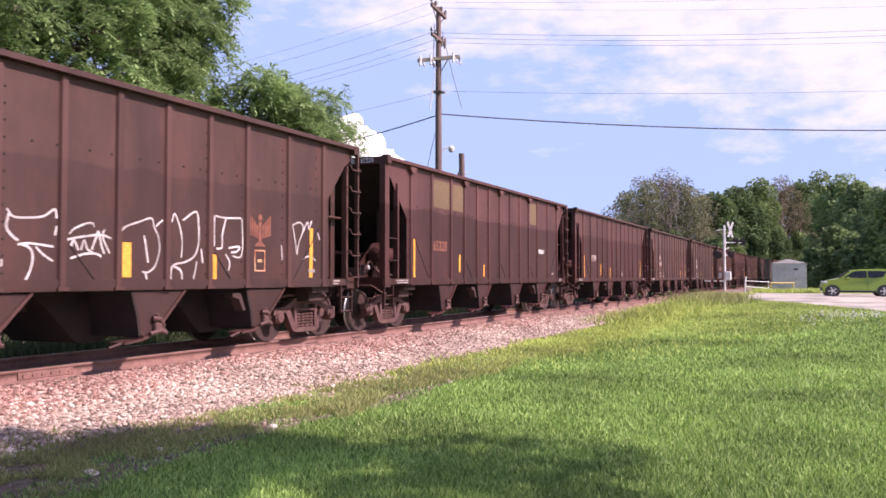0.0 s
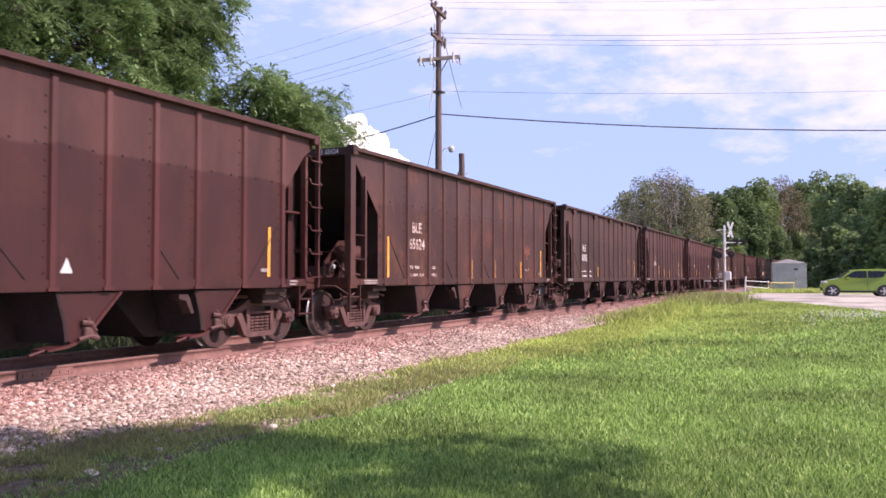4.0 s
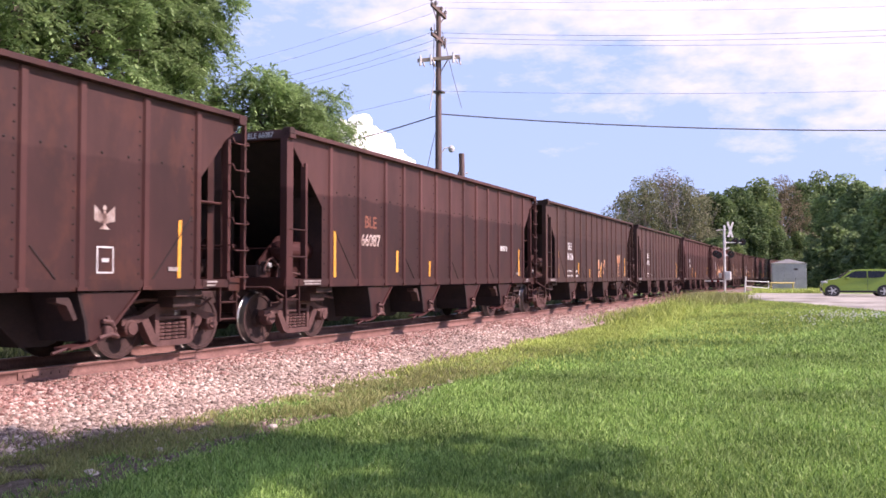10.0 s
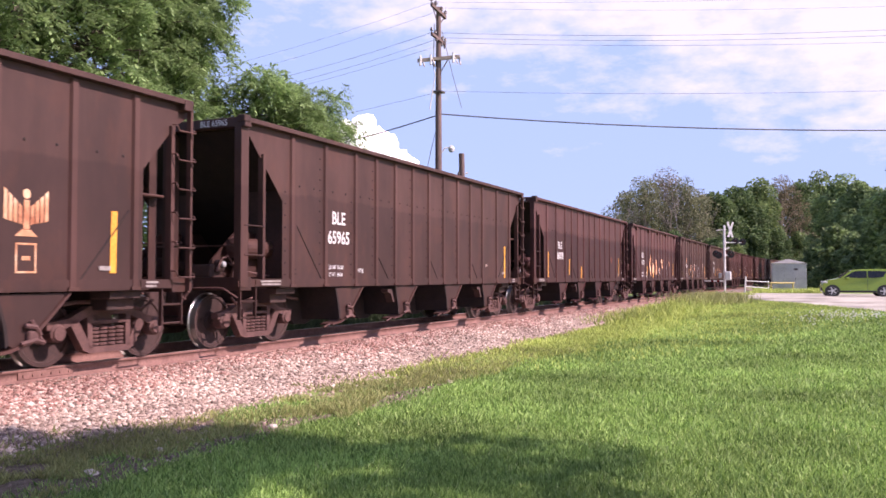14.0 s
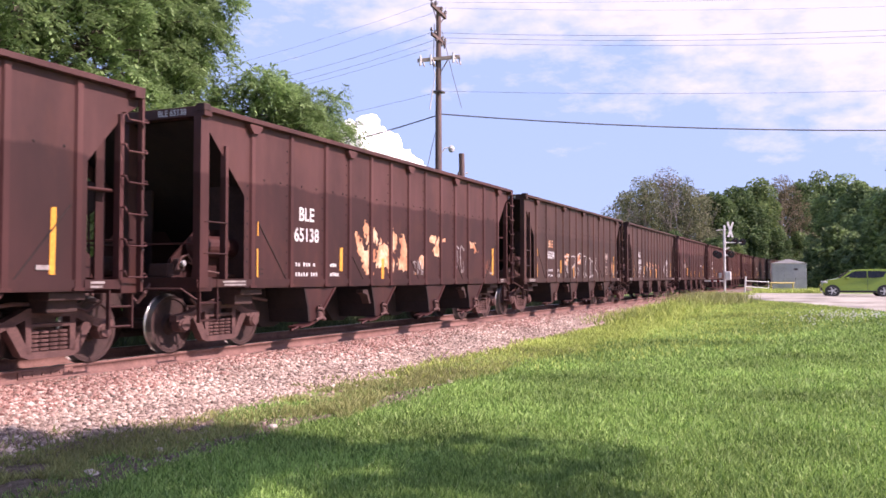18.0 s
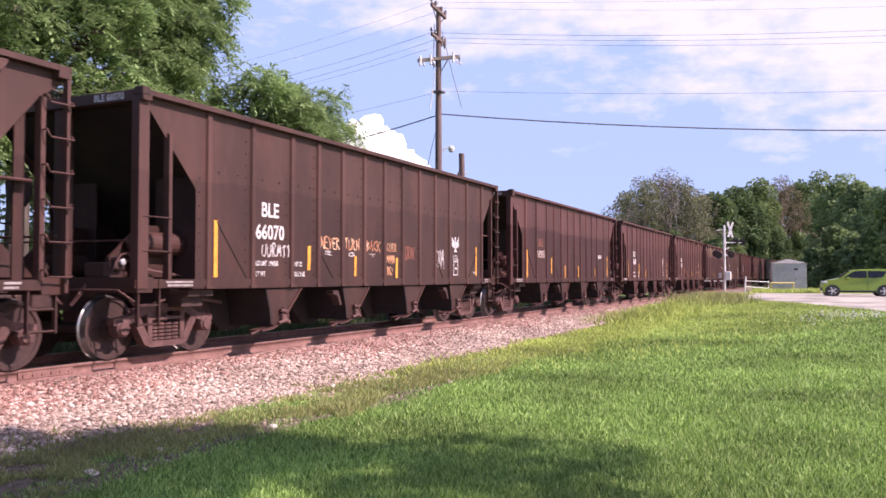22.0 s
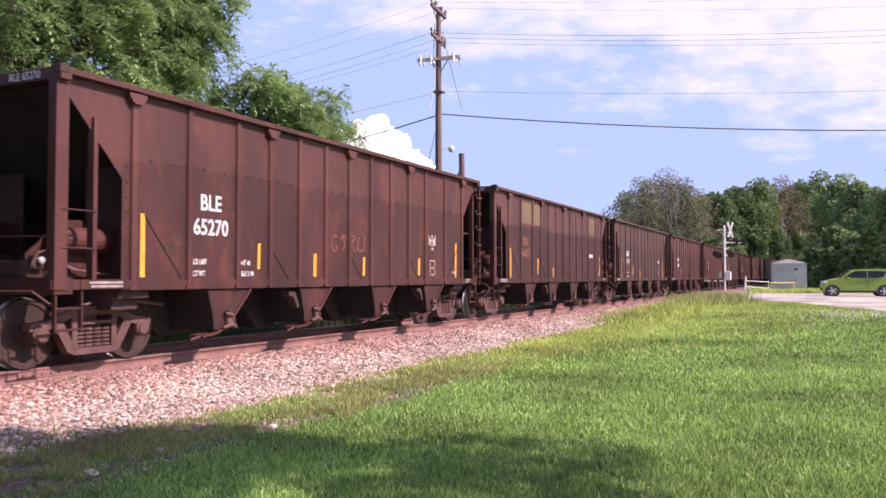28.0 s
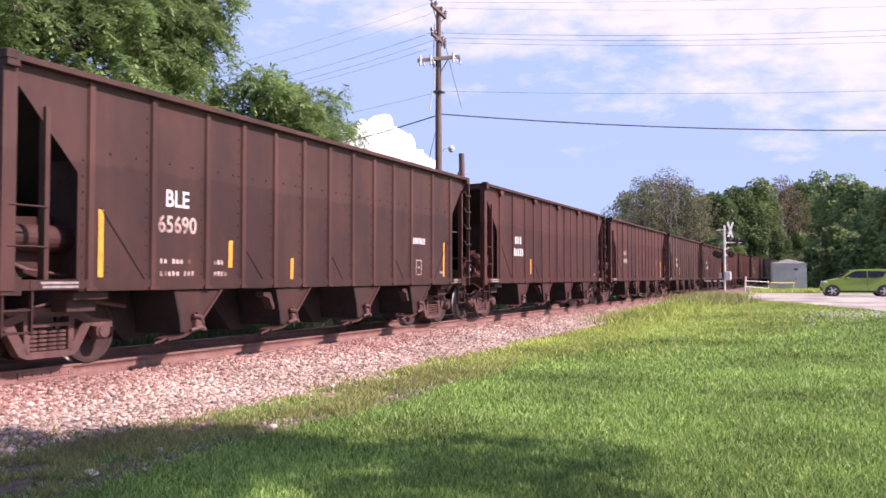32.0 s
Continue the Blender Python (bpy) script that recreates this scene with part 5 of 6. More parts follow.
# ---- level crossing ----
def crossing_signal():
    p = thing("crossing_signal", pose(61.46, 6.62, 0.0), "white level crossing signal mast with crossbuck and dark lamps", "crossing signal")
    part("mast", tube(B(), [(0, 0, 0), (0, 0, 4.8)], 0.075, 10), WHITE_PAINT, p)
    part("mast_base", tube(B(), [(0, 0, 0), (0, 0, 0.2)], [0.2, 0.15], 10), GALVANISED, p)
    r = ARM
    for s in (-1, 1):
        bm = box(B(), -0.07, 0.07, -0.02, 0.02, -0.55, 0.55)
        o = part("crossbuck_blade", bm, WHITE_PAINT, p)
        o.matrix_basis = pose(0.415 * 0.42, -0.91 * 0.42 - 0.02 * s, 4.5, 0, 0, -66) @ pose(0, 0, 0, 0, 18 * s, 0)
    part("side_arm", tube(B(), [-r * 0.55 + Vector((0, 0, 4.45)), r * 0.1 + Vector((0, 0, 4.5))], 0.035, 6), WHITE_PAINT, p)
    for z, spread_ in ((3.62, 0.95), (2.75, 0.0)):
        part("lamp_arm", tube(B(), [-r * 0.1 + Vector((0, 0, z)), r * (0.25 + spread_) + Vector((0, 0, z - 0.03))], 0.04, 6), WHITE_PAINT, p)
    for k, z in ((0.75, 3.7), (1.25, 3.64), (0.45, 2.78), (-0.6, 2.82), (-0.4, 2.72)):
        c = r * k + Vector((0, 0, z))
        lamp = part("signal_lamp", lathe(B(), [(0.23, -0.02), (0.24, 0.0), (0.1, 0.03), (0.09, 0.2), (0.02, 0.22)], 14, "x", c), BLACK_PLASTIC, p)
        part("lens", lathe(B(), [(0.09, -0.06), (0.1, -0.025)], 10, "x", c), DARK_LENS, lamp)
        part("hood", tube(B(), [c + Vector((-0.25, 0, 0.1)), c + Vector((0, 0, 0.12))], 0.05, 6), BLACK_PLASTIC, lamp)
    part("bracket", tube(B(), [Vector((0, 0, 3.1)) + r * 0.0, Vector((0, 0, 3.25)) + r * 0.35], 0.04, 6), WHITE_PAINT, p)
    part("gate_mechanism", box(B(), -0.2, 0.2, -0.42, -0.04, 1.0, 1.6, bevel=0.05), WHITE_PAINT, p)
    part("counterweight", box(B(), -0.1, 0.1, 0.2, 0.4, 1.15, 1.5, bevel=0.03), GALVANISED, p)
    arm = part("gate_arm", box(B(), -0.05, 0.05, 0.08, 1.35, 0.9, 1.0), WHITE_PAINT, p)
    for k in (0.35, 0.75):
        part("red_stripe", box(B(), -0.053, 0.053, k, k + 0.16, 0.879, 1.001), RED_LENS, arm)


crossing_signal()


def equipment_shed():
    d = Vector((69.68 - 68.62, 1.65 - 3.97, 0)).normalized()
    ang = math.degrees(math.atan2(d.y, d.x))
    p = thing("equipment_shed", pose(69.0, 2.78, 0.02, 0, 0, ang - 17), "grey galvanised signal equipment shed with a low hipped roof", "shed")
    part("wall", box(B(), -1.2, 1.2, 0.0, 1.5, 0.0, 2.25, bevel=0.01), GALVANISED, p)
    bm = B()
    lo = [bm.verts.new(v) for v in ((-1.27, -0.07, 2.23), (1.27, -0.07, 2.23), (1.27, 1.57, 2.23), (-1.27, 1.57, 2.23))]
    top = [bm.verts.new(v) for v in ((-0.15, 0.75, 2.55), (0.15, 0.75, 2.55))]
    for f in ((lo[0], lo[1], top[1], top[0]), (lo[1], lo[2], top[1]), (lo[2], lo[3], top[0], top[1]), (lo[3], lo[0], top[0]), (lo[3], lo[2], lo[1], lo[0])):
        bm.faces.new(f)
    part("roof", bm, ROOF_SHEET, p)
    door = part("door", box(B(), -0.35, 0.55, -0.03, 0.0, 0.1, 2.05, bevel=0.008), GALVANISED, p)
    part("handle", box(B(), 0.4, 0.45, -0.07, -0.03, 1.0, 1.15), CERAMIC, door)
    part("vent", box(B(), 0.3, 0.6, -0.05, -0.031, 1.7, 1.85), CERAMIC, p)
    part("foundation", box(B(), -1.24, 1.24, -0.04, 1.54, -0.3, 0.0), BALLAST, p)


equipment_shed()


def barrier():
    a, b = Vector((66.42, 3.96, 0)), Vector((67.12, 2.42, 0))
    ang = math.degrees(math.atan2((b - a).y, (b - a).x))
    p = thing("guard_barrier", pose(a.x, a.y, 0.0, 0, 0, ang), "low faded yellow pipe barrier in front of the shed", "barrier")
    n = (b - a).length
    for x in (0.05, n - 0.05):
        part("post", tube(B(), [(x, 0, -0.1), (x, 0, 0.84)], 0.05, 8), FADED_YELLOW, p)
    for z in (0.78, 0.22):
        part("rail", tube(B(), [(-0.05, 0, z), (n + 0.05, 0, z)], 0.055, 8), FADED_YELLOW, p)
    a, b = Vector((63.52, 5.47, 0)), Vector((66.4, 4.1, 0))
    ang = math.degrees(math.atan2((b - a).y, (b - a).x))
    p = thing("pipe_fence", pose(a.x, a.y, 0.0, 0, 0, ang), "white-painted leaning post with two thin rails", "fence")
    n = (b - a).length
    part("post", tube(B(), [(-0.1, 0, -0.1), (0.1, 0, 1.25)], 0.06, 8), WHITE_PAINT, p)
    part("post", tube(B(), [(n, 0, -0.1), (n, 0, 0.95)], 0.04, 8), WHITE_PAINT, p)
    part("rail", tube(B(), [(0.08, 0, 0.95), (n, 0, 0.85)], 0.03, 6), WHITE_PAINT, p)
    part("rail", tube(B(), [(0.03, 0, 0.55), (n, 0, 0.4)], 0.03, 6), WHITE_PAINT, p)


barrier()


def hatchback():
    """A boxy small car: x forward, y to its left, origin on the road under the rear axle's middle."""
    f, r = Vector((55.0, -0.06, 0)), Vector((55.27, -2.75, 0))
    d = (f - r).normalized()
    p = thing("parked_car", pose(r.x, r.y, 0.09, 0, 0, math.degrees(math.atan2(d.y, d.x))) @ Matrix.Diagonal((1.06, 1.0, 0.95, 1.0)), "lime green boxy hatchback waiting on the road", "car")
    side = [(-0.74, 0.35), (-0.78, 0.62), (-0.74, 0.95), (-0.7, 1.2), (-0.52, 1.55), (-0.36, 1.62), (0.2, 1.67), (1.0, 1.66), (1.45, 1.62), (1.62, 1.57), (2.16, 1.13), (2.5, 1.04), (2.82, 0.97), (3.0, 0.87), (3.07, 0.7), (3.07, 0.34), (3.0, 0.24), (-0.6, 0.24)]
    bm = B()
    rings = []
    for yk, inset, topin in ((-0.9, 0.0, 1), (-0.86, 0.0, 1), (0.86, 0.0, 1), (0.9, 0.0, 1)):
        ring = []
        for x, z in side:
            lean = 0.17 * max(0.0, (z - 0.95) / 0.65)
            yy = yk * (1 - lean)
            shrink = 0.03 if abs(yk) > 0.87 else 0.0
            ring.append(bm.verts.new((x * (1 - shrink * 0.3) + shrink * 0.3, yy, z - (shrink if z > 1.4 else 0))))
        rings.append(ring)
    n = len(side)
    for a, b in zip(rings, rings[1:]):
        for k in range(n):
            bm.faces.new((a[k], a[(k + 1) % n], b[(k + 1) % n], b[k]))
    bm.faces.new(rings[0])
    bm.faces.new(rings[-1][::-1])
    body = part("body", bm, GREEN_PAINT, p)
    for s in (-1, 1):
        def pane(name, pts):
            bm = B()
            outer = [bm.verts.new((x, s * (0.9 * (1 - 0.17 * max(0.0, (z - 0.95) / 0.65)) + 0.008), z)) for x, z in pts]
            inner = [bm.verts.new((v.co.x, v.co.y - s * 0.02, v.co.z)) for v in outer]
            bm.faces.new(outer if s < 0 else outer[::-1])
            for k in range(len(outer)):
                bm.faces.new((outer[k], outer[(k + 1) % len(outer)], inner[(k + 1) % len(outer)], inner[k]))
            part(name, bm, TINT, p)
        pane("front_window", [(0.86, 1.12), (2.02, 1.14), (1.56, 1.48), (1.4, 1.53), (0.86, 1.555)])
        pane("rear_window", [(0.05, 1.2), (0.2, 1.16), (0.8, 1.12), (0.8, 1.555), (-0.12, 1.53)])
        part("sill_trim", box(B(), 0.4, 2.2, s * 0.9 - 0.02, s * 0.9 + 0.02, 0.24, 0.36, bevel=0.01), BLACK_PLASTIC, p)
        m_ = box(B(), 1.75, 1.92, s * 0.93 - 0.02, s * 1.08, 1.02, 1.18, bevel=0.03) if s > 0 else box(B(), 1.75, 1.92, -1.08, -0.91, 1.02, 1.18, bevel=0.03)
        part("wing_mirror", m_, GREEN_PAINT, p)
        part("door_handle", box(B(), 0.95, 1.12, min(s * 0.9, s * 0.93), max(s * 0.9, s * 0.93), 0.92, 0.96), GREEN_PAINT, p)
        part("headlight", box(B(), 2.8, 3.03, min(s * 0.6, s * 0.905), max(s * 0.6, s * 0.905), 0.8, 0.93, bevel=0.04), LENS, p)
        part("tail_light", box(B(), -0.76, -0.62, min(s * 0.72, s * 0.905), max(s * 0.72, s * 0.905), 0.75, 1.2, bevel=0.03), RED_LENS, p)
        part("door_seam", box(B(), 0.82, 0.84, min(s * 0.9, s * 0.903), max(s * 0.9, s * 0.903), 0.36, 1.05), BLACK_PLASTIC, p)
        for x in (0.0, 2.57):
            part("wheel_arch", lathe(B(), [(0.38, s * 0.80), (0.385, s * 0.903), (0.34, s * 0.904)], 20, "y", (x, 0, 0.33)), BLACK_PLASTIC, p)
            tyre = part("wheel", lathe(B(), [(0.2, s * 0.72), (0.33, s * 0.73), (0.34, s * 0.8), (0.33, s * 0.9), (0.25, s * 0.915)], 24, "y", (x, 0, 0.335)), BLACK_PLASTIC, p)
            part("rim", lathe(B(), [(0.25, s * 0.9), (0.24, s * 0.918), (0.22, s * 0.905), (0.08, s * 0.915), (0.04, s * 0.92)], 20, "y", (x, 0, 0.335)), ALLOY, tyre)
            for k in range(5):
                a = k * 2 * math.pi / 5
                bm = box(B(), 0.05, 0.24, s * 0.918 - 0.008, s * 0.918 + 0.008, -0.035, 0.035)
                o = part("spoke", bm, LENS, tyre)
                o.matrix_basis = pose(x, 0, 0.335) @ Matrix.Rotation(a, 4, "Y")
    bm = B()
    vs = [bm.verts.new(v) for v in ((1.68, -0.72, 1.55), (1.68, 0.72, 1.55), (2.19, 0.8, 1.18), (2.19, -0.8, 1.18))]
    bm.faces.new(vs)
    bmesh.ops.solidify(bm, geom=bm.faces[:], thickness=0.02)
    part("windscreen", bm, TINT, p)
    part("grille", box(B(), 3.02, 3.1, -0.5, 0.5, 0.35, 0.52, bevel=0.02), BLACK_PLASTIC, p)


hatchback()


# ---- trees ----
def leaf_cloud(name, centres, radii, count, size, material, parent, seed=1, flat=1.0):
    """Many small leaves in clumps round the centres."""
    rng = np.random.default_rng(seed)
    cs, rs = np.array(centres, float), np.array(radii, float)
    w = rs ** 2
    pick = rng.choice(len(cs), count, p=w / w.sum())
    v = rng.normal(size=(count, 3))
    v /= np.linalg.norm(v, axis=1)[:, None]
    r = rs[pick] * (0.55 + 0.5 * rng.random(count) ** 0.7)
    ctr = cs[pick] + v * r[:, None] * np.array([1, 1, flat])
    a = rng.normal(size=(count, 3))
    a[:, 2] *= 0.6
    a /= np.linalg.norm(a, axis=1)[:, None]
    b = np.cross(a, rng.normal(size=(count, 3)))
    b /= np.linalg.norm(b, axis=1)[:, None]
    sz = size * (0.6 + 0.8 * rng.random(count))[:, None]
    p = np.stack([ctr - a * sz, ctr + b * sz * 0.45, ctr + a * sz, ctr - b * sz * 0.45], 1).reshape(-1, 3)
    return raw(name, p, np.arange(count * 4), 4, material, parent)


def tree(name, x, y, z, height, crown, label, leaves, leaf_size, seed, material=LEAF, bark=BARK, clumps=60, base=0.3, trunk_r=0.25):
    """crown: (rx, ry) spread; clumps of leaves on real limbs."""
    t = thing(name, pose(x, y, z), label, "tree")
    rng = random.Random(seed)
    bm = B()
    tube(bm, [(0, 0, -0.2), (0.05, 0, height * 0.3), (-0.1, 0.1, height * 0.6), (0.1, 0, height * 0.85)], [trunk_r, trunk_r * 0.8, trunk_r * 0.5, trunk_r * 0.15], 10)
    part("trunk", bm, bark, t)
    cs, rs = [], []
    bm = B()
    for i in range(clumps):
        k = i / clumps
        h = height * (base + (1 - base) * k)
        spread_ = math.sin(math.pi * min(1, 0.22 + 0.75 * k)) ** 0.8
        a = i * 2.4 + rng.uniform(-0.5, 0.5)
        q = math.sqrt(rng.random()) * 0.95
        c = (crown[0] * spread_ * q * math.cos(a), crown[1] * spread_ * q * math.sin(a), h + rng.uniform(-0.4, 0.4))
        cs.append(c)
        rs.append(height * rng.uniform(0.06, 0.125))
        if i % 2 == 0:
            z0 = max(height * 0.2, h * 0.62)
            tube(bm, [(0, 0, z0), (c[0] * 0.5, c[1] * 0.5, z0 + (h - z0) * 0.7), c], [trunk_r * 0.3, trunk_r * 0.16, trunk_r * 0.05], 5)
    part("limb", bm, bark, t)
    leaf_cloud("crown", cs, rs, leaves, leaf_size, material, t, seed)
    return t


def spray_cloud(name, centres, radii, sprays, leaflet, material, parent, seed=1, pairs=5):
    """Compound leaves in rosettes at the twig tips: each a row of paired leaflets along a stalk."""
    rng = np.random.default_rng(seed)
    cs, rs = np.array(centres, float), np.array(radii, float)
    w = rs ** 2
    tips = sprays // 5
    pick = rng.choice(len(cs), tips, p=w / w.sum())
    v = rng.normal(size=(tips, 3))
    v[:, 2] = np.abs(v[:, 2]) * 1.2 - 0.6
    v /= np.linalg.norm(v, axis=1)[:, None]
    tip = cs[pick] + v * (rs[pick] * (0.5 + 0.6 * rng.random(tips)))[:, None]
    root = np.repeat(tip, 5, 0)
    d = rng.normal(size=(tips * 5, 3)) + np.repeat(v, 5, 0) * 0.9
    d[:, 2] = d[:, 2] * 0.55 - 0.05
    d /= np.linalg.norm(d, axis=1)[:, None]
    n = len(d)
    side = np.cross(d, np.array([0, 0, 1.0]) + rng.normal(size=(n, 3)) * 0.3)
    side /= np.linalg.norm(side, axis=1)[:, None]
    out = []
    for k in range(pairs):
        for sgn in (-1, 1):
            sz = leaflet * (0.75 + 0.5 * rng.random(n))[:, None] * (1.0 - 0.1 * (k - 2) ** 2 * 0.5)
            p0 = root + d * (leaflet * 0.5 * (k + 0.6)) + np.array([0, 0, -0.012]) * k * k * leaflet * 6
            ax = side * sgn * 0.8 + d * 0.6 + rng.normal(size=(n, 3)) * 0.14
            ax[:, 2] -= 0.16
            wd = np.cross(ax, np.array([0, 0, 1.0])) + rng.normal(size=(n, 3)) * 0.25
            wd /= np.linalg.norm(wd, axis=1)[:, None]
            out.append(np.stack([p0, p0 + ax * sz * 0.45 + wd * sz * 0.22, p0 + ax * sz, p0 + ax * sz * 0.45 - wd * sz * 0.22], 1))
    p = np.stack(out, 1).reshape(-1, 3)
    return raw(name, p, np.arange(len(p)), 4, material, parent)


def spray_tree(x, y, height, lobes, label, sprays, seed, trunk_r=0.3, leaflet=0.17):
    """lobes: (x, y, z, radius) of the crown's big masses, from the trunk's foot."""
    t = thing("tree", pose(x, y, -0.5), label, "tree")
    rng = random.Random(seed)
    part("trunk", tube(B(), [(0, 0, -0.2), (0.1, 0, height * 0.25), (-0.15, 0.1, height * 0.5), (0.1, 0, height * 0.8)], [trunk_r, trunk_r * 0.8, trunk_r * 0.5, trunk_r * 0.15], 10), BARK, t)
    cs, rs, bm = [], [], B()
    for lx, ly, lz, lr in lobes:
        hub = Vector((lx, ly, lz))
        start = Vector((0, 0, min(lz * 0.6, height * 0.5)))
        tube(bm, [start, start.lerp(hub, 0.5) + Vector((0, 0, 0.4)), hub], [trunk_r * 0.4, trunk_r * 0.25, trunk_r * 0.1], 6)
        for i in range(int(8 * lr)):
            v = Vector((rng.gauss(0, 1), rng.gauss(0, 1), rng.gauss(0, 0.9))).normalized() * lr * rng.uniform(0.45, 1.0)
            cs.append(hub + v)
            rs.append(rng.uniform(0.4, 0.85))
            tube(bm, [hub, hub + v * 0.5, hub + v], [trunk_r * 0.12, trunk_r * 0.07, 0.012], 4)
    part("limb", bm, BARK, t)
    spray_cloud("crown", cs, rs, sprays, leaflet, LEAF, t, seed)


spray_tree(15.0, 18.8, 14, [(-4.5, 0, 7.5, 2.6), (-2.0, -0.8, 9.5, 2.8), (1.5, 0, 9.6, 2.7), (4.9, 0.3, 9.6, 2.0), (3.2, -0.6, 6.6, 2.2), (-0.5, -0.8, 6.6, 2.6), (-4, 0.5, 11.0, 2.5), (0.5, 0.5, 12.0, 2.6), (5.4, 0.5, 7.4, 1.8), (6.0, 0.4, 8.6, 1.9), (5.8, 0.2, 10.6, 2.1), (6.8, 0.3, 9.4, 1.5), (4.4, 0.4, 11.6, 2.0), (2.0, -0.4, 8.0, 2.4), (-2.5, -0.4, 7.6, 2.4)], "large leafy green tree behind the train", 20000, 3, 0.35)
spray_tree(26.0, 17.8, 9.6, [(-2.6, 0, 7.4, 1.7), (-0.6, 0.2, 7.7, 1.5), (1.4, 0, 7.6, 1.4), (2.7, 0, 6.8, 1.2), (0.9, 0, 6.2, 1.7), (-1.6, 0, 5.9, 1.8), (3.4, 0.2, 5.9, 1.1), (-3.6, 0.2, 5.8, 1.4), (2.2, 0.2, 5.0, 1.4)], "bushy green tree behind the train", 8500, 5, 0.22)
spray_tree(5.5, 20.5, 12, [(0, 0, 7.5, 3.0), (2.5, -0.5, 9.0, 2.4), (-2.5, 0, 9.5, 2.6), (1.5, -0.5, 5.5, 2.4)], "leafy green tree behind the train", 6000, 8)
for i in range(9):
    tree("bush", 3 + i * 4.6 + (i % 2), 17.5 + (i % 3) * 0.8, -0.5, 2.6 + (i % 3) * 0.6, (2.0, 1.4), "green bush growing beyond the track", 3500, 0.09, 150 + i, clumps=26, base=0.1, trunk_r=0.06)


for i in range(12):
    tree("bush", 8 + i * 3.4 + (i % 2) * 0.8, 22.0 + (i % 3) * 1.1, -0.5, 5.2 + (i % 3) * 0.8, (2.6, 1.8), "tall green shrub growing beyond the track", 5000, 0.12, 170 + i, clumps=40, base=0.05, trunk_r=0.08)


def shade_crown():
    t = thing("tree", pose(1.9, -12.8, -0.46), "broad leafy tree shading the edge of the lawn", "tree")
    rng = random.Random(77)
    part("trunk", tube(B(), [(0, 0, -0.2), (0.1, 0, 3), (0.3, 0.3, 6), (0.5, 1.2, 9.5)], [0.4, 0.33, 0.26, 0.1], 12), BARK, t)
    cs, rs, bm = [], [], B()
    for i in range(71):
        a, q = i * 2.4, math.sqrt((i + 0.5) / 50)
        if i >= 66:
            c = (4.9 + rng.uniform(-1.2, 1.0), 8.4 + rng.uniform(-1.3, 1.3), 9.9 + rng.uniform(-0.4, 0.5))
        elif i >= 63:
            c = (5.60 + rng.uniform(-0.9, 0.9), 4.05 + rng.uniform(-0.5, 0.5), 9.9 + rng.uniform(-0.4, 0.5))
        elif i >= 58:
            c = (5.1 + rng.uniform(-1.1, 0.9), 6.4 + rng.uniform(-0.9, 0.7), 9.9 + rng.uniform(-0.4, 0.6))
        elif i >= 46:
            c = (4.1 + rng.uniform(-1.6, 1.0), 8.5 + rng.uniform(-2.4, 1.1), 9.9 + rng.uniform(-0.6, 0.8))
        else:
            c = (0.6 + 4.4 * q * math.cos(a), 3.3 + 5.0 * q * math.sin(a), 9.6 + rng.uniform(-0.5, 1.6) - 0.8 * q)
        cs.append(c)
        rs.append(rng.uniform(0.55, 1.1))
        if i % 2 == 0:
            tube(bm, [(0.3, 0.3, 6.0), (c[0] * 0.5, c[1] * 0.5, 8.2), c], [0.13, 0.07, 0.02], 5)
    part("limb", bm, BARK, t)
    leaf_cloud("crown", cs, rs, 23000, 0.13, LEAF, t, 5)


shade_crown()

FAR = [(160.1, 34.8, 16.8, 1), (151.5, 29.5, 17.8, 1), (161.1, 27.7, 19.2, 1), (154.4, 23.1, 17.5, 1), (171.2, 22.6, 17.0, 1),
       (172.6, 19.4, 17.3, 0), (184.8, 16.9, 20.0, 0), (189.7, 13.4, 20.9, 0), (199.2, 9.4, 23.3, 1), (206.4, 5.6, 23.1, 0),
       (213.7, 1.7, 24.5, 0), (132.7, -1.5, 15.8, 0), (124.9, -3.8, 14.0, 0), (118.1, -5.8, 12.6, 0), (113.6, -9.9, 11.9, 0), (109.0, -13.0, 11.4, 0),
       (102.2, -8.3, 15.9, 0)]
def wood_tree(x, y, height, wide, label, leaves, size, seed, material, bark, name="tree", low=0.08):
    """A far crown of rounded sub-crowns, each a shell of leaf clumps."""
    t = thing(name, pose(x, y, -0.3), label, "tree" if name == "tree" else "bush")
    rng = random.Random(seed)
    part("trunk", tube(B(), [(0, 0, -0.2), (0.2, 0.1, height * 0.4), (0, 0, height * 0.85)], [height * 0.02, height * 0.014, height * 0.004], 7), bark, t)
    cs, rs, bm = [], [], B()
    for i in range(44):
        k = i / 43
        a = i * 2.4 + rng.uniform(-0.4, 0.4)
        q = math.sin(math.pi * min(1.0, 0.3 + 0.66 * k)) * wide * rng.uniform(0.35, 0.95)
        c = (q * math.cos(a), q * math.sin(a), height * (low + (0.93 - low) * k) + rng.uniform(-0.05, 0.05) * height)
        cs.append(c)
        rs.append(height * rng.uniform(0.055, 0.14))
        tube(bm, [(0, 0, c[2] * 0.7), (c[0] * 0.5, c[1] * 0.5, c[2] * 0.9), c], [height * 0.007, height * 0.004, 0.02], 4)
    part("limb", bm, bark, t)
    leaf_cloud("crown", cs, rs, leaves, size, material, t, seed)


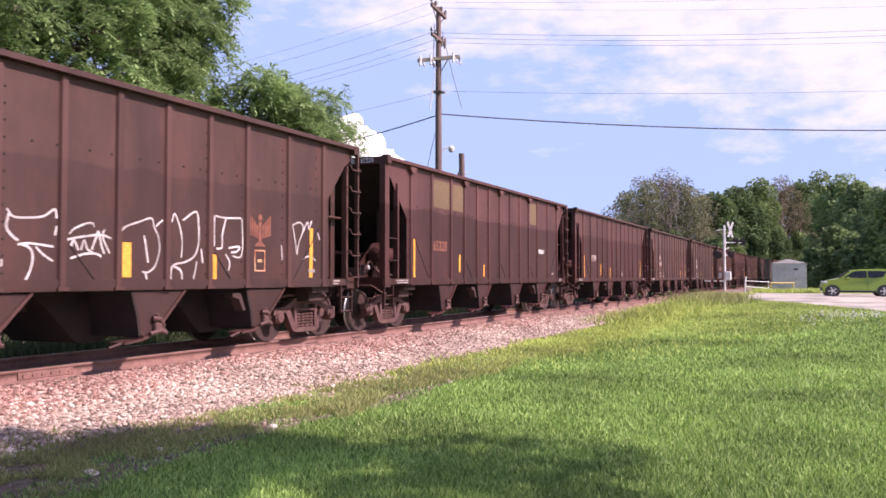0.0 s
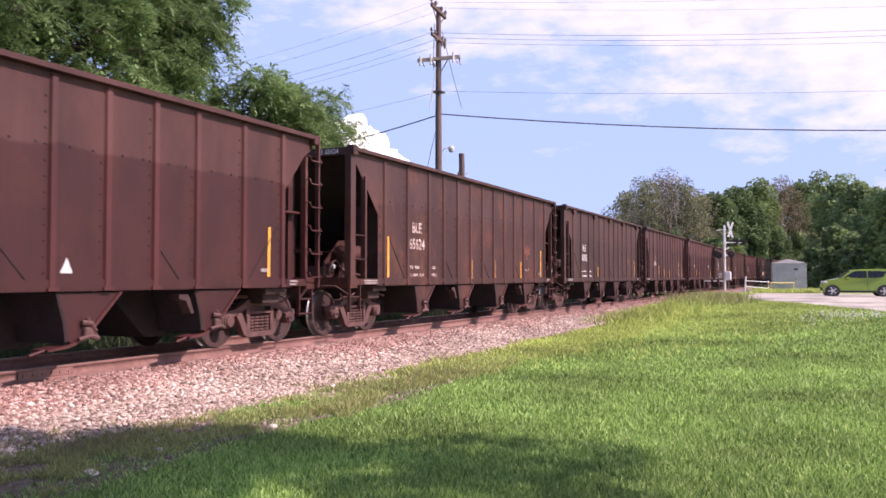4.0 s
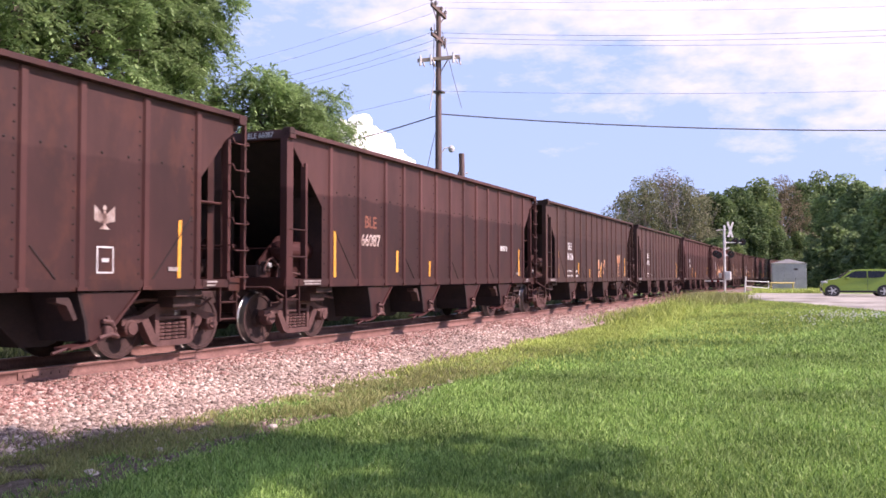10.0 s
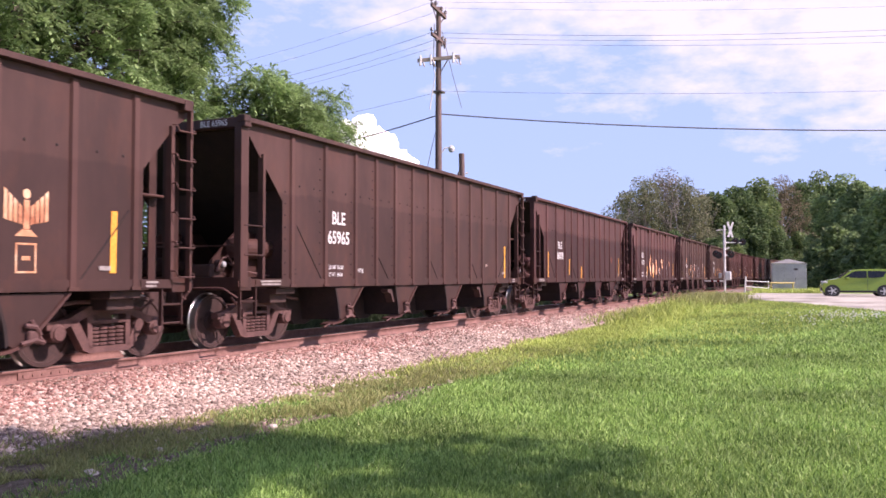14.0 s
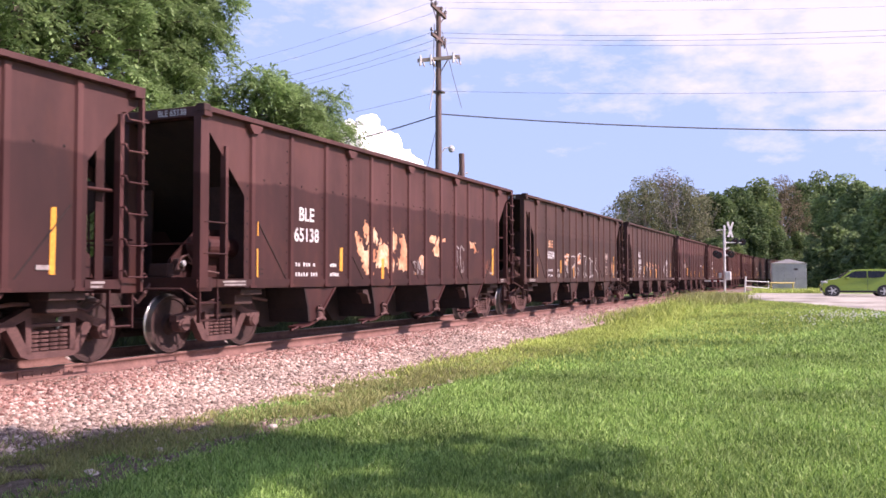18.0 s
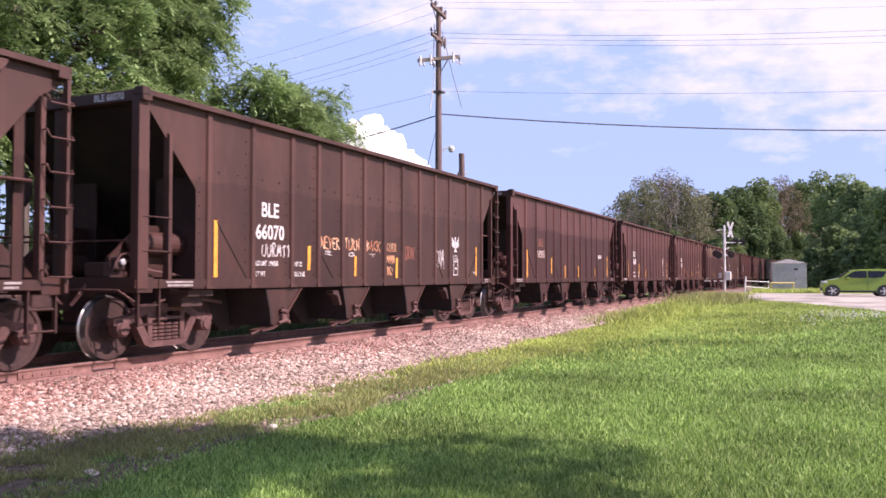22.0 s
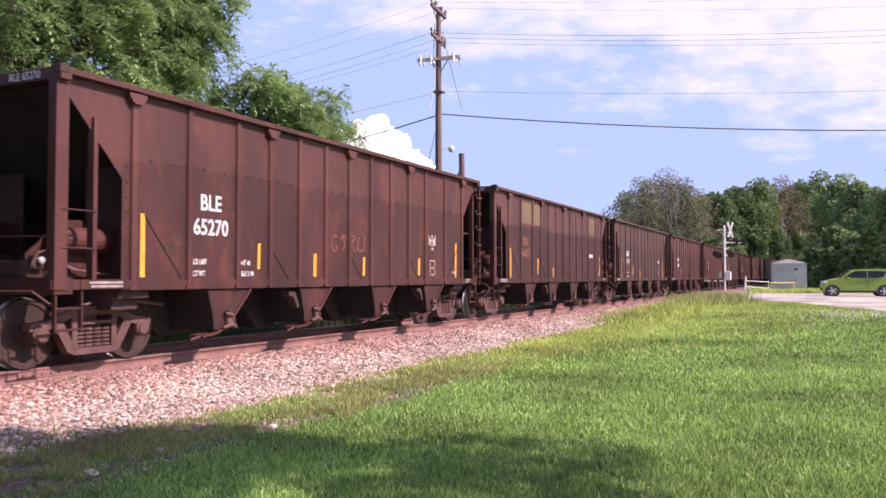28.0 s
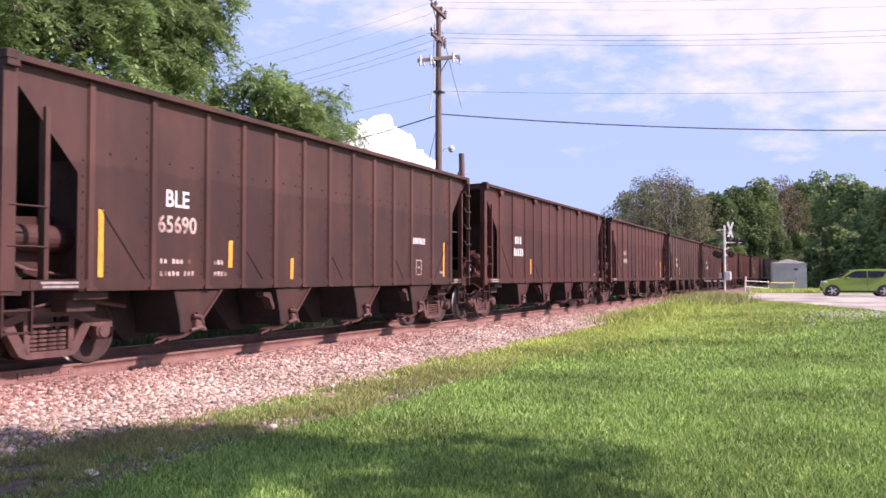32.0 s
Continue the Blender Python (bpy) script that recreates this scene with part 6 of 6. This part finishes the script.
for i, (x, y, hh, dry) in enumerate(FAR):
    material = (LEAF_BROWN if i % 3 == 2 else LEAF_FAR_GREY) if dry else (LEAF_FAR, LEAF_FAR_WARM, LEAF_FAR)[i % 3] if i < 11 else LEAF_EDGE
    hh = hh * (1.08 if dry and i < 5 else 1.0)
    wood_tree(x, y, hh, hh * 0.28, "half-bare brownish tree in the far woods" if dry else "dense green tree in the far woods", 13000 if dry else 17000, 0.2 if dry else 0.35 if hh > 16 else 0.28, 20 + i, material, GREY_BARK if dry else BARK)


def bare_tree(x, y, height, seed):
    """Pale dead limbs that fork three times."""
    t = thing("dead_tree", pose(x, y, -0.3), "pale bare dead tree at the edge of the woods", "tree")
    rng, bm = random.Random(seed), B()

    def limb(p, d, length, r, depth):
        q = p + d * length
        tube(bm, [p, p.lerp(q, 0.5) + Vector((rng.uniform(-0.1, 0.1), rng.uniform(-0.1, 0.1), 0)) * length, q], [r, r * 0.75, r * 0.5], 5)
        if depth:
            for _ in range(3):
                e = (d + Vector((rng.uniform(-0.7, 0.7), rng.uniform(-0.7, 0.7), rng.uniform(-0.1, 0.5)))).normalized()
                limb(p.lerp(q, rng.uniform(0.55, 1.0)), e, length * 0.62, r * 0.5, depth - 1)
    limb(Vector((0, 0, -0.2)), Vector((0, 0, 1)), height * 0.45, 0.22, 4)
    part("trunk", bm, GREY_BARK, t)


for i, (x, y, hh) in enumerate(((150.0, 30.5, 19), (152.0, 26.5, 20.5), (158.0, 25.5, 21), (147.0, 33.5, 17), (162.0, 20.5, 17.5), (150.0, 23.5, 19))):
    bare_tree(x, y, hh, 90 + i)

BUSHES = [(140.9, 16.7, 7.6), (158.0, 15.4, 7.8), (175.4, 13.4, 9.6), (184.7, 9.8, 11.6), (193.1, 5.8, 10.8), (115.1, 0.9, 6.2), (110.3, -0.7, 7.3), (106.7, -2.4, 6.4),
          (103.1, -4.2, 6.8), (101.8, -6.8, 6.7), (150, 18.5, 8), (146, 24, 9), (165, 17, 9.5), (205, 1, 10), (128, 19, 6), (122, 22, 6)]
for i, (x, y, hh) in enumerate(BUSHES):
    wood_tree(x, y, hh, hh * 0.42, "thick dark green bush at the foot of the woods", 7000, 0.27, 60 + i, LEAF_EDGE if 5 <= i < 10 else LEAF_FAR_WARM if i % 3 == 1 else LEAF_FAR, BARK, "bush", 0.02)


# ---- grass, weeds and loose stones ----
def blades(name, pts, height, width, material, seed, label):
    rng = np.random.default_rng(seed)
    n = len(pts)
    a = rng.random(n) * 2 * np.pi
    h = height * (0.5 + rng.random(n))
    w = width * (0.6 + 0.8 * rng.random(n))
    lean = rng.normal(size=(n, 2)) * 0.52 * h[:, None]
    d = np.stack([np.cos(a), np.sin(a), np.zeros(n)], 1)
    top = pts + np.concatenate([lean, h[:, None]], 1)
    v = np.stack([pts - d * w[:, None], pts + d * w[:, None], top], 1).reshape(-1, 3)
    ob = raw(name, v, np.arange(n * 3), 3, material)
    return tagged(ob, label, "grass", kind="stuff")


def fan_points(n, r0, r1, a0, a1, seed):
    """Points that thin out with distance from the near edge of the lawn."""
    rng = np.random.default_rng(seed)
    r = r0 * (r1 / r0) ** rng.random(n)
    a = np.radians(a0 + (a1 - a0) * rng.random(n))
    return np.stack([r * np.cos(a), r * np.sin(a)], 1), r


def on_road(x, y):
    edge = np.interp(x, [24, 32.8, 46.8, 58, 63.9], [-6.5, -1.7, 3.45, 7.3, 9.8])
    return (x > 24) & (x < 70) & (y < edge + 0.1)


def ground_many(x, y, step=0.25):
    """Heights of many points of the lawn, from a fine grid of it."""
    x0, y0 = x.min(), y.min()
    nx, ny = int((x.max() - x0) / step) + 2, int((y.max() - y0) / step) + 2
    grid = np.array([[ground_z(x0 + i * step, y0 + j * step) for j in range(ny)] for i in range(nx)])
    u, v = (x - x0) / step, (y - y0) / step
    i, j = u.astype(int), v.astype(int)
    u, v = u - i, v - j
    return grid[i, j] * (1 - u) * (1 - v) + grid[i + 1, j] * u * (1 - v) + grid[i, j + 1] * (1 - u) * v + grid[i + 1, j + 1] * u * v


def lawn():
    xy, r = fan_points(540000, 4.0, 62, -10, 62, 11)
    x, y = xy[:, 0], xy[:, 1]
    edge = 6.15 + 0.35 * np.sin(x * 0.9) + 0.2 * np.sin(x * 2.3 + 1)
    strip = 5.62 + 0.12 * np.sin(x * 1.1)
    bare = (np.abs(y - strip) < 0.3) & (x < 15) & (np.random.default_rng(5).random(len(x)) < 0.75)
    keep = (y < edge) & ~on_road(x, y) & ~bare
    xy, r = xy[keep], r[keep]
    z = ground_many(xy[:, 0], xy[:, 1])
    pts = np.concatenate([xy, z[:, None]], 1)
    g = blades("lawn_grass", pts, np.minimum(0.045 + r * 0.0011, 0.09), 0.003 + r * 0.00085, GRASS, 12, "thick mown green grass of the lawn")
    # sparse pale blades: the highlights on the mown grass put into colour
    some = (np.random.default_rng(6).random(len(r)) < 0.04) & (r < 28)
    blades("pale_stems", pts[some], np.full(some.sum(), 0.06), 0.0016 + r[some] * 0.0005, GLINT_BLADE, 13, "sparse pale blades as highlights in the mown lawn")
    # pale thin grass along the stones
    rng = np.random.default_rng(14)
    n = 90000
    x = 3.5 * (60 / 3.5) ** rng.random(n)
    y = 5.4 - 0.9 * np.clip((x - 13) / 12, 0, 1) * rng.random(n) + 1.7 * rng.random(n) + 0.25 * np.sin(x * 1.3)
    thin = rng.random(n) < np.clip((7.0 - y) / 1.2, 0.1, 1)
    x, y = x[thin], y[thin]
    tuft = np.array([noise.noise(Vector((a * 1.5, b * 1.9, 3.3))) for a, b in zip(x, y)])
    some = (x > 13) | (tuft > -0.12 - 0.2 * np.clip((x - 7) / 6, 0, 1))
    x, y = x[some], y[some]
    z = np.array([max(ground_z(a, b), -0.56 + 0.11 * max(0, 3.95 - (TRACK_Y - b)) / 0.6) for a, b in zip(x, y)])
    r = np.hypot(x, y)
    pts, close = np.stack([x, y, z], 1), x < 12 + 8 * rng.random(len(x))
    size, wide = np.minimum(0.05 + r * 0.002, 0.16), 0.003 + r * 0.0009
    blades("verge_grass", pts[~close], size[~close], wide[~close], WEED, 15, "pale yellowish grass along the ballast")
    blades("sparse_grass", pts[close], size[close], wide[close], THIN_GRASS, 19, "sparse greyish tufts of grass on bare earth")
    n = 9000
    x = rng.normal(42, 7, n)
    y = rng.normal(6.9, 0.9, n) + (x - 42) * 0.03
    ok = ~on_road(x, y) & (y < 8.2) & (x > 28)
    x, y = x[ok], y[ok]
    z = np.array([ground_z(a, b) for a, b in zip(x, y)])
    blades("tall_weeds", np.stack([x, y, z], 1), 0.3, 0.03, WEED, 16, "tall yellow-green weeds before the crossing")
    n = 2200
    x, y = rng.normal(45, 2.2, n), rng.normal(5.4, 0.9, n)
    ok = ~on_road(x, y)
    blades("tall_weeds", np.stack([x[ok], y[ok], np.full(ok.sum(), -0.05)], 1), 0.42, 0.025, THIN_GRASS, 20, "clump of tall weeds at the edge of the road")
    n = 110000
    x, y = rng.uniform(12, 47, n), rng.uniform(-3, 7.0, n)
    ok = ~on_road(x, y) & (rng.random(n) < np.clip((x - 17 + (y - 3) * 2.2) / 24, 0, 1))
    x, y = x[ok], y[ok]
    blades("pale_grass", np.stack([x, y, np.array([ground_z(a, b) for a, b in zip(x, y)])], 1), 0.1, 0.022, WEED, 27, "pale sunlit grass at the far end of the lawn")
    n = 420
    x, y = rng.normal(30.5, 1.6, n), rng.normal(-0.6, 1.0, n)
    ok = ~on_road(x, y)
    x, y = x[ok], y[ok]
    gravel("clover_flowers", x, y, np.array([ground_z(a, b) + 0.09 for a, b in zip(x, y)]), np.full(len(x), 0.022), WHITE_PAINT, 29, "small white clover flowers in the lawn")
    # far-side weeds, with the shade behind the train in their colour
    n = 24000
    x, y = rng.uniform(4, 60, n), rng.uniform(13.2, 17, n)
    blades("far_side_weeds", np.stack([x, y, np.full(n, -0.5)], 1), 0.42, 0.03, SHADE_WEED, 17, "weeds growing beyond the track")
    n = 6000
    x, y = rng.uniform(63, 74, n), rng.uniform(0.5, 5.0, n)
    ok = ~((x > 67.6) & (x < 71.5) & (y > 1.2) & (y < 4.6))
    blades("shed_weeds", np.stack([x[ok], y[ok], np.full(ok.sum(), -0.03)], 1), 0.34, 0.04, WEED, 18, "weeds round the shed and barrier")


def gravel(name, x, y, z, size, material, seed, label):
    rng = np.random.default_rng(seed)
    n = len(x)
    unit = np.array([(1, 0, 0), (-1, 0, 0), (0, 1, 0), (0, -1, 0), (0, 0, 1), (0, 0, -1)], float)
    faces = np.array([(0, 2, 4), (2, 1, 4), (1, 3, 4), (3, 0, 4), (2, 0, 5), (1, 2, 5), (3, 1, 5), (0, 3, 5)])
    q = rng.normal(size=(n, 4))
    q /= np.linalg.norm(q, axis=1)[:, None]
    w, a, b, c = q.T
    rot = np.stack([np.stack([1 - 2 * (b * b + c * c), 2 * (a * b - c * w), 2 * (a * c + b * w)], 1), np.stack([2 * (a * b + c * w), 1 - 2 * (a * a + c * c), 2 * (b * c - a * w)], 1),
                    np.stack([2 * (a * c - b * w), 2 * (b * c + a * w), 1 - 2 * (a * a + b * b)], 1)], 1)
    sz = (size * (0.55 + 0.9 * rng.random(n)))[:, None, None] * (0.6 + 0.6 * rng.random((n, 6, 1)))
    v = np.einsum("nij,kj->nki", rot, unit) * sz
    v[:, :, 2] *= 0.8
    v += np.stack([x, y, z], 1)[:, None, :]
    loops = (faces[None] + (np.arange(n) * 6)[:, None, None]).reshape(-1)
    ob = raw(name, v.reshape(-1, 3), loops, 3, material)
    return tagged(ob, label, "stones", kind="stuff")


def bed_z(side):
    return np.interp(np.abs(side), [1.3, 1.75, 2.6, 3.3, 3.9], [-0.17, -0.2, -0.36, -0.45, -0.56])


def stones():
    rng = np.random.default_rng(21)
    n = 130000
    x = 4.0 * (62 / 4.0) ** rng.random(n)
    y = 6.35 + 3.0 * rng.random(n)
    keep = (y > 6.75 + 0.3 * np.sin(x * 1.3)) | (rng.random(n) < 0.12)
    x, y = x[keep], y[keep]
    near = np.hypot(x, y)
    z = np.maximum(bed_z(y - TRACK_Y), -0.47) + 0.005
    size = (0.024 + 0.0004 * near) * (0.75 + 0.8 * rng.random(len(x)) ** 3)
    rusty = rng.random(len(x)) < np.clip((y - 7.9 - 0.2 * np.sin(x * 0.7)) / 1.1, 0, 0.85)
    gravel("ballast_stones", x[~rusty], y[~rusty], z[~rusty], size[~rusty], STONE, 22, "pinkish grey crushed stone along the track")
    gravel("rusty_ballast_stones", x[rusty], y[rusty], z[rusty], size[rusty], RUST_STONE, 23, "rust-stained crushed stone beside the rail")
    n = 4200
    x = 4.0 * (20 / 4.0) ** rng.random(n)
    y = 5.72 + rng.normal(0, 0.24, n) + np.clip(9 - x, 0, 4) * 0.3 * rng.random(n)
    gravel("scattered_stones", x, y, np.full(n, -0.45), 0.006 + 0.03 * rng.random(n) ** 4, STONE, 24, "stones scattered in the grass")
    for i, (sx, sy, r) in enumerate(((5.27, 5.64, 0.07), (6.27, 5.82, 0.055), (12.15, 5.43, 0.06), (7.75, 5.6, 0.05))):
        bm = B()
        bmesh.ops.create_icosphere(bm, subdivisions=2, radius=r)
        for v in bm.verts:
            v.co *= 1 + 0.5 * noise.noise(v.co * 14 + Vector((i, 0, 0)))
            v.co.z *= 0.6
        o = part("stone", bm, STONE)
        o.location = (sx, sy, -0.44)
        tagged(o, "pale lump of stone lying in the grass", "stone", "loose stones")


def soil_strip():
    """Bare earth showing in a line along the edge of the lawn."""
    xs = np.arange(3.0, 17.0, 0.12)
    verts, loops = [], []
    for x in xs:
        k = 1 - smooth(12, 17, x)
        low = 5.62 + 0.12 * math.sin(x * 1.1) - max(0.02, 0.34 + 0.3 * noise.noise(Vector((x * 0.9, 0, 7)))) * k
        for y in (low, low + 0.4 * k + 0.01, low + (0.75 + 0.75 * (1 - smooth(6, 11, x))) * k + 0.02):
            verts.append((x, y, ground_z(x, y) + 0.012))
    for i in range(len(xs) - 1):
        for j in range(2):
            loops += [i * 3 + j, i * 3 + 3 + j, i * 3 + 4 + j, i * 3 + 1 + j]
    tagged(raw("soil_strip", verts, loops, 4, SOIL), "strip of bare dark earth along the lawn", "soil", kind="structure")


lawn()
soil_strip()
stones()


# ---- clouds ----
def cloud_sheet():
    m, nodes, links, b = mat("thin_cloud")
    tc = nodes.new("ShaderNodeTexCoord").outputs["Object"]
    n1 = noise_node(nodes, links, tc, 0.0022, 7, 0.62, (1, 1, 2.6))
    sep = nodes.new("ShaderNodeSeparateXYZ")
    links.new(tc, sep.inputs[0])
    def term(src, k, add):
        q = nodes.new("ShaderNodeMath")
        q.operation = "MULTIPLY_ADD"
        links.new(src, q.inputs[0])
        q.inputs[1].default_value = k
        if isinstance(add, float):
            q.inputs[2].default_value = add
        else:
            links.new(add, q.inputs[2])
        return q.outputs[0]
    v = term(sep.outputs["Z"], 0.00055, -0.33)
    v = term(sep.outputs["Y"], -0.00016, v)
    v = term(n1, 1.0, v)
    r = ramp(nodes, [(0.44, (0, 0, 0)), (0.70, (0.92,) * 3)])
    links.new(v, r.inputs[0])
    em = nodes.new("ShaderNodeEmission")
    em.inputs["Strength"].default_value = 1.0
    links.new(mixed(nodes, links, "MIX", r.outputs[0], (0.29, 0.455, 0.72), (0.67, 0.71, 0.77)), em.inputs["Color"])
    tr = nodes.new("ShaderNodeBsdfTransparent")
    mx = nodes.new("ShaderNodeMixShader")
    mx.inputs[0].default_value = 0.92
    links.new(tr.outputs[0], mx.inputs[1])
    links.new(em.outputs[0], mx.inputs[2])
    links.new(mx.outputs[0], nodes["Material Output"].inputs["Surface"])
    verts, R = [], 3800
    na, ne = 40, 14
    for i in range(na + 1):
        a = radians(-35 + 110 * i / na)
        for j in range(ne + 1):
            e = radians(1 + 33 * j / ne)
            verts.append((R * math.cos(a) * math.cos(e), R * math.sin(a) * math.cos(e), R * math.sin(e)))
    loops = [k for i in range(na) for j in range(ne) for k in (i * (ne + 1) + j, (i + 1) * (ne + 1) + j, (i + 1) * (ne + 1) + j + 1, i * (ne + 1) + j + 1)]
    ob = raw("cloud_backdrop", verts, loops, 4, m)
    ob.data.shade_smooth()
    return tagged(ob, "thin white high cloud in a pale blue sky", "sky", kind="structure")


def cumulus():
    m, nodes, links, b = mat("cumulus_white", 1.0)
    b.inputs["Base Color"].default_value = (0.9, 0.9, 0.9, 1)
    b.inputs["Specular IOR Level"].default_value = 0.0
    b.inputs["Emission Color"].default_value, b.inputs["Emission Strength"].default_value = (1.0, 0.96, 0.98, 1), 0.34
    t = thing("cumulus_cloud", pose(0, 0, 0), "bright white heaped cloud low in the sky", "cloud")
    rng = random.Random(5)
    for i in range(46):
        u = i / 45
        across = -330 + 640 * u
        if u > 0.76:
            break
        crest = 120 + 130 * math.exp(-((u - 0.43) / 0.22) ** 2) if u < 0.61 else 130 - 420 * (u - 0.61)
        for z in (crest * rng.uniform(0.75, 1.0), crest * rng.uniform(0.0, 0.7)):
            bm = B()
            bmesh.ops.create_icosphere(bm, subdivisions=3, radius=rng.uniform(20, 42))
            for v in bm.verts:
                v.co *= 1 + 0.4 * noise.noise(v.co * 0.05 + Vector((i * 3.1, 0, 0))) + 0.16 * noise.noise(v.co * 0.13)
            o = part("puff", bm, m, t, smooth=True)
            o.location = Vector((2600, 1500, 310 + z)) + ARM * across + ACROSS * rng.uniform(-60, 60)
    return t


def sun_cloud():
    """A ragged bank of thin cloud that crosses the sun; its middle lies on the way to the sun."""
    m, nodes, links, b = mat("drifting_cloud")
    tc = nodes.new("ShaderNodeTexCoord").outputs["Object"]
    n1 = noise_node(nodes, links, tc, 0.02, 5, 0.6)
    sep = nodes.new("ShaderNodeSeparateXYZ")
    links.new(tc, sep.inputs[0])
    wob = nodes.new("ShaderNodeMath")
    wob.operation = "MULTIPLY_ADD"
    links.new(n1, wob.inputs[0])
    wob.inputs[1].default_value = 16.0
    links.new(sep.outputs["Y"], wob.inputs[2])
    cover = nodes.new("ShaderNodeValToRGB")
    span = nodes.new("ShaderNodeMapRange")
    span.inputs["From Min"].default_value, span.inputs["From Max"].default_value = -120.0, 180.0
    links.new(wob.outputs[0], span.inputs["Value"])
    for e in range(2):
        cover.color_ramp.elements.new(0.5)
    for e, (p, c) in zip(cover.color_ramp.elements, ((0.15, 0.0), (0.29, 0.74), (0.40, 0.74), (0.78, 0.0))):
        e.position, e.color = p, (c, c, c, 1)
    links.new(span.outputs[0], cover.inputs[0])
    white = nodes.new("ShaderNodeBsdfTranslucent")
    white.inputs["Color"].default_value = (0.85, 0.86, 0.88, 1)
    clear = nodes.new("ShaderNodeBsdfTransparent")
    mx = nodes.new("ShaderNodeMixShader")
    end = nodes.new("ShaderNodeMapRange")
    end.inputs["From Min"].default_value, end.inputs["From Max"].default_value = 130.0, 30.0
    links.new(sep.outputs["X"], end.inputs["Value"])
    both = nodes.new("ShaderNodeMath")
    both.operation = "MULTIPLY"
    links.new(cover.outputs[0], both.inputs[0])
    links.new(end.outputs[0], both.inputs[1])
    links.new(both.outputs[0], mx.inputs[0])
    links.new(clear.outputs[0], mx.inputs[1])
    links.new(white.outputs[0], mx.inputs[2])
    links.new(mx.outputs[0], nodes["Material Output"].inputs["Surface"])
    nx, ny = 40, 24
    verts = [(-450 + 600 * i / nx, -120 + 300 * j / ny, 14 * noise.noise(Vector((i * 0.4, j * 0.5, 2)))) for i in range(nx + 1) for j in range(ny + 1)]
    loops = [k for i in range(nx) for j in range(ny) for k in (i * (ny + 1) + j, (i + 1) * (ny + 1) + j, (i + 1) * (ny + 1) + j + 1, i * (ny + 1) + j + 1)]
    ob = raw("cloud_bank", verts, loops, 4, m)
    ob.data.shade_smooth()
    return tagged(ob, "ragged thin white cloud drifting across the sun", "cloud", kind="structure")


CLOUD_SHEET = cloud_sheet()
SUN_CLOUD = sun_cloud()
CUMULUS = cumulus()


# ---- what moves ----
def motions():
    for c in (CLOUD_SHEET, CUMULUS):
        walk(c, [(0.0, pose(0, 0, 0)), (32.0, pose(0, 0, 0, 0, 0, -2.0))])
    over = SUN_WAY * (400 / SUN_WAY.z) + Vector((0, 15, 0))
    walk(SUN_CLOUD, [(t, pose(over.x, over.y - 25 * (t - 6.5), over.z)) for t in (0.0, 8.0, 16.0, 24.0, 32.0)])
    times = [i * 0.5 for i in range(65)]
    for car, s0 in zip(CARS, CAR_S0):
        rows = []
        for t in times:
            x, y, a = on_track(s0 - advance(t))
            rows.append((t, pose(x, y, 0, 0, 0, math.degrees(a))))
        walk(car, rows)
    fine = [i / 15 for i in range(481)]
    spin = [math.degrees(advance(t) / 0.457) for t in fine]
    for car in CARS:
        for tr in car.children:
            if tr.name.startswith("truck"):
                for w in tr.children:
                    if w.name.startswith("wheelset"):
                        x = w.location.x
                        walk(w, [(t, pose(x, 0, 0.457, 0, -d, 0)) for t, d in zip(fine, spin)])


motions()
